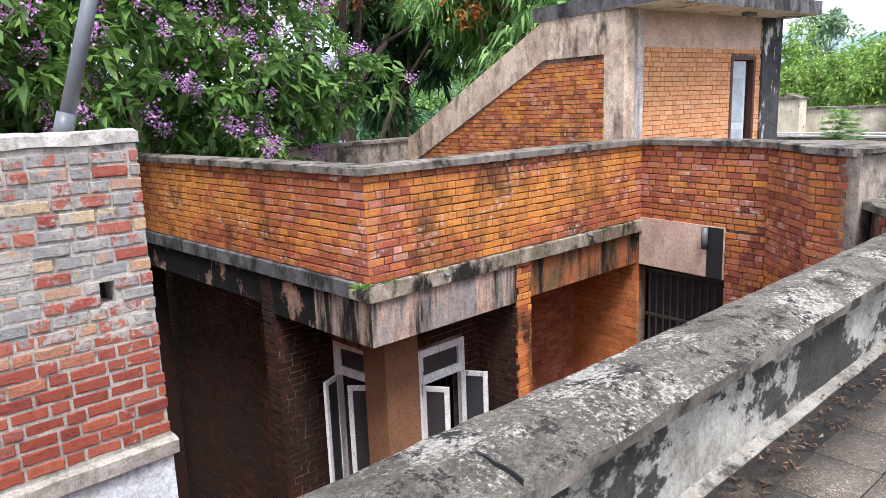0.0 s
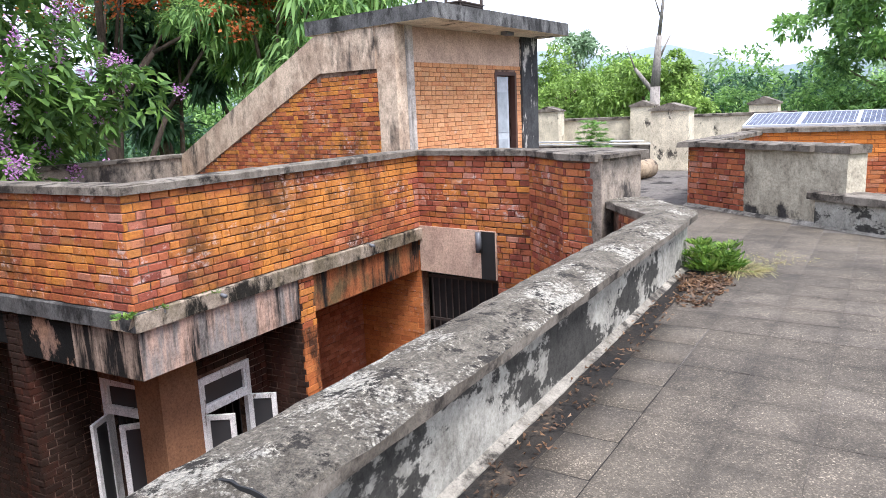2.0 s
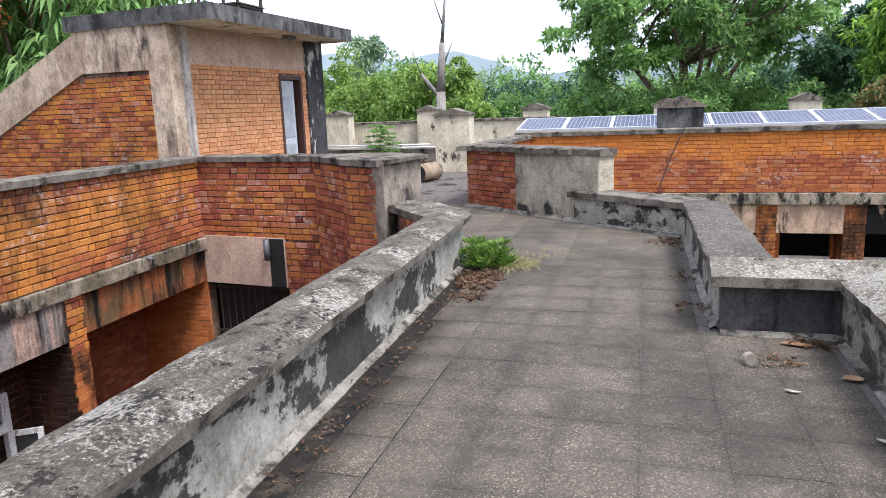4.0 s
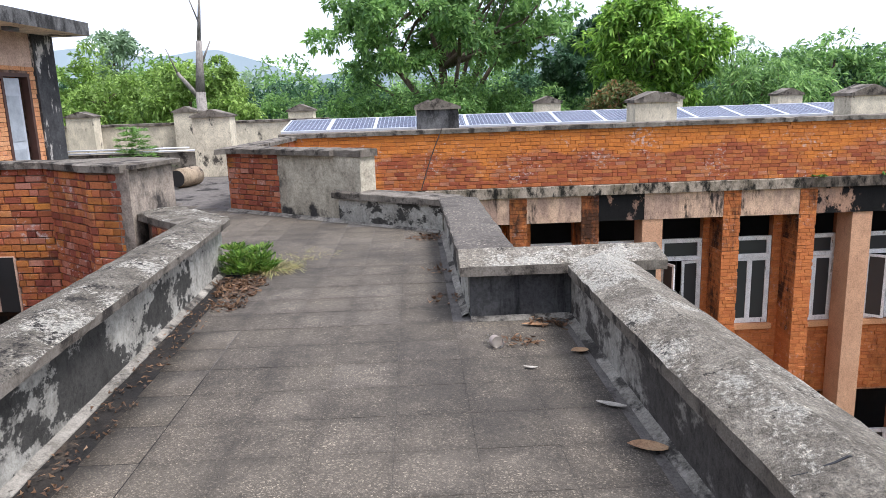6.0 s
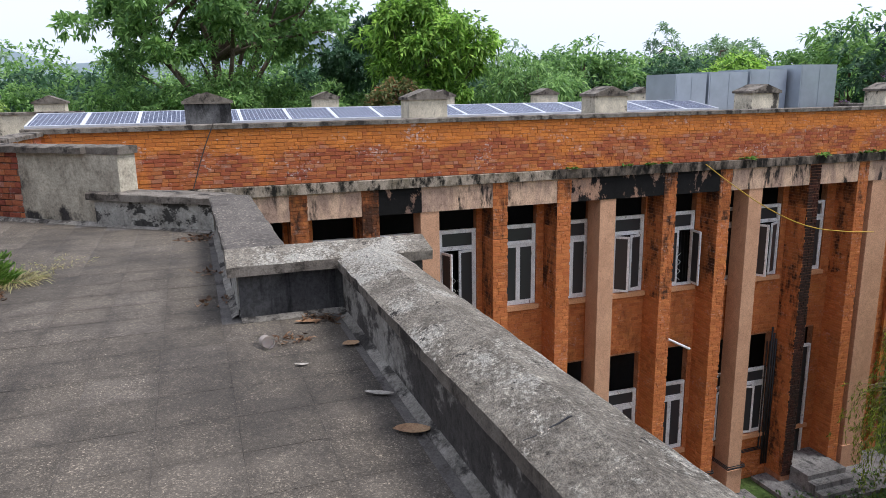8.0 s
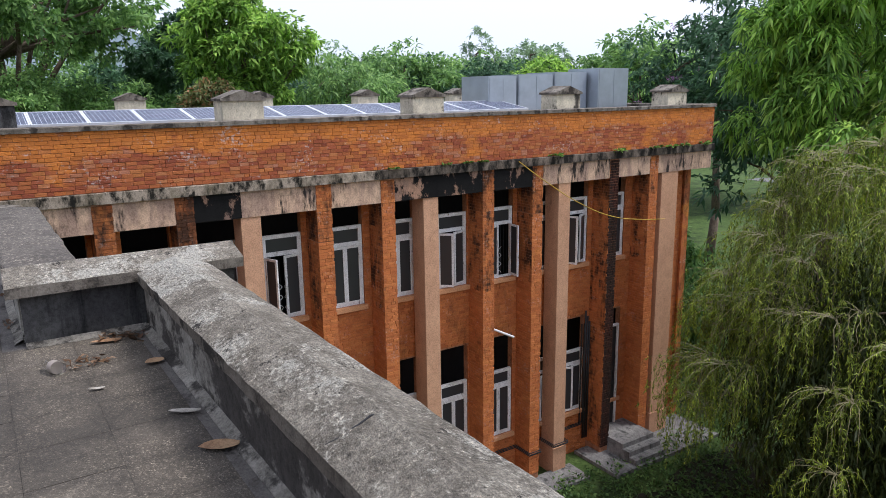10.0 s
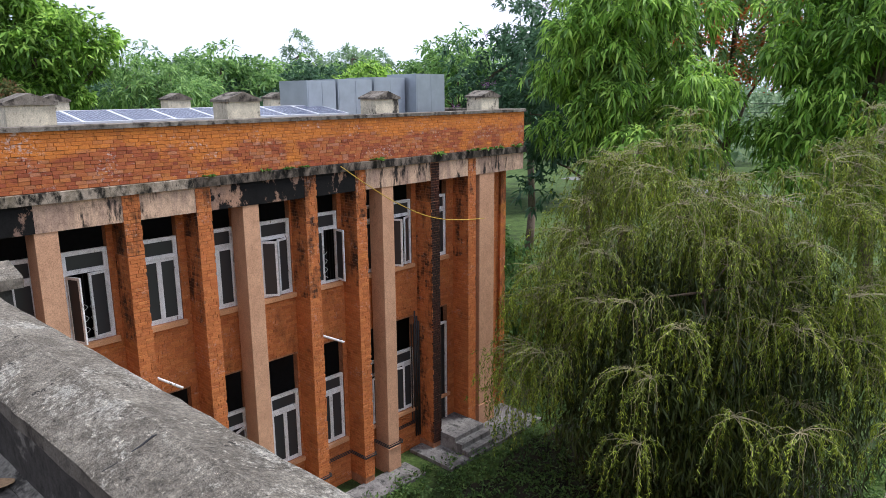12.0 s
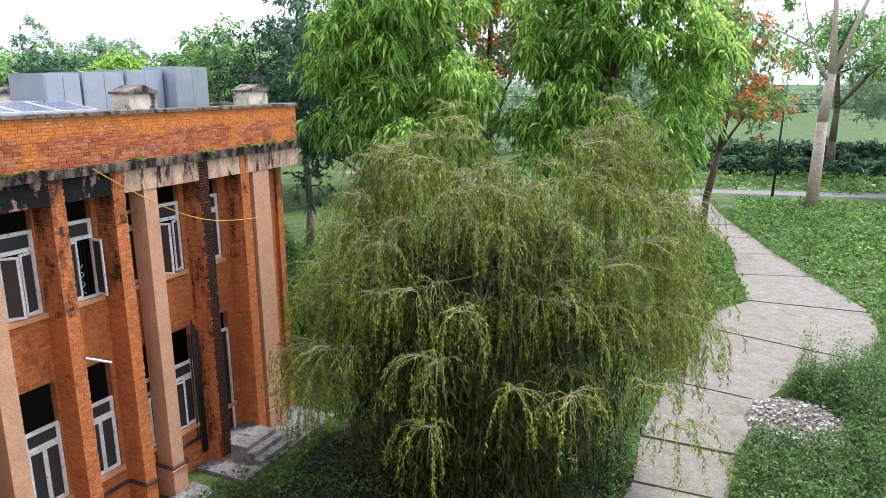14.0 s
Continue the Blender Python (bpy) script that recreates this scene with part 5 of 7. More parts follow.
def tree(at, top, bottom, radius, leaf, label, clumps=60, rosettes=40, k=6, length=0.4, width=0.12, droop=0.3, seed=0, trunk=0.25, bark=None, name="tree", blossom=None, clump_r=0.3, hollow=0.45, flat=0.75, group="trees", low=-0.75, limbs=9, trunk_at=None):
    rng = np.random.default_rng(seed)
    rosettes, length, width = int(rosettes * (0.55 if math.hypot(*at) > 50 else 0.72)), length * 1.12, width * 1.15
    t = thing(name, (0, 0, 0), label, "tree", group)
    mid = (at[0], at[1], (top + bottom) / 2)
    v, f, c, p, out = crown_of(mid, (radius, radius, (top - bottom) / 2), clumps, rosettes, k, length, width, droop, rng, clump_r, hollow, flat, low)
    mesh_from("crown", v, f, leaf, t)
    bm = bmesh.new()
    foot = trunk_at or at
    trunk_mesh(bm, (foot[0], foot[1], GROUND - 0.1), (at[0], at[1], mid[2] + 0.2 * (top - bottom)), trunk, c[rng.permutation(len(c))[:limbs]], rng, trunk * 0.8)
    part("trunk", bm, bark or M_BARK, t, smooth=True)
    if blossom:
        mt, share, size, text = blossom
        who = rng.permutation(len(p))[: int(len(p) * share)]
        q = p[who] + out[who] * length * 1.25
        n = 52
        base = np.repeat(q, n, 0) + rng.normal(0, size, (len(q) * n, 3)) * np.array([1, 1, 1.2])
        v, f = leaf_quads(base, rng.normal(0, 1, base.shape), size * 0.76, size * 0.76, 0.0, rng)
        mesh_from("blossom", v, f, mt, t, "stuff")["label"] = text
    return t


L_MYRTLE = leaf_mat("broad mid-green leaves", (0.048, 0.104, 0.029), (0.116, 0.231, 0.049), (0.204, 0.341, 0.078), 0.9)
L_BRIGHT = leaf_mat("bright green drooping leaves", (0.06, 0.13, 0.025), (0.29, 0.52, 0.09), (0.56, 0.78, 0.17), 0.6, 0.45)
L_MID = leaf_mat("mid green leaves", (0.09, 0.19, 0.065), (0.235, 0.41, 0.125), (0.38, 0.57, 0.19), 0.25, 0.45)
L_DARK = leaf_mat("dark green leaves", (0.038, 0.085, 0.048), (0.076, 0.160, 0.083), (0.113, 0.220, 0.109), 0.25)
# distance haze is put into this pale leaf colour
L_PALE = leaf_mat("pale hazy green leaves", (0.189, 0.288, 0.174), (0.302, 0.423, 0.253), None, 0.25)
L_YELLOW = leaf_mat("fresh yellow-green leaves", (0.13, 0.22, 0.055), (0.29, 0.44, 0.10), (0.42, 0.58, 0.17), 0.6)
L_WEEP = leaf_mat("fine fresh green hanging leaves", (0.052, 0.080, 0.010), (0.20, 0.272, 0.024), (0.40, 0.48, 0.055), 0.6, 0.3)
# near-black greens hold the shade inside the weeping crown
L_INNER = leaf_mat("inner strands darkened for crown shade", (0.020, 0.031, 0.007), (0.052, 0.074, 0.014), None, 0.5, 0.15)
L_FROND = leaf_mat("light green feathery leaves", (0.10, 0.20, 0.05), (0.20, 0.36, 0.09), (0.30, 0.48, 0.14), 1.0)
L_WEED = leaf_mat("weed leaves", (0.05, 0.115, 0.024), (0.135, 0.255, 0.052), (0.26, 0.40, 0.09), 0.4)
L_RUST = leaf_mat("olive leaves with rusty young tips", (0.09, 0.13, 0.05), (0.19, 0.21, 0.08), (0.36, 0.16, 0.09), 0.4)
F_PURPLE = leaf_mat("mauve blossom", (0.42, 0.17, 0.46), (0.58, 0.30, 0.60), (0.74, 0.50, 0.74), 3.0)
F_RED = leaf_mat("orange-red blossom", (0.48, 0.09, 0.03), (0.66, 0.18, 0.06), (0.74, 0.28, 0.10), 1.0)

tree((5.5, 15.4), 5.7, -1.5, 3.9, L_MYRTLE, "broad tree thick with mauve blossom", 95, 60, 7, 0.27, 0.10, 0.35, 1, 0.2, name="flowering_tree", blossom=(F_PURPLE, 0.13, 0.072, "mauve blossom clusters"), clump_r=0.24, hollow=0.62, low=-0.9, trunk_at=(5.4, 16.8))
tree((1.8, 13.7), 6.1, 0.6, 3.3, L_MYRTLE, "broad tree thick with mauve blossom", 55, 55, 7, 0.27, 0.10, 0.35, 2, 0.18, name="flowering_tree", blossom=(F_PURPLE, 0.13, 0.072, "mauve blossom clusters"), clump_r=0.26, hollow=0.6, low=-0.9, trunk_at=(1.5, 14.6))
tree((14.3, 21.7), 7.6, 2.9, 4.4, L_MID, "spreading flame tree with red blossom and dark bare limbs", 46, 44, 6, 0.24, 0.07, 0.25, 3, 0.30, name="flame_tree", blossom=(F_RED, 0.10, 0.17, "orange-red blossom clusters"), clump_r=0.26, hollow=0.7, low=-0.3, limbs=12, bark=M_DARKBARK)
tree((18.5, 16.6), 11.4, 1.1, 2.9, L_MID, "tall green tree with long drooping leaves", 70, 46, 8, 0.46, 0.10, 0.75, 4, 0.3, clump_r=0.3, hollow=0.5, low=-0.95)
tree((21.8, 23.3), 10.4, 1.4, 4.2, L_MID, "dense green tree behind the stair roof", 60, 44, 7, 0.42, 0.12, 0.6, 5, 0.3, clump_r=0.3)
tree((6.6, 27.4), 11.1, 0.1, 5.0, L_DARK, "dark dense tree behind the blossom", 60, 44, 6, 0.5, 0.16, 0.4, 6, 0.3)
tree((18.3, 24.2), 8.9, -1.1, 1.7, L_DARK, "dark slender dense tree behind", 40, 40, 6, 0.5, 0.16, 0.4, 7, 0.3)
tree((-1.6, 24.2), 10.2, -1.8, 5.5, L_DARK, "dark dense tree behind the blossom", 50, 40, 6, 0.5, 0.16, 0.4, 8, 0.3)
# beyond the far roof
tree((44.5, 18.6), 4.0, -2.0, 4.2, L_YELLOW, "fresh yellow-green bushy tree", 70, 64, 6, 0.27, 0.105, 0.3, 10, 0.25, clump_r=0.28)
tree((42.3, 12.8), 4.3, -2.0, 3.4, L_YELLOW, "fresh yellow-green bushy tree", 70, 64, 6, 0.27, 0.105, 0.3, 11, 0.25, clump_r=0.28)
tree((47.0, 15.7), 3.7, -2.6, 3.6, L_MID, "green bushy tree beyond the roof", 55, 54, 6, 0.30, 0.11, 0.3, 12, 0.25)
tree((43.6, 24.2), 3.9, -2.0, 4.4, L_YELLOW, "fresh yellow-green bushy tree", 70, 64, 6, 0.27, 0.105, 0.3, 13, 0.25)
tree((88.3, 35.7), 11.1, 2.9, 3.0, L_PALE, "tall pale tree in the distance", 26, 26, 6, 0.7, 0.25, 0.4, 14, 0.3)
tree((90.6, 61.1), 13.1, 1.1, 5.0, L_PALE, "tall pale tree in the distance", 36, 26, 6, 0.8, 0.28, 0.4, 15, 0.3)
tree((52.3, -2.2), 11.8, 2.2, 8.4, L_MID, "large spreading tree with open limbs", 165, 64, 6, 0.42, 0.17, 0.2, 16, 0.5, clump_r=0.15, hollow=0.55, flat=0.6, low=-0.7, limbs=26)
tree((58.6, -14.6), 7.0, -0.9, 4.6, L_DARK, "dark rounded tree behind the roofs", 60, 72, 6, 0.5, 0.17, 0.3, 17, 0.3, clump_r=0.28)
tree((46.9, -15.4), 8.8, -0.8, 3.7, L_BRIGHT, "tall bright green tree in dense clumps", 80, 60, 6, 0.42, 0.15, 0.45, 18, 0.35, clump_r=0.23)
tree((43.4, -12.4), 2.2, -1.7, 2.2, L_RUST, "small tree with rusty young leaves", 30, 26, 6, 0.35, 0.12, 0.3, 19, 0.15)
tree((45.0, -21.8), 3.7, -0.9, 3.6, L_MID, "green feathery tree behind the roof", 50, 34, 6, 0.45, 0.10, 0.5, 20, 0.25)
tree((61.3, -35.5), 5.0, -1.0, 5.6, L_MID, "green tree rising above the roof", 60, 34, 6, 0.55, 0.2, 0.35, 21, 0.3)
tree((58.0, -43.1), 3.8, -1.0, 4.2, L_DARK, "dark green tree behind the roof", 50, 30, 6, 0.55, 0.2, 0.35, 22, 0.3)
tree((77.5, -56.2), 8.6, 1.7, 2.8, L_PALE, "thin pale tree in the distance", 20, 22, 6, 0.6, 0.2, 0.4, 23, 0.2)
tree((73.5, -61.3), 7.5, 2.2, 5.4, L_PALE, "flat-topped pale tree in the distance", 36, 26, 6, 0.6, 0.2, 0.3, 24, 0.25)
tree((44.2, -39.3), 3.8, -1.8, 4.0, L_BRIGHT, "green tree behind the roof units", 60, 36, 6, 0.5, 0.18, 0.4, 25, 0.3)
tree((40.3, -45.2), 5.5, -1.7, 4.6, L_MID, "green tree behind the roof units", 60, 36, 6, 0.5, 0.18, 0.4, 26, 0.3)
tree((30.8, -42.3), 7.8, -3.6, 4.6, L_DARK, "dark tree with a few mauve flowers", 70, 36, 6, 0.45, 0.16, 0.4, 27, 0.3, blossom=(F_PURPLE, 0.03, 0.12, "sparse mauve blossom"))
tree((16.5, -30.7), 8.0, -4.1, 4.0, L_BRIGHT, "tall tree with long drooping bright leaves", 95, 46, 9, 0.44, 0.105, 0.7, 28, 0.35, clump_r=0.27, low=-0.95)
tree((7.6, -35.5), 8.2, -4.6, 4.9, L_BRIGHT, "tall tree with long drooping green leaves", 120, 48, 9, 0.44, 0.105, 0.7, 29, 0.35, clump_r=0.24, low=-0.95)
tree((22.3, -37.0), 6.5, -5.5, 5.2, L_DARK, "dark tree beside the building", 60, 34, 6, 0.5, 0.18, 0.5, 30, 0.3, low=-0.95)
tree((17.2, -43.5), 9.4, 0.8, 4.6, L_MID, "flame tree with red blossom", 55, 34, 6, 0.45, 0.14, 0.3, 31, 0.3, name="flame_tree", blossom=(F_RED, 0.22, 0.2, "orange-red blossom clusters"))
tree((3.9, -57.5), 6.9, -3.6, 3.6, L_MID, "flame tree with red blossom by the road", 60, 34, 6, 0.45, 0.14, 0.3, 32, 0.3, trunk_at=(5.5, -60), name="flame_tree", blossom=(F_RED, 0.11, 0.2, "orange-red blossom clusters"))
tree((-5.9, -110.2), 10.0, 0.0, 8.0, L_MID, "open spreading tree beyond the road", 50, 30, 6, 0.8, 0.25, 0.3, 33, 0.5)
tree((-16.0, -96.3), 8.3, -0.7, 6.0, L_MID, "open spreading tree beyond the road", 44, 30, 6, 0.7, 0.22, 0.3, 34, 0.45)
tree((-14.8, -125.3), 6.8, -5.2, 8.0, L_PALE, "hazy tree beyond the road", 50, 30, 6, 0.8, 0.25, 0.3, 35, 0.45)

# pale-barked tree by the road, with a high open crown
rng = np.random.default_rng(40)
pt = thing("pale_tree", (0, 0, 0), "tall pale-barked tree with a high thin crown", "tree", "trees")
bm = bmesh.new()
rod(bm, (-2.94, -79.64, GROUND - 0.1), (-3.12, -79.64, -2.23), 0.62, 0.48, 12)
rod(bm, (-3.12, -79.64, -2.23), (-3.48, -79.64, 2.30), 0.48, 0.42, 12)
for a, b, r0, r1 in (((-3.48, -79.64, 2.30), (-3.12, -79.64, 10.90), 0.36, 0.2), ((-3.48, -79.64, 2.12), (-6.47, -80.09, 10.90), 0.30, 0.15), ((-3.30, -79.64, 1.39), (-1.58, -78.73, 4.74), 0.18, 0.12), ((-1.58, -78.73, 4.74), (2.31, -78.28, 6.82), 0.12, 0.06), ((-1.58, -78.73, 4.74), (-0.41, -78.73, 9.54), 0.1, 0.05), ((-3.76, -79.64, 3.02), (-8.55, -80.09, 7.28), 0.16, 0.07)):
    rod(bm, a, b, r0, r1, 10)
part("trunk", bm, M_PALEBARK, pt, smooth=True)
v, f, c, p, o = crown_of((-2.7, -79.6, 10.9), (8.2, 5.5, 4.1), 26, 24, 6, 0.6, 0.2, 0.3, rng, 0.16, 0.6, 0.6, -0.6)
mesh_from("crown", v, f, L_MID, pt)

# dead tree
M_DEADWOOD = stained_mat("grey dead wood", (0.24, 0.215, 0.19), (0.30, 0.27, 0.24), (0.10, 0.09, 0.08), (0.5, 0.7), (4, 4, 0.6), 3)
dt = thing("dead_tree", (0, 0, 0), "bare dead tree with broken limbs", "tree")
bm = bmesh.new()
rod(bm, (38.8, 11.0, GROUND), (38.9, 11.1, 2.55), 0.32, 0.27, 10)
for a, b, r0, r1 in (((38.9, 11.1, 2.55), (39.0, 10.95, 5.15), 0.26, 0.15), ((39.0, 10.95, 5.15), (38.9, 10.6, 8.15), 0.11, 0.045), ((38.9, 11.1, 2.15), (38.6, 12.1, 3.55), 0.15, 0.09), ((38.6, 12.1, 3.55), (38.4, 12.5, 4.75), 0.050, 0.022), ((39.0, 10.95, 3.95), (39.1, 10.4, 5.15), 0.072, 0.029), ((39.0, 10.9, 6.15), (38.9, 11.4, 7.75), 0.043, 0.022)):
    rod(bm, a, b, r0, r1, 8)
part("trunk", bm, M_DEADWOOD, dt, smooth=True)

# woods that close the view
def woods(name, spots, leaf, seed, label, length=0.74, width=0.28, rosettes=28):
    rng = np.random.default_rng(seed)
    vs, fs, n = [], [], 0
    for x, y, top, r in spots:
        v, f, c, p, o = crown_of((x, y, top - r * 0.9), (r, r, r * 0.95), 26, rosettes, 4, length, width, 0.35, rng, 0.32, 0.5, 0.8, -0.6)
        vs.append(v)
        fs.append(f + n)
        n += len(v)
    return tagged(mesh_from(name, np.concatenate(vs), np.concatenate(fs), leaf), label, "woods", kind="stuff")


def ring(a0, a1, dist, step, top, r, seed, spread=8):
    g = random.Random(seed)
    out, a = [], a0
    while a < a1:
        d = dist + g.uniform(-spread, spread)
        out.append((d * math.cos(radians(a)), d * math.sin(radians(a)), top + g.uniform(-1.6, 1.6), r * g.uniform(0.75, 1.3)))
        a += step * g.uniform(0.7, 1.3)
    return out


woods("woods", ring(-62, 75, 88, 3.4, 4.4, 5.6, 1), L_MID, 51, "green wood behind the buildings")
woods("woods_dark", ring(-60, 75, 74, 5.5, 3.0, 5.0, 2), L_DARK, 52, "darker trees within the wood")
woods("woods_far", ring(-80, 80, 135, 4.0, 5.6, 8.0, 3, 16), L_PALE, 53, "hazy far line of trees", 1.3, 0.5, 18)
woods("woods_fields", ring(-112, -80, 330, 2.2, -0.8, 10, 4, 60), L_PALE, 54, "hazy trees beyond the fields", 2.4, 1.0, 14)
woods("woods_near", ring(75, 165, 46, 9, 6, 6, 5, 6), L_DARK, 55, "dark trees behind the wing", rosettes=20)
woods("bushes", [(r.uniform(24, 40), r.uniform(-33, -12), GROUND + r.uniform(2.0, 4.5), r.uniform(1.6, 2.6)) for r in [random.Random(9)] for _ in range(16)] + [(20.5, -25.2, -6.2, 2.4), (18.4, -24.4, -7.2, 1.8), (23, -27, -5, 3)], L_MID, 56, "bushes beside the building end", 0.5, 0.17, 22)
woods("bushes_mid", [(48, 3.5, 2.2, 3.0), (50, -0.5, 3.6, 3.6), (49, -4.5, 3.4, 3.4), (48, -8.5, 2.4, 2.8), (51, 7, 1.9, 2.8), (53, 10, 1.8, 2.8), (46, -2.5, 1.8, 2.2), (47, 1.2, 1.5, 2.2)], L_MID, 58, "bushy trees below the large tree", 0.38, 0.14, 46)
woods("hedge", [(12 - i * 1.5 + (i % 3) * 0.4, -106 - (i % 4) * 1.3, GROUND + 1.1 + 0.5 * (i % 3), 1.3 + 0.3 * (i % 2)) for i in range(24)] + [(14 - i * 2.4, -128 - i % 3, GROUND + 2.4, 2.2) for i in range(14)], L_DARK, 57, "dark hedge beyond the road", 0.9, 0.36, 9)

# far hills, distance haze put into their flat pale blue
bm = bmesh.new()
g = random.Random(3)
pts = []
for i in range(80):
    a = radians(-20 + i * 1.6)
    h = 95 + 55 * math.sin(i * 0.31) + 25 * math.sin(i * 0.9 + 1) + g.uniform(-6, 6)
    pts.append((3200 * math.cos(a), 3200 * math.sin(a), h + 95))
lo = [bm.verts.new((x, y, GROUND)) for x, y, h in pts]
hi = [bm.verts.new((x, y, h)) for x, y, h in pts]
bk = [bm.verts.new((x * 1.2, y * 1.2, GROUND)) for x, y, h in pts]
for i in range(79):
    bm.faces.new((lo[i], lo[i + 1], hi[i + 1], hi[i]))
    bm.faces.new((hi[i], hi[i + 1], bk[i + 1], bk[i]))
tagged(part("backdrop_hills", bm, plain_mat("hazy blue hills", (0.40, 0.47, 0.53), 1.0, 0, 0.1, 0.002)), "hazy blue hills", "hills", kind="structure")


# ---- weeping tree over the path ----
def weeping(seed=60):
    rng = np.random.default_rng(seed)
    t = thing("weeping_tree", (0, 0, 0), "weeping tree with fine hanging olive-green strands", "tree", "trees")
    foot = np.array([8.05, -20.5, GROUND - 0.1])
    heads = []
    mid = np.array([8.1, -20.2, -4.95])
    for c, r, n in (((9.7, -20.2, -4.95), (3.5, 3.8, 5.1), 150), ((5.3, -21.3, -4.75), (3.2, 3.6, 5.3), 140), ((7.8, -20.0, -6.7), (6.3, 5.2, 4.2), 100)):
        for d in sphere_dirs(n, rng, 0.45):
            if d[2] > -0.35 and c[2] + d[2] * r[2] > -6.9:
                heads.append(np.array(c) + d * np.array(r) * rng.uniform(0.6, 1.05) ** 0.5)
    heads += [np.array(h) for h in ((9.1, -20.6, 0.95), (8.5, -20.0, 0.55), (9.8, -20.8, 0.05), (4.8, -21.6, 1.15), (4.4, -21.2, 0.65), (5.4, -22, 0.25), (11.7, -17.4, -3.4), (12.3, -17.0, -6.6), (11.5, -16.6, -7.0), (2.6, -21.0, -3.9), (2.2, -21.4, -5.3))]
    heads = np.array(heads)
    bm = bmesh.new()
    for k in range(7):
        a = k * 0.9 + rng.uniform(-0.2, 0.2)
        e = foot + np.array([math.cos(a) * 2.4, math.sin(a) * 2.4, 7.0 + rng.uniform(-1, 1.5)])
        m = foot + np.array([math.cos(a) * 0.7, math.sin(a) * 0.7, 3.2])
        rod(bm, foot + np.array([math.cos(a) * 0.18, math.sin(a) * 0.18, 0]), m, 0.20, 0.14, 7)
        rod(bm, m, e, 0.14, 0.07, 7)
        for h in heads[np.argsort(np.linalg.norm(heads - e, axis=1))[:5]]:
            rod(bm, e, h, 0.05, 0.016, 5)
    part("trunk", bm, M_BARK, t, smooth=True)
    nT, nS = 18, 9
    hd = np.repeat(heads, nT, 0)
    az = rng.uniform(0, 2 * np.pi, len(hd))
    outw = hd[:, :2] - mid[:2]
    dirs = np.stack([np.cos(az), np.sin(az)], 1) + 0.5 * outw / np.maximum(np.linalg.norm(outw, axis=1, keepdims=True), 0.5)
    reach = rng.uniform(0.35, 1.15, (len(hd), 1))
    rise = rng.uniform(0.0, 0.5, (len(hd), 1))
    fall = rng.uniform(0.5, 2.0, (len(hd), 1))
    u = np.linspace(0, 1, nS)[None, :]
    pos = np.zeros((len(hd), nS, 3))
    go = 1 - (1 - u) ** 2.2
    for ax in range(2):
        pos[..., ax] = hd[:, ax : ax + 1] + dirs[:, ax : ax + 1] * reach * go + rng.normal(0, 0.025, (len(hd), nS))
    pos[..., 2] = hd[:, 2:3] + rise * np.sin(np.minimum(u * 3.4, np.pi)) * 0.9 - fall * np.maximum(u - 0.12, 0) ** 1.35
    pos[..., 2] = np.maximum(pos[..., 2], GROUND + 0.25)
    # twigs
    w = 0.007
    vs, fs = [], []
    n = len(hd)
    side = np.stack([-dirs[:, 1], dirs[:, 0], np.zeros(n)], 1)
    side = unit(side)[:, None, :]
    wid = (w * (1.2 - u))[..., None]
    a, b, c = pos + side * wid, pos - side * wid, pos + np.array([0, 0, 1.4]) * wid
    V = np.stack([a, b, c], 2).reshape(-1, 3)
    idx = np.arange(n * nS).reshape(n, nS) * 3
    F = []
    for i, j in ((0, 2), (2, 1)):
        F.append(np.stack([idx[:, :-1] + i, idx[:, 1:] + i, idx[:, 1:] + j, idx[:, :-1] + j], -1).reshape(-1, 4))
    tw = mesh_from("twig_work", V, np.concatenate(F), M_TWIG, t, "stuff")
    # leaves along the strands
    per = 12
    seg0, seg1 = pos[:, 1:-1], pos[:, 2:]
    keep = rng.random((n, nS - 2)) < np.linspace(0.55, 1.0, nS - 2)[None, :]
    bare = rng.random(n) < 0.2
    keep[bare] &= rng.random((bare.sum(), nS - 2)) < 0.2
    s0, s1 = seg0[keep], seg1[keep]
    fr = rng.random((len(s0), per, 1))
    base = (s0[:, None] * (1 - fr) + s1[:, None] * fr).reshape(-1, 3)
    way = np.repeat(unit(s1 - s0), per, 0) * 0.8 + rng.normal(0, 0.55, base.shape)
    v, f = leaf_quads(base, way, 0.112, 0.021, 0.25, rng)
    mesh_from("crown", v, f, L_WEEP, t)
    # inner foliage that closes the crown, the shade within put into its colour
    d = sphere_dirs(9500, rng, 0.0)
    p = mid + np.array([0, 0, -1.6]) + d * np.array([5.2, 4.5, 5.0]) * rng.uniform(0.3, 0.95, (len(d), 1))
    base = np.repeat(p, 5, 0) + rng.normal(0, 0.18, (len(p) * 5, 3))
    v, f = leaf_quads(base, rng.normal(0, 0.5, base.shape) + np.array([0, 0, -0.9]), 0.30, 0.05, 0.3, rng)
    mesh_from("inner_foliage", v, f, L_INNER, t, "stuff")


M_TWIG = plain_mat("pale grey-brown twigs", (0.21, 0.185, 0.095), 0.9)
weeping()
# dark patch on the ground: the tree's shade put into its colour
bm = bmesh.new()
rG = random.Random(8)
rim = [(8.6 + math.cos(k * math.pi / 14) * 6.0 * rG.uniform(0.86, 1.1), -19.6 + math.sin(k * math.pi / 14) * 6.4 * rG.uniform(0.86, 1.1)) for k in range(28)]
prism(bm, rim, GROUND - 0.05, GROUND + 0.012)
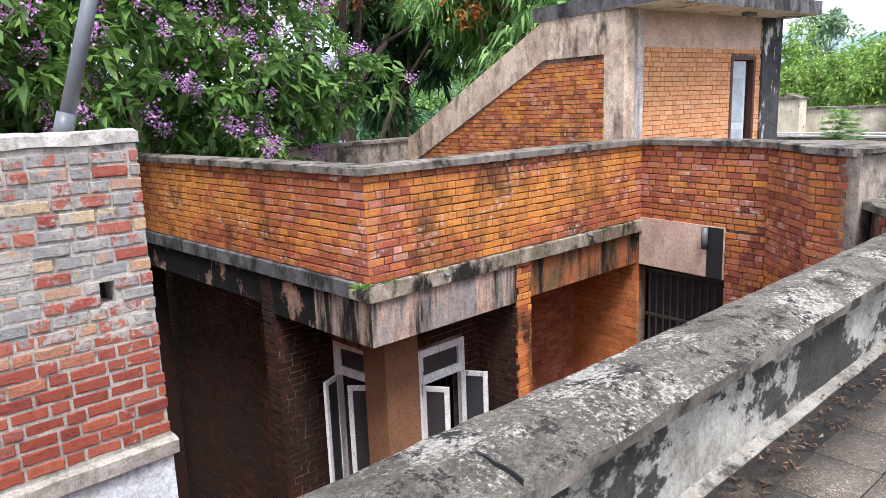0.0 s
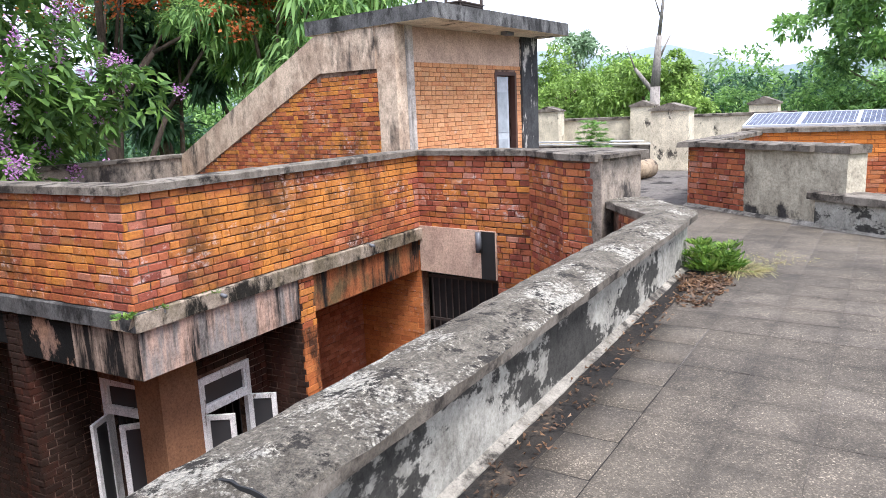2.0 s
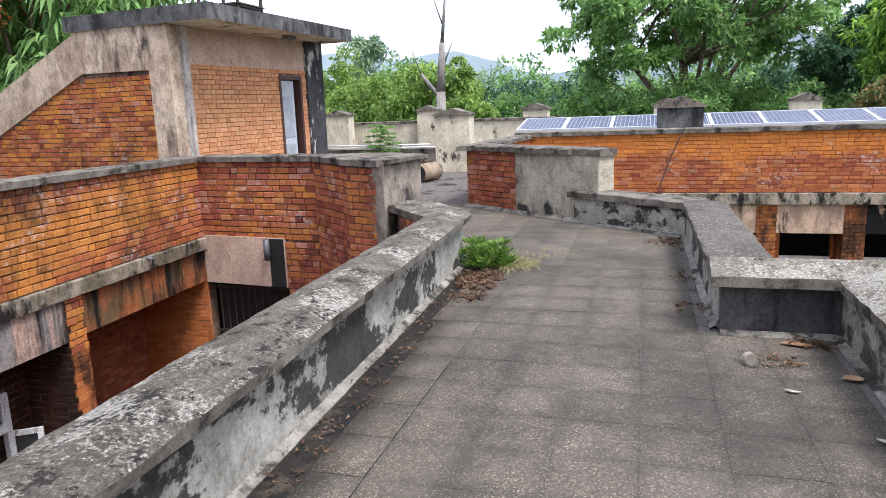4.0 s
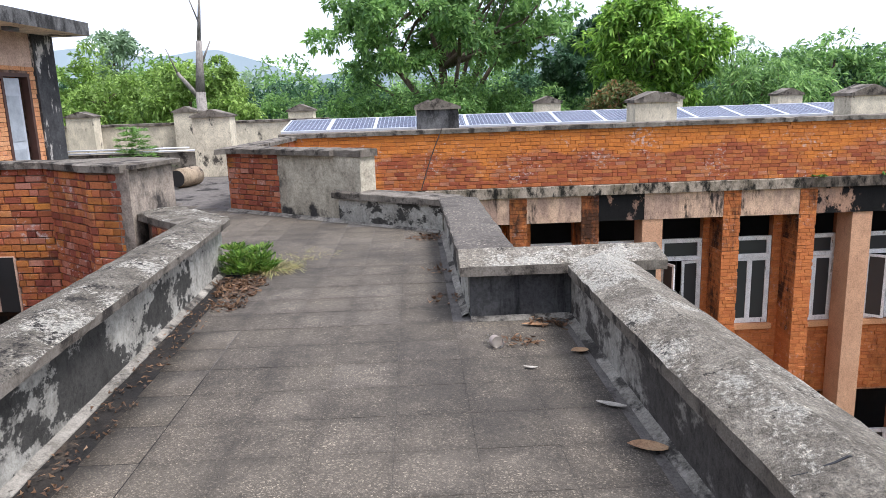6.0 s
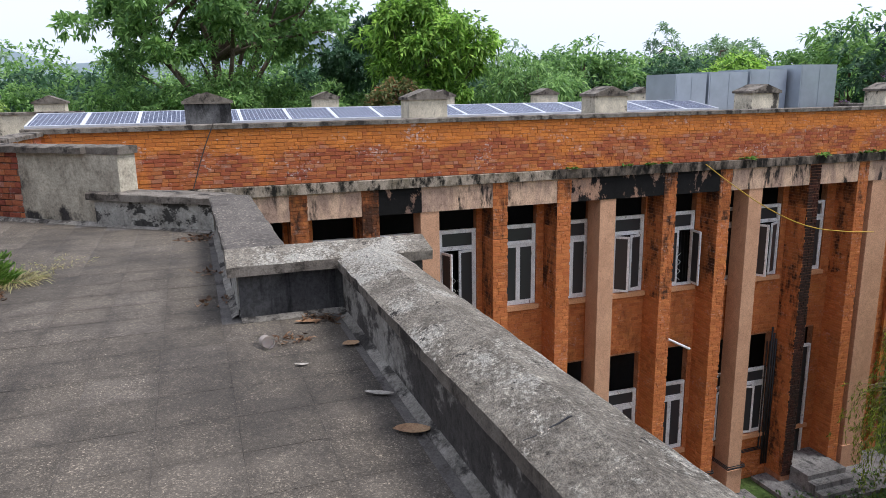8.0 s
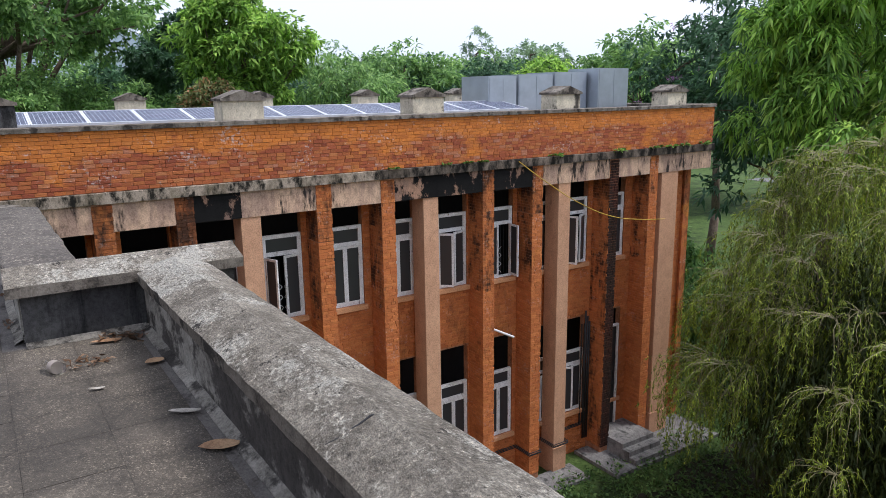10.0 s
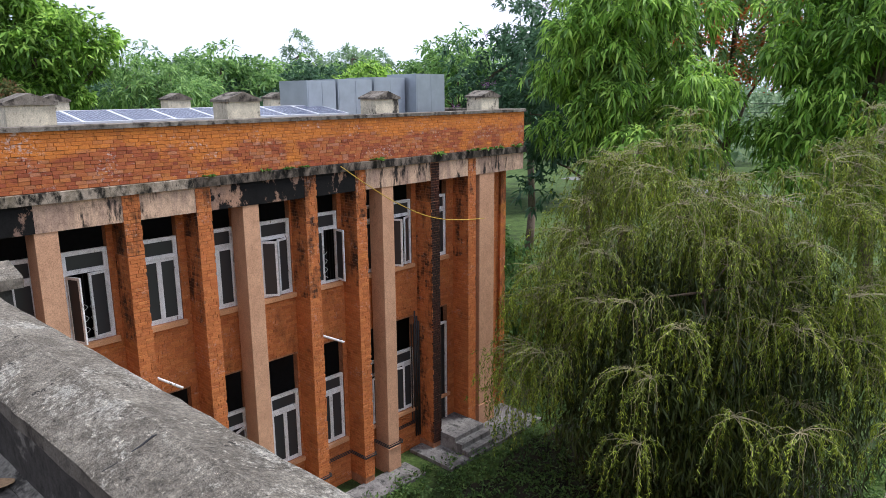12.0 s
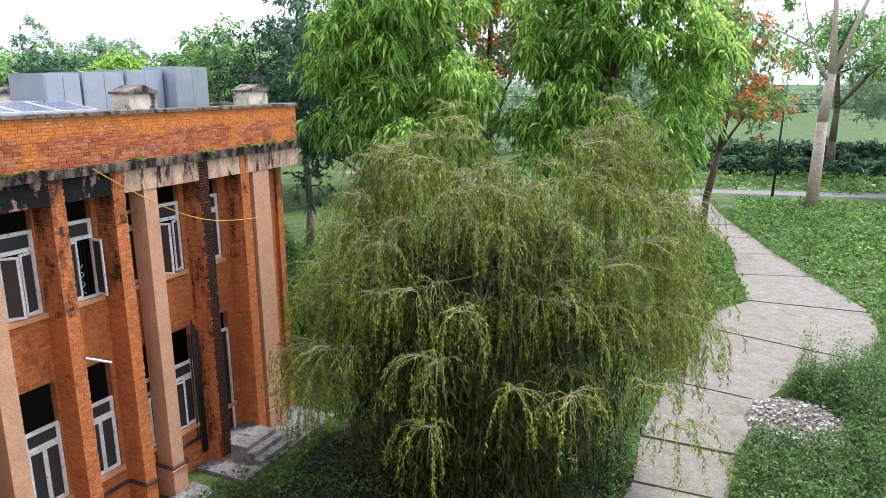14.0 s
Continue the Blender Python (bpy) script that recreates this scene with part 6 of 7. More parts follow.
tagged(part("ground_soil", bm, stained_mat("dark brown-green tree shade", (0.040, 0.034, 0.022), (0.028, 0.036, 0.015), (0.014, 0.012, 0.009), (0.48, 0.62), (1, 1, 1), 1.2, 30)), "dark ground patch for the shade under the weeping tree", "ground", kind="structure")

# ---- paving of the terrace, slab by slab ----
TILE = 0.405
floor_ob = bpy.data.objects["floor_terrace"]
slab_shapes = []
for k in range(4):
    r = random.Random(k)
    bm = bmesh.new()
    h = TILE / 2 - 0.0006
    top = [bm.verts.new((x * (h - 0.003) + r.uniform(-0.003, 0.003), y * (h - 0.003) + r.uniform(-0.003, 0.003), r.uniform(-0.0008, 0.0008))) for x, y in ((-1, -1), (1, -1), (1, 1), (-1, 1))]
    mid_ = [bm.verts.new((x * h, y * h, -0.002)) for x, y in ((-1, -1), (1, -1), (1, 1), (-1, 1))]
    low_ = [bm.verts.new((x * h, y * h, -0.03)) for x, y in ((-1, -1), (1, -1), (1, 1), (-1, 1))]
    bm.faces.new(top)
    for p, q in ((top, mid_), (mid_, low_)):
        for i in range(4):
            bm.faces.new((p[i], q[i], q[(i + 1) % 4], p[(i + 1) % 4]))
    bmesh.ops.recalc_face_normals(bm, faces=bm.faces[:])
    me = bpy.data.meshes.new("paving_slab")
    bm.to_mesh(me)
    bm.free()
    me.materials.append(M_TILE_P)
    slab_shapes.append(me)


def inside(x, y):
    """Whether a slab's middle lies on the open terrace."""
    left = 1.10 + 0.041 * x - 0.15 if x < 7.5 else 9.0
    if x > 7.5:
        left = 1.7 + (x - 7.6) * 0.75 if x < 9.66 else 6.0
    right = -1.66 + 0.018 * x if x < 5.5 else (-0.76 if x < 9.3 else -0.68 + (x - 9.34) * 1.27)
    return right + 0.0 < y < left


FLOORSLABS, PLACED = [], []
v_, f_ = [], []
rS = random.Random(77)
count = 0
x = -7.6
while x < 15.8:
    y = -1.72
    while y < 6.0:
        yy = y + 0.012 * x
        if inside(x, yy):
            PLACED.append((x, yy, 0, TILE / 2))
            z = rS.uniform(-0.001, 0.001)
            if 1.2 < x < 7.6 and count < 300:
                FLOORSLABS.append((x, yy, z, rS.randrange(4), rS.randrange(4)))
                count += 1
            else:
                b0 = len(v_)
                h = TILE / 2 - 0.0004
                for dx, dy, dz in ((-h + 0.006, -h + 0.006, 0), (h - 0.006, -h + 0.006, 0), (h - 0.006, h - 0.006, 0), (-h + 0.006, h - 0.006, 0), (-h, -h, -0.004), (h, -h, -0.004), (h, h, -0.004), (-h, h, -0.004)):
                    v_.append((x + dx, yy + dy, z + dz))
                f_.append((b0, b0 + 1, b0 + 2, b0 + 3))
                f_ += [(b0 + i, b0 + 4 + i, b0 + 4 + (i + 1) % 4, b0 + (i + 1) % 4) for i in range(4)]
        y += TILE
    # narrow cut slabs along the gutter
    edge = 1.10 + 0.041 * x
    last = max([q[1] + q[3] for q in PLACED if abs(q[0] - x) < 0.01], default=edge)
    if x < 7.1 and edge - last > 0.04:
        b0, h = len(v_), TILE / 2 - 0.0015
        for y0, y1, z, i in ((last + 0.006, edge, 0, 0.004), (last + 0.003, edge, -0.02, 0)):
            v_ += [(x - h + i, y0, z), (x + h - i, y0, z), (x + h - i, y1 + 0.012 * h, z), (x - h + i, y1 - 0.012 * h, z)]
        f_.append((b0, b0 + 1, b0 + 2, b0 + 3))
        f_ += [(b0 + i, b0 + 4 + i, b0 + 4 + (i + 1) % 4, b0 + (i + 1) % 4) for i in range(4)]
    x += TILE
rest = mesh_from("paving_rest", v_, f_, M_TILE, floor_ob, "stuff")

# ---- loose things on the terrace ----
def blades(name, spots, leaf, length, width, droop, seed, label, category, spread=0.7, n=40):
    rng = np.random.default_rng(seed)
    base, ways = [], []
    for x, y, z, r, hgt in spots:
        a = rng.uniform(0, 2 * np.pi, n)
        q = np.stack([x + np.cos(a) * r * rng.random(n) ** 0.7, y + np.sin(a) * r * rng.random(n) ** 0.7, np.full(n, z)], 1)
        w = np.stack([np.cos(a) * spread, np.sin(a) * spread, np.ones(n)], 1) + rng.normal(0, 0.3, (n, 3))
        base.append(q)
        ways.append(unit(w) * hgt)
    base, ways = np.concatenate(base), np.concatenate(ways)
    ln = np.linalg.norm(ways, axis=1, keepdims=True)
    v, f = leaf_quads(base, ways, ln * length, width, droop, rng)
    return tagged(mesh_from(name, v, f, leaf), label, category, kind="stuff")


G_TUFT = leaf_mat("grass blades", (0.06, 0.14, 0.022), (0.18, 0.31, 0.05), (0.30, 0.40, 0.10), 4.0)
G_DRY = leaf_mat("dry straw", (0.30, 0.26, 0.12), (0.42, 0.36, 0.18), (0.36, 0.40, 0.15), 2.0)
G_DEAD = leaf_mat("dead brown leaves", (0.07, 0.042, 0.028), (0.17, 0.095, 0.055), (0.34, 0.215, 0.13), 5.0)
blades("grass_tuft", [(7.42 + 0.13 * math.cos(k * 2.4) + 0.05, 1.36 + 0.15 * math.sin(k * 2.4), 0.02 + 0.021 * k, 0.13 - 0.004 * k, 0.10) for k in range(12)] + [(7.44, 1.38, 0.0, 0.12, 0.33), (7.50, 1.24, 0.0, 0.12, 0.24)], G_TUFT, 1.0, 0.022, 0.25, 1, "bright green leafy tuft growing from a joint", "grass", 0.8, 90)
blades("dry_grass", [(7.52, 1.12, 0.0, 0.16, 0.30), (7.68, 1.05, 0, 0.16, 0.14), (7.95, 1.05, 0.0, 0.30, 0.05), (8.3, 0.85, 0.0, 0.36, 0.04)], G_DRY, 1.0, 0.008, 0.6, 2, "straggly dry grass spreading from the tuft", "grass", 1.4, 200)


def litter(name, spots, seed, label, leaf=None, size=0.09, n=30):
    rng = np.random.default_rng(seed)
    vs = []
    for x, y, z, r, k in spots:
        a = rng.uniform(0, 6.28, k)
        d = r * np.sqrt(rng.random(k))
        c = np.stack([x + np.cos(a) * d, y + np.sin(a) * d, z + rng.uniform(0.004, 0.03, k)], 1)
        vs.append(c)
    c = np.concatenate(vs)
    w = rng.normal(0, 1, c.shape)
    w[:, 2] *= 0.25
    v, f = leaf_quads(c, w, size, size * 0.45, -0.15, rng)
    return tagged(mesh_from(name, v, f, leaf or G_DEAD), label, "leaf litter", kind="stuff")


litter("leaf_litter", [(7.0, 1.32, 0, 0.25, 260), (6.65, 1.28, 0, 0.20, 150), (6.25, 1.25, 0, 0.16, 80), (9.0, -0.45, 0, 0.22, 80), (5.4, -1.36, 0.0, 0.14, 40), (6.2, -0.62, 0.0, 0.16, 26), (7.2, -0.58, 0, 0.16, 20), (5.02, -1.08, 0.0, 0.13, 26)], 3, "drifts of dead brown leaves", size=0.062)
litter("leaf_litter_gutter", [(x_, 1.18 + x_ * 0.041, 0.0, 0.13, 22) for x_ in np.arange(1.5, 6.5, 0.3)], 4, "scattered dead leaves in the gutter", size=0.035)


def dead_leaf(x, y, turn, length, width, colour):
    bm = bmesh.new()
    n = 8
    rows = []
    for i in range(n + 1):
        u = i / n
        w = width * math.sin(math.pi * min(1, 0.06 + u * 0.94)) ** 0.7 * 0.5
        curl = 0.018 + 0.03 * (u - 0.5) ** 2
        rows.append([bm.verts.new((u * length, s * w, curl + 0.25 * abs(s) * w * (0.4 + u) + (0.0 if s else 0.0))) for s in (-1, 0, 1)])
    for a, b in zip(rows, rows[1:]):
        for k in range(2):
            bm.faces.new((a[k], b[k], b[k + 1], a[k + 1]))
    bm.transform(pose(x, y, -0.008, 0, 0, turn))
    t = part("dead_leaf", bm, colour)
    m = t.modifiers.new("thick", "SOLIDIFY")
    m.thickness = 0.002
    tagged(t, "large curled dry leaf lying on the paving", "leaf", "fallen leaves")


M_DRYLEAF = stained_mat("tan dry leaf", (0.42, 0.27, 0.15), (0.34, 0.20, 0.11), (0.2, 0.11, 0.06), (0.55, 0.7), (1, 1, 1), 12)
M_PALELEAF = stained_mat("pale grey dry leaf", (0.42, 0.38, 0.32), (0.36, 0.32, 0.26), (0.2, 0.17, 0.13), (0.55, 0.7), (1, 1, 1), 12)
for x, y, a, l, w, m in ((3.42, -1.56, 68, 0.19, 0.10, M_DRYLEAF), (3.90, -1.50, 60, 0.17, 0.05, M_PALELEAF), (4.80, -1.50, 100, 0.12, 0.09, M_DRYLEAF), (5.36, -1.34, 80, 0.20, 0.06, M_DRYLEAF), (4.52, -1.12, 70, 0.09, 0.03, M_PALELEAF)):
    dead_leaf(x, y, a, l, w, m)

# empty plastic bottle lying on its side
def clear_mat():
    m, t, b = mat("clear dusty plastic")
    b.inputs["Base Color"].default_value = (0.93, 0.94, 0.94, 1)
    b.inputs["Roughness"].default_value = 0.06
    b.inputs["Transmission Weight"].default_value = 1.0
    b.inputs["IOR"].default_value = 1.08
    return m


def lathe(bm, prof, sides=18):
    rings = [[bm.verts.new((r * math.cos(k * 2 * math.pi / sides), r * math.sin(k * 2 * math.pi / sides), z)) for k in range(sides)] for r, z in prof]
    for a, b in zip(rings, rings[1:]):
        for k in range(sides):
            bm.faces.new((a[k], a[(k + 1) % sides], b[(k + 1) % sides], b[k]))
    bm.faces.new(rings[0][::-1])
    bm.faces.new(rings[-1])


bot = thing("plastic_bottle", (4.90, -0.93, 0.042), "crushed clear plastic bottle lying on the paving", "bottle")
bm = bmesh.new()
lathe(bm, [(0.034, 0.0), (0.038, 0.01), (0.036, 0.04), (0.039, 0.05), (0.036, 0.065), (0.039, 0.08), (0.036, 0.10), (0.037, 0.13), (0.028, 0.155), (0.014, 0.175), (0.013, 0.19)])
bm.transform(pose(0, 0, 0, 0, 90, 25))
part("body", bm, clear_mat(), bot, smooth=True)
bm = bmesh.new()
lathe(bm, [(0.0385, 0.045), (0.040, 0.05), (0.040, 0.085), (0.0385, 0.09)])
bm.transform(pose(0, 0, 0, 0, 90, 25))
part("label_band", bm, plain_mat("faded label", (0.30, 0.25, 0.21), 0.6), bot, "faded paper label")

# concrete pipe and plant on the far roof
cp = thing("concrete_pipe", (16.2, 4.74, 0.21), "cream-coloured pipe length lying on the roof", "pipe")
bm = bmesh.new()
lathe(bm, [(0.21, -0.30), (0.21, 0.30), (0.185, 0.30), (0.185, -0.44)], 24)
bm.transform(pose(0, 0, 0, 0, 90, -14))
part("tube", bm, stained_mat("tan cement pipe", (0.36, 0.28, 0.19), (0.25, 0.19, 0.13), (0.07, 0.055, 0.045), (0.56, 0.62), (3.0, 3.0, 3.0), 1.6), cp, smooth=True)
# near-black plug paints the shade inside the closed tube
bm = bmesh.new()
lathe(bm, [(0.180, -0.4515), (0.178, 0.28)], 24)
bm.transform(pose(0, 0, 0, 0, 90, -14))
part("bore", bm, M_DARK, cp)
blades("roof_plant", [(20.1 + 0.2 * math.cos(k * 2.4), 7.40 + 0.52 * math.sin(k * 2.4) * (1 - k / 26), 0.05 + k * 0.06, 0.24 - 0.006 * k, 0.25) for k in range(20)] + [(20.1, 7.40, -0.005, 0.08, 1.2)], L_FROND, 1.0, 0.028, 0.5, 6, "feathery green plant growing on the far roof", "plant", 1.2, 90)

for z, y0, y1 in ((0.555, 9.5, 5.65), (0.635, 10.5, 6.0)):
    rp = thing("roof_pipe", (20.36, 0, z), "long pale plastic pipe laid along a roof kerb", "pipe", "roof pipes")
    bm = bmesh.new()
    rod(bm, (0, y0, 0), (0, y1, 0), 0.02, sides=10)
    part("tube", bm, M_ALU, rp, smooth=True)
# ---- cables and small fittings on the long facade ----
def cable(name, pts, r, material, label):
    cu = bpy.data.curves.new(name, "CURVE")
    cu.dimensions, cu.bevel_depth, cu.bevel_resolution = "3D", r, 2
    sp = cu.splines.new("BEZIER")
    sp.bezier_points.add(len(pts) - 1)
    for b, p in zip(sp.bezier_points, pts):
        b.co = p
        b.handle_left_type = b.handle_right_type = "AUTO"
    cu.materials.append(material)
    return tagged(new(name, cu), label, "cable")


for k in range(3):
    z, o = -9.63 + 0.045 * k, 0.02 * (k % 2)
    cb = cable("black_cable", [(16.66, -9.4, z), (16.64, -12.0, z), (16.64, -12.06, z), (15.94 - o, -12.07, z), (15.94 - o, -12.52, z), (16.64, -12.53, z), (16.64, -13.85, z), (15.94 - o, -13.86, z), (15.94 - o, -14.31, z), (16.62, -14.33, z), (16.62, -14.84, z), (15.92 - o, -14.85, z), (15.92 - o, -15.45, z), (16.62, -15.46, z), (16.66, -16.95, z)], 0.016, M_IRON, "black cable clipped along the wall foot")
    for q in cb.data.splines[0].bezier_points:
        q.handle_left_type = q.handle_right_type = "VECTOR"
for y in (-16.62, -16.74):
    cb = cable("conduit", [(16.64, y, -6.0), (16.64, y, -9.55)], 0.025, M_IRON, "dark conduit pipe up the wall")
cable("yellow_cable", [(15.9, -13.3, -0.34), (15.86, -14.3, -1.0), (15.86, -15.6, -1.73), (15.86, -17.0, -2.29), (15.88, -18.4, -2.55), (15.93, -19.6, -2.67)], 0.014, plain_mat("yellow cable sheath", (0.55, 0.36, 0.04), 0.5), "yellow cable sagging across the facade")
cable("thin_wire", [(15.9, -0.9, 1.09), (15.9, -0.66, 0.52), (15.9, -0.40, -0.24)], 0.012, M_GATE, "thin wire hanging down the brick parapet")
for y, z, dy, dz in ((-12.48, -5.2, -0.85, -0.55), (-7.55, -4.99, -0.7, -0.6)):
    wp = thing("waste_pipe", (16.72, y, z), "white plastic waste pipe sticking out of the wall", "pipe", "waste pipes")
    bm = bmesh.new()
    rod(bm, (0.05, 0, 0.0), (-0.62, dy, dz * 0.75), 0.035, sides=10)
    part("tube", bm, M_WHITE, wp, smooth=True)
for k in range(3):
    dp = thing("down_pipe", (16.62, -16.90 + k * 0.09 - 0.05, -10.15), "dark old down pipe on the wall", "pipe", "down pipes")
    bm = bmesh.new()
    rod(bm, (0, 0, 0), (0, 0, 4.2 + k * 0.2), 0.03, sides=8)
    part("tube", bm, M_IRON, dp, smooth=True)
blades("ledge_weeds", [(15.96, y, -0.255, 0.12, h) for y, h in ((-11.6, 0.12), (-12.1, 0.10), (-14.7, 0.22), (-17.25, 0.30), (-18.9, 0.18), (-19.4, 0.22), (-19.8, 0.2), (-20.4, 0.22), (-21.4, 0.26), (-10.9, 0.12), (-9.3, 0.1))], L_WEED, 1.0, 0.07, 0.5, 8, "small weeds sprouting along the ledge", "weeds", 1.2, 46)
blades("ledge_moss", [(4.07, 5.83, -0.11, 0.07, 0.10), (4.45, 5.86, -0.11, 0.1, 0.04), (5.1, 5.90, -0.11, 0.15, 0.03)], L_WEED, 1.0, 0.03, 0.4, 9, "moss and a small weed on the ledge", "weeds", 1.0, 40)
# door in the last bay
dd_ = thing("door_ground", (16.74, -17.62, -10.2), "tall narrow white-framed door left open", "door", kind="structure")
bm = bmesh.new()
rect_frame(bm, 0, 0.75, 0, 3.9, 0.07, 0.1)
bm.transform(pose(-0.06, 0, 0, 0, 0, -90))
part("door_frame", bm, M_WHITE, dd_)
# near-black panel in the frame, painted for the unlit doorway
bm = bmesh.new()
box(bm, (0.08, 0.0, 0.05), (0.67, 0.03, 3.82))
bm.transform(pose(-0.06, 0, 0, 0, 0, -90))
part("door_leaf", bm, M_DARK, dd_)

# ---- garden ----
def scatter(n, x0, x1, y0, y1, seed, clear=1.2):
    r = random.Random(seed)
    out = []
    while len(out) < n:
        x, y = r.uniform(x0, x1), r.uniform(y0, y1)
        near = min(((x - q[0]) ** 2 + (y - q[1]) ** 2) ** 0.5 - q[2] / 2 for q in PATHPTS)
        if near > clear * 0.25:
            out.append((x, y))
    return out


PATHPTS = [(a[0] + (b[0] - a[0]) * k / 6, a[1] + (b[1] - a[1]) * k / 6, a[2] + (b[2] - a[2]) * k / 6) for a, b in zip(LINE, LINE[1:]) for k in range(6)]


def weeds(name, spots, leaf, size, seed, label, k=7, height=0.4, width=0.3):
    rng = np.random.default_rng(seed)
    p = np.array([(x, y, GROUND) for x, y in spots])
    hh = height * rng.uniform(0.3, 1.2, (len(p), 1))
    base = np.repeat(p, k, 0)
    base[:, 2] += (np.repeat(hh, k, 0) * rng.uniform(0.1, 1.0, (len(base), 1)))[:, 0]
    base[:, :2] += rng.normal(0, size * 0.7, (len(base), 2))
    ways = rng.normal(0, 0.8, base.shape) + np.array([0, 0, 0.5])
    v, f = leaf_quads(base, ways, size, size * width, 0.3, rng)
    return tagged(mesh_from(name, v, f, leaf), label, "weeds", kind="stuff")


L_HERB = leaf_mat("dark herb leaves", (0.05, 0.10, 0.03), (0.10, 0.19, 0.05), (0.18, 0.29, 0.08), 0.5)
weeds("weeds_lawn", scatter(5200, -30, 4, -83, -33, 1), L_WEED, 0.42, 71, "low green weeds over the lawn", 7, 0.35, 0.5)
weeds("weeds_verge", [q for q in scatter(5200, -9, 1.0, -36, -15, 2) if (q[0] + 0.9) ** 2 + (q[1] + 28.1) ** 2 > 3.4], L_HERB, 0.17, 72, "tall green weeds beside the path", 12, 0.9, 0.42)
weeds("weeds_tall", [q for q in scatter(1500, -9, -2.6, -33, -17, 22) if (q[0] + 1.1) ** 2 + (q[1] + 28.1) ** 2 > 4.4 and not (-3.1 < q[0] and q[1] > -28.1)], L_HERB, 0.15, 78, "tall leafy weeds at the lawn corner", 26, 1.5, 0.42)
rE = random.Random(31)
weeds("weeds_path", [(q[0] + sgn * (q[2] / 2 + rE.uniform(-0.05, 0.7)), q[1] + rE.uniform(-0.6, 0.6)) for q in PATHPTS for sgn in (-1, 1) for _ in range(7) if not (sgn < 0 and -30.5 < q[1] < -25.5)], L_WEED, 0.16, 79, "grass and weeds along the path edges", 12, 0.45, 0.35)
weeds("weeds_edge", scatter(900, 2.5, 9, -70, -38, 3), L_WEED, 0.30, 73, "weeds along the path edge", 8, 0.7, 0.4)
weeds("weeds_shade", scatter(3600, 4, 15.4, -27, -12, 4), L_HERB, 0.16, 74, "low plants under the weeping tree", 7, 0.3, 0.45)
weeds("weeds_far", scatter(1800, -60, 20, -140, -90, 5), L_WEED, 0.9, 75, "rough grass beyond the road", 6, 0.6, 0.5)
weeds("shrub", [(x, y) for x, y in scatter(90, -1.85, -1.15, -31.4, -30.8, 6)] + [(x, y) for x, y in scatter(90, -3.0, -2.25, -31.7, -30.7, 8)], L_HERB, 0.13, 76, "feathery dark green shrub by the rubbish", 26, 2.5, 0.26)
weeds("shrub_path", [(x, y) for x, y in scatter(320, 2.9, 4.9, -51, -45, 7)], L_WEED, 0.4, 77, "green shrub at the path edge", 9, 2.0, 0.3)
# rubbish heap
bm = bmesh.new()
rr = random.Random(12)
ringv = []
for j, (r_, z_) in enumerate(((2.0, -0.02), (1.4, 0.16), (0.7, 0.30), (0.05, 0.36))):
    ringv.append([bm.verts.new((-1.1 + math.cos(k * math.pi / 8) * r_ * rr.uniform(0.85, 1.15), -28.1 + math.sin(k * math.pi / 8) * r_ * 1.15 * rr.uniform(0.85, 1.15), GROUND + z_)) for k in range(16)])
for a, b in zip(ringv, ringv[1:]):
    for k in range(16):
        bm.faces.new((a[k], a[(k + 1) % 16], b[(k + 1) % 16], b[k]))
heap = tagged(part("earth_mound", bm, plain_mat("grey earth and ash", (0.16, 0.13, 0.105), 0.95)), "low heap of earth and ash", "heap")
P_SCRAP = leaf_mat("scraps of paper and plastic", (0.08, 0.065, 0.05), (0.46, 0.43, 0.40), (0.88, 0.88, 0.88), 6.0)
rngs = np.random.default_rng(13)
a = rngs.uniform(0, 6.28, 800)
d = np.sqrt(rngs.random(800)) * 1.6
c = np.stack([-1.1 + np.cos(a) * d, -28.0 + np.sin(a) * d * 1.1, GROUND + 0.40 - d * 0.17 + rngs.uniform(0.0, 0.10, 800)], 1)
w = rngs.normal(0, 1, c.shape)
w[:, 2] *= 0.3
v, f = leaf_quads(c, w, 0.19, 0.12, 0.1, rngs)
tagged(mesh_from("rubbish", v, f, P_SCRAP), "scattered white paper and plastic rubbish", "rubbish", kind="stuff")
# cracks across the copings
def crack(x, y0, y1, z, seed):
    r = random.Random(seed)
    bm = bmesh.new()
    rows, n = [], 9
    for i in range(n + 1):
        u = i / n
        w = 0.0045 * math.sin(math.pi * (0.1 + 0.8 * u)) * r.uniform(0.6, 1.3)
        cx, cy = x + r.uniform(-0.012, 0.012), y0 + (y1 - y0) * u
        zz = z(u)
        rows.append([bm.verts.new((cx - w, cy, zz)), bm.verts.new((cx + w, cy, zz)), bm.verts.new((cx, cy, zz - 0.03))])
    for a, b in zip(rows, rows[1:]):
        for k in range(3):
            bm.faces.new((a[k], b[k], b[(k + 1) % 3], a[(k + 1) % 3]))
    tagged(part("trim_crack", bm, M_SOOT), "crack across the cement coping", "crack", kind="structure")


for k, x in enumerate((2.38,)):
    crack(x, -1.575, -1.97, lambda u: 0.460 + 0.070 * (1 - abs(2 * u - 1)), k)
crack(1.64, 1.32, 1.66, lambda u: 0.574 + 0.024 * (1 - abs(2 * u - 1)), 5)
# power pole and wires along the road
po_ = thing("power_pole", (0.7, -85.9, GROUND), "dark slender power pole beside the road", "pole")
bm = bmesh.new()
rod(bm, (0, 0, 0), (-0.45, 0, 12.1), 0.155, 0.09, 10)
sh_ = part("shaft", bm, M_IRON, po_, smooth=True)
bm = bmesh.new()
rod(bm, (0.13, 0.1, 7.75), (0.8, 0.1, 8.0), 0.11, 0.25, 10)
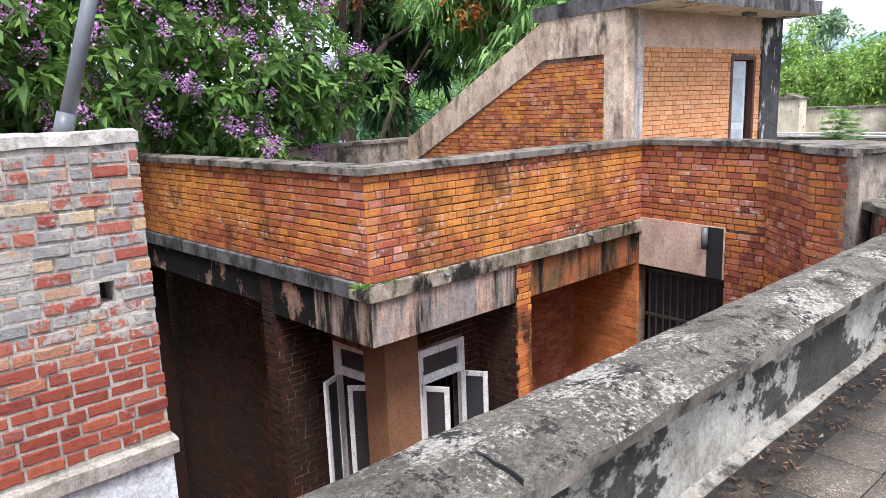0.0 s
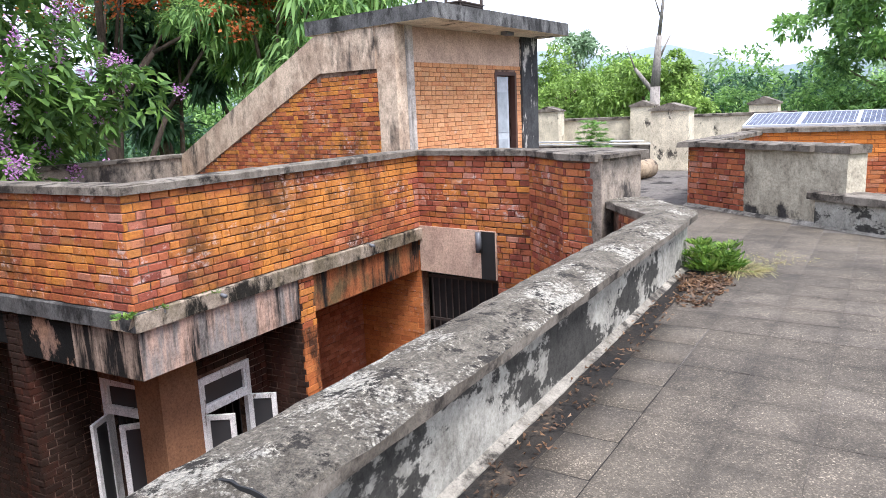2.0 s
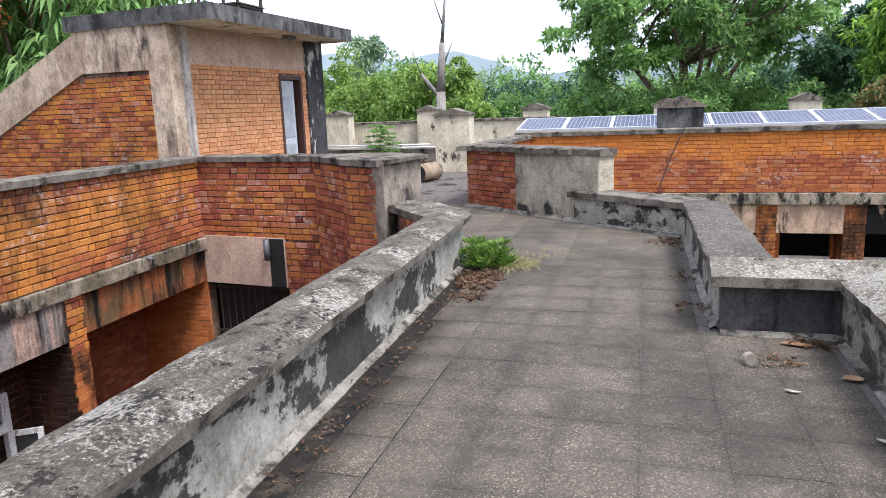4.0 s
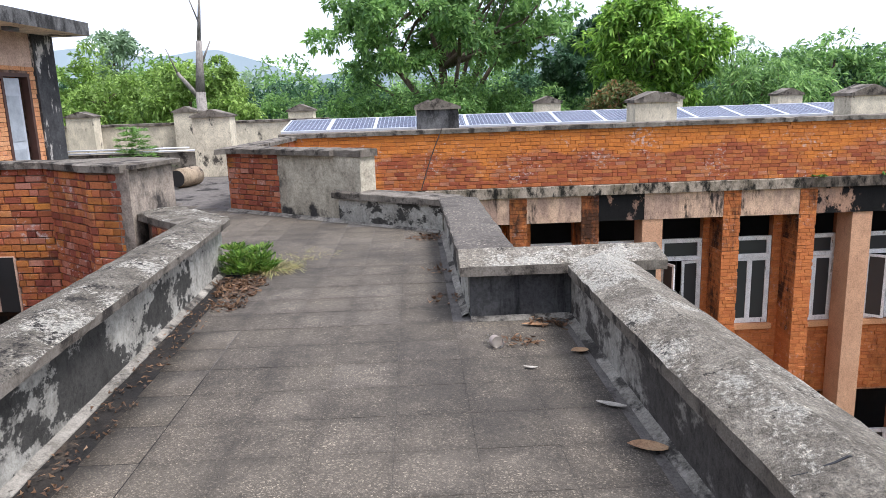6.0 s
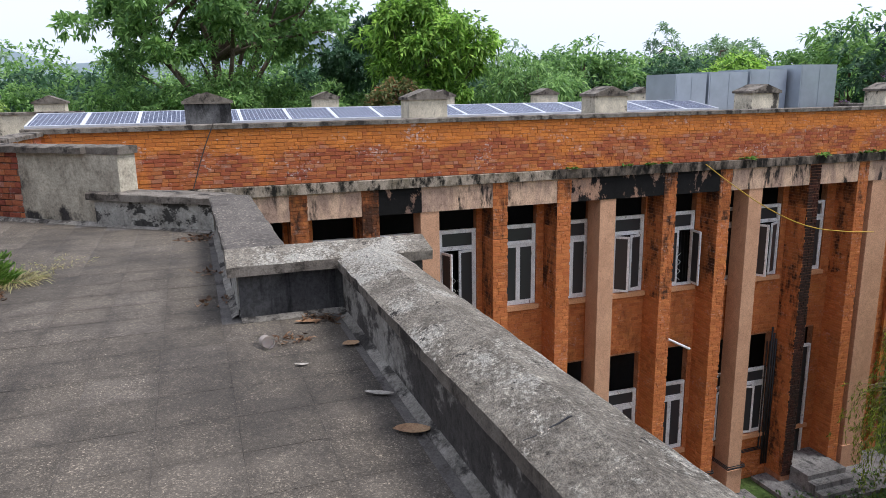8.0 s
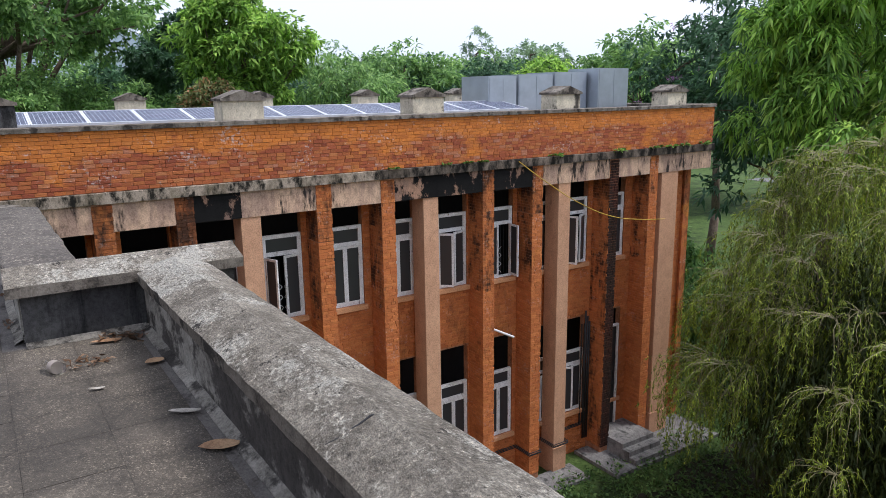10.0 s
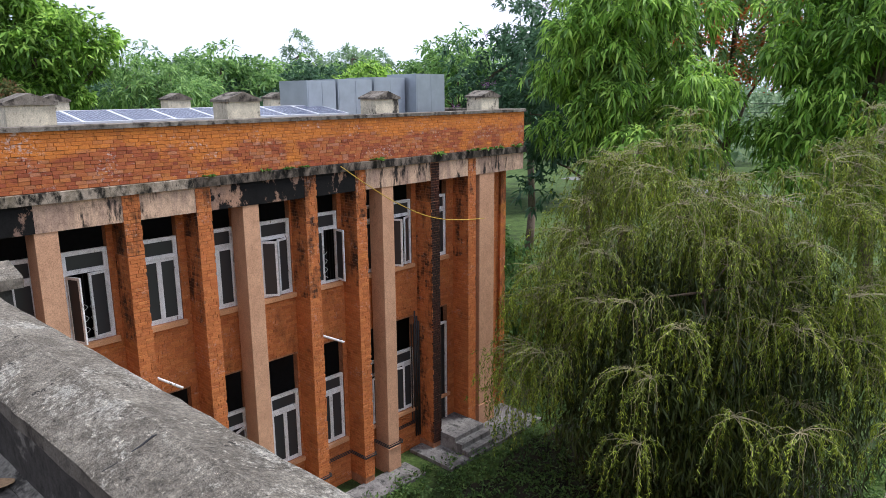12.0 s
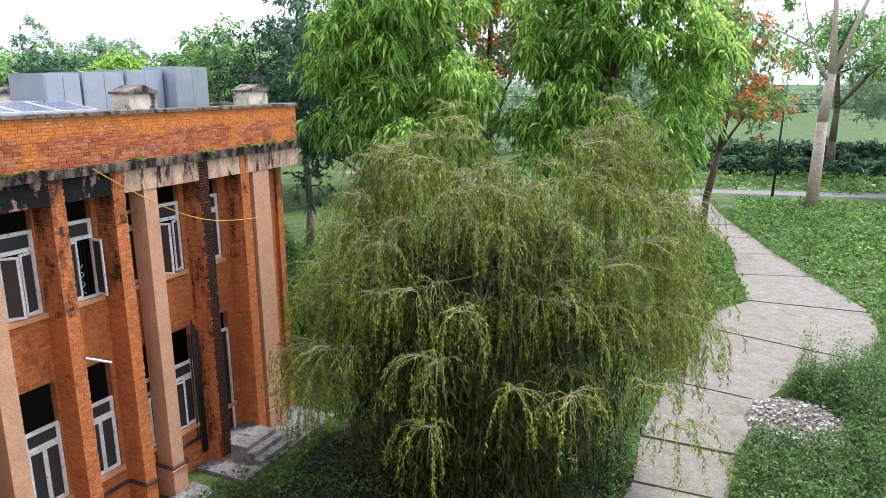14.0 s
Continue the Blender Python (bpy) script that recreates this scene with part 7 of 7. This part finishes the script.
part("lamp", bm, M_WHITE, sh_, "white road lamp", smooth=True)
for k in range(4):
    z = 0.75 - k * 0.5
    cable("power_line", [(-62, -96.5, z + 0.5), (-31, -91, z - 0.5), (0.3, -85.9, z), (28, -84.5, z - 0.6), (57, -84, z + 0.3)], 0.022, M_IRON, "thin power line along the road")

# laid last: paving slabs, then bricks
for x, y, z, k, q in FLOORSLABS:
    ob = new("paving_slab", slab_shapes[k])
    ob.parent = floor_ob
    ob.matrix_basis = pose(x, y, z, 0, 0, 90 * q + 0.7)

# ---- bricks, one by one ----
KIND = {"sooty": (M_SOOTYB, M_SOOTYB), "warm": (M_BRICK_P, M_BRICK), "red": (M_REDB_P, M_REDB), "old": (M_OLDB_P, M_REDB), "pale": (M_PALEB, M_PALEB), "soot": (M_SOOTB, M_SOOTB), "pink": (M_PINKB, M_PINKB), "long": (M_LONGB_P, M_LONGB), "orange": (M_ORANGE, M_ORANGE), "black": (M_BLACKB, M_BLACKB), "stair": (M_STAIRB_P, M_STAIRB)}
SHAPES = {}


def brick_mesh(key, material):
    """One of nine chipped bricks, 1 m long and high, face at y = 0, to be scaled."""
    if (key, material.name) not in SHAPES:
        r = random.Random(key * 7 + 1)
        bm = bmesh.new()
        j = lambda s: r.uniform(-s, s)
        f = [bm.verts.new((x + j(0.025), j(0.15), z + j(0.06))) for x, z in ((0.03, 0.08), (0.35, 0.07), (0.68, 0.07), (0.97, 0.08), (0.97, 0.92), (0.66, 0.93), (0.33, 0.93), (0.03, 0.92))]
        ring_ = ((0, 0), (0.35, 0), (0.68, 0), (1, 0), (1, 1), (0.66, 1), (0.33, 1), (0, 1))
        g = [bm.verts.new((x, 0.55, z)) for x, z in ring_]
        b = [bm.verts.new((x, 3.0, z)) for x, z in ring_]
        bm.faces.new(f)
        for p, q in ((f, g), (g, b)):
            for i in range(8):
                bm.faces.new((p[i], q[i], q[(i + 1) % 8], p[(i + 1) % 8]))
        me = bpy.data.meshes.new("brick")
        bmesh.ops.recalc_face_normals(bm, faces=bm.faces[:])
        bm.to_mesh(me)
        bm.free()
        me.materials.append(material)
        SHAPES[key, material.name] = me
    return SHAPES[key, material.name]


def lay(parent, p0, p1, z0, z1, kind, course, near, top, seed, proud, rough, limit, openings=()):
    r = random.Random(seed)
    gap, bed = (0.0025, 0.0055) if kind in ("orange", "long", "soot", "sooty") else (0.004, 0.008) if kind in ("pale", "pink") else (0.009, 0.018) if kind == "old" else (0.006, 0.012)
    single, joined = KIND[kind]
    d, n, length = along(p0, p1)
    verts, faces, count = [], [], 0
    turn = math.atan2(d.y, d.x)
    rows = int(round((z1 - z0) / course))
    for k in range(rows):
        z = z0 + k * course
        s = -r.choice((0.0, 0.06, 0.12)) - r.uniform(0, 0.03)
        i = 0
        while s < length:
            w = 0.218 if (i + k) % 2 == 0 or r.random() < (0.6 if kind in ("long", "orange", "soot", "sooty") else 0.15) else 0.118
            w *= r.uniform(0.96, 1.04)
            i += 1
            a, b = max(s + gap, -0.008), min(s + w - gap, length + 0.008)
            s += w
            if b - a < 0.035:
                continue
            h = course - bed
            if top is not None and z + h > top((a + b) / 2):
                continue
            for o in openings:
                if b > o[0] and a < o[1] and z + h > o[2] and z < o[3]:
                    if a < o[0] - 0.03:
                        b = o[0]
                    elif b > o[1] + 0.03:
                        a = o[1]
                    else:
                        b = a
            if b - a < 0.03:
                continue
            o = proud + r.uniform(-rough, rough) * 1.5
            q = Vector(p0) + d * a + n * o
            zz = z + 0.005 + r.uniform(-0.002, 0.002)
            if near[0] <= a <= near[1] and count < limit:
                edge = kind == "warm" and min(a, length - b) < 0.08 + 0.5 * r.random()
                ob = new("brick", brick_mesh(r.randrange(9), M_REDB_P if edge else single))
                ob.parent = parent
                ob.matrix_basis = Matrix.LocRotScale((q.x, q.y, zz), Euler((r.uniform(-0.02, 0.02), r.uniform(-0.009, 0.009), turn + r.uniform(-0.012, 0.012))), (b - a, 0.012, h * r.uniform(0.95, 1.03)))
                count += 1
            else:
                c = 0.0035
                base = len(verts)
                for u, v, e in ((a + c, zz + c, 0.003), (b - c, zz + c, 0.003), (b - c, zz + h - c, 0.003), (a + c, zz + h - c, 0.003), (a, zz, -0.002), (b, zz, -0.002), (b, zz + h, -0.002), (a, zz + h, -0.002), (a, zz, -0.03), (b, zz, -0.03), (b, zz + h, -0.03), (a, zz + h, -0.03)):
                    t = Vector(p0) + d * u + n * (o + e)
                    verts.append((t.x, t.y, v))
                faces.append((base, base + 1, base + 2, base + 3))
                for lo in (0, 4):
                    for m in range(4):
                        faces.append((base + lo + m, base + lo + 4 + m, base + lo + 4 + (m + 1) % 4, base + lo + (m + 1) % 4))
    if verts:
        me = bpy.data.meshes.new("brickwork")
        me.from_pydata(verts, [], faces)
        me.materials.append(joined)
        ob = new("brickwork", me)
        ob.parent = parent
        ob["kind"] = "stuff"


for job in BRICKS:
    lay(*job)
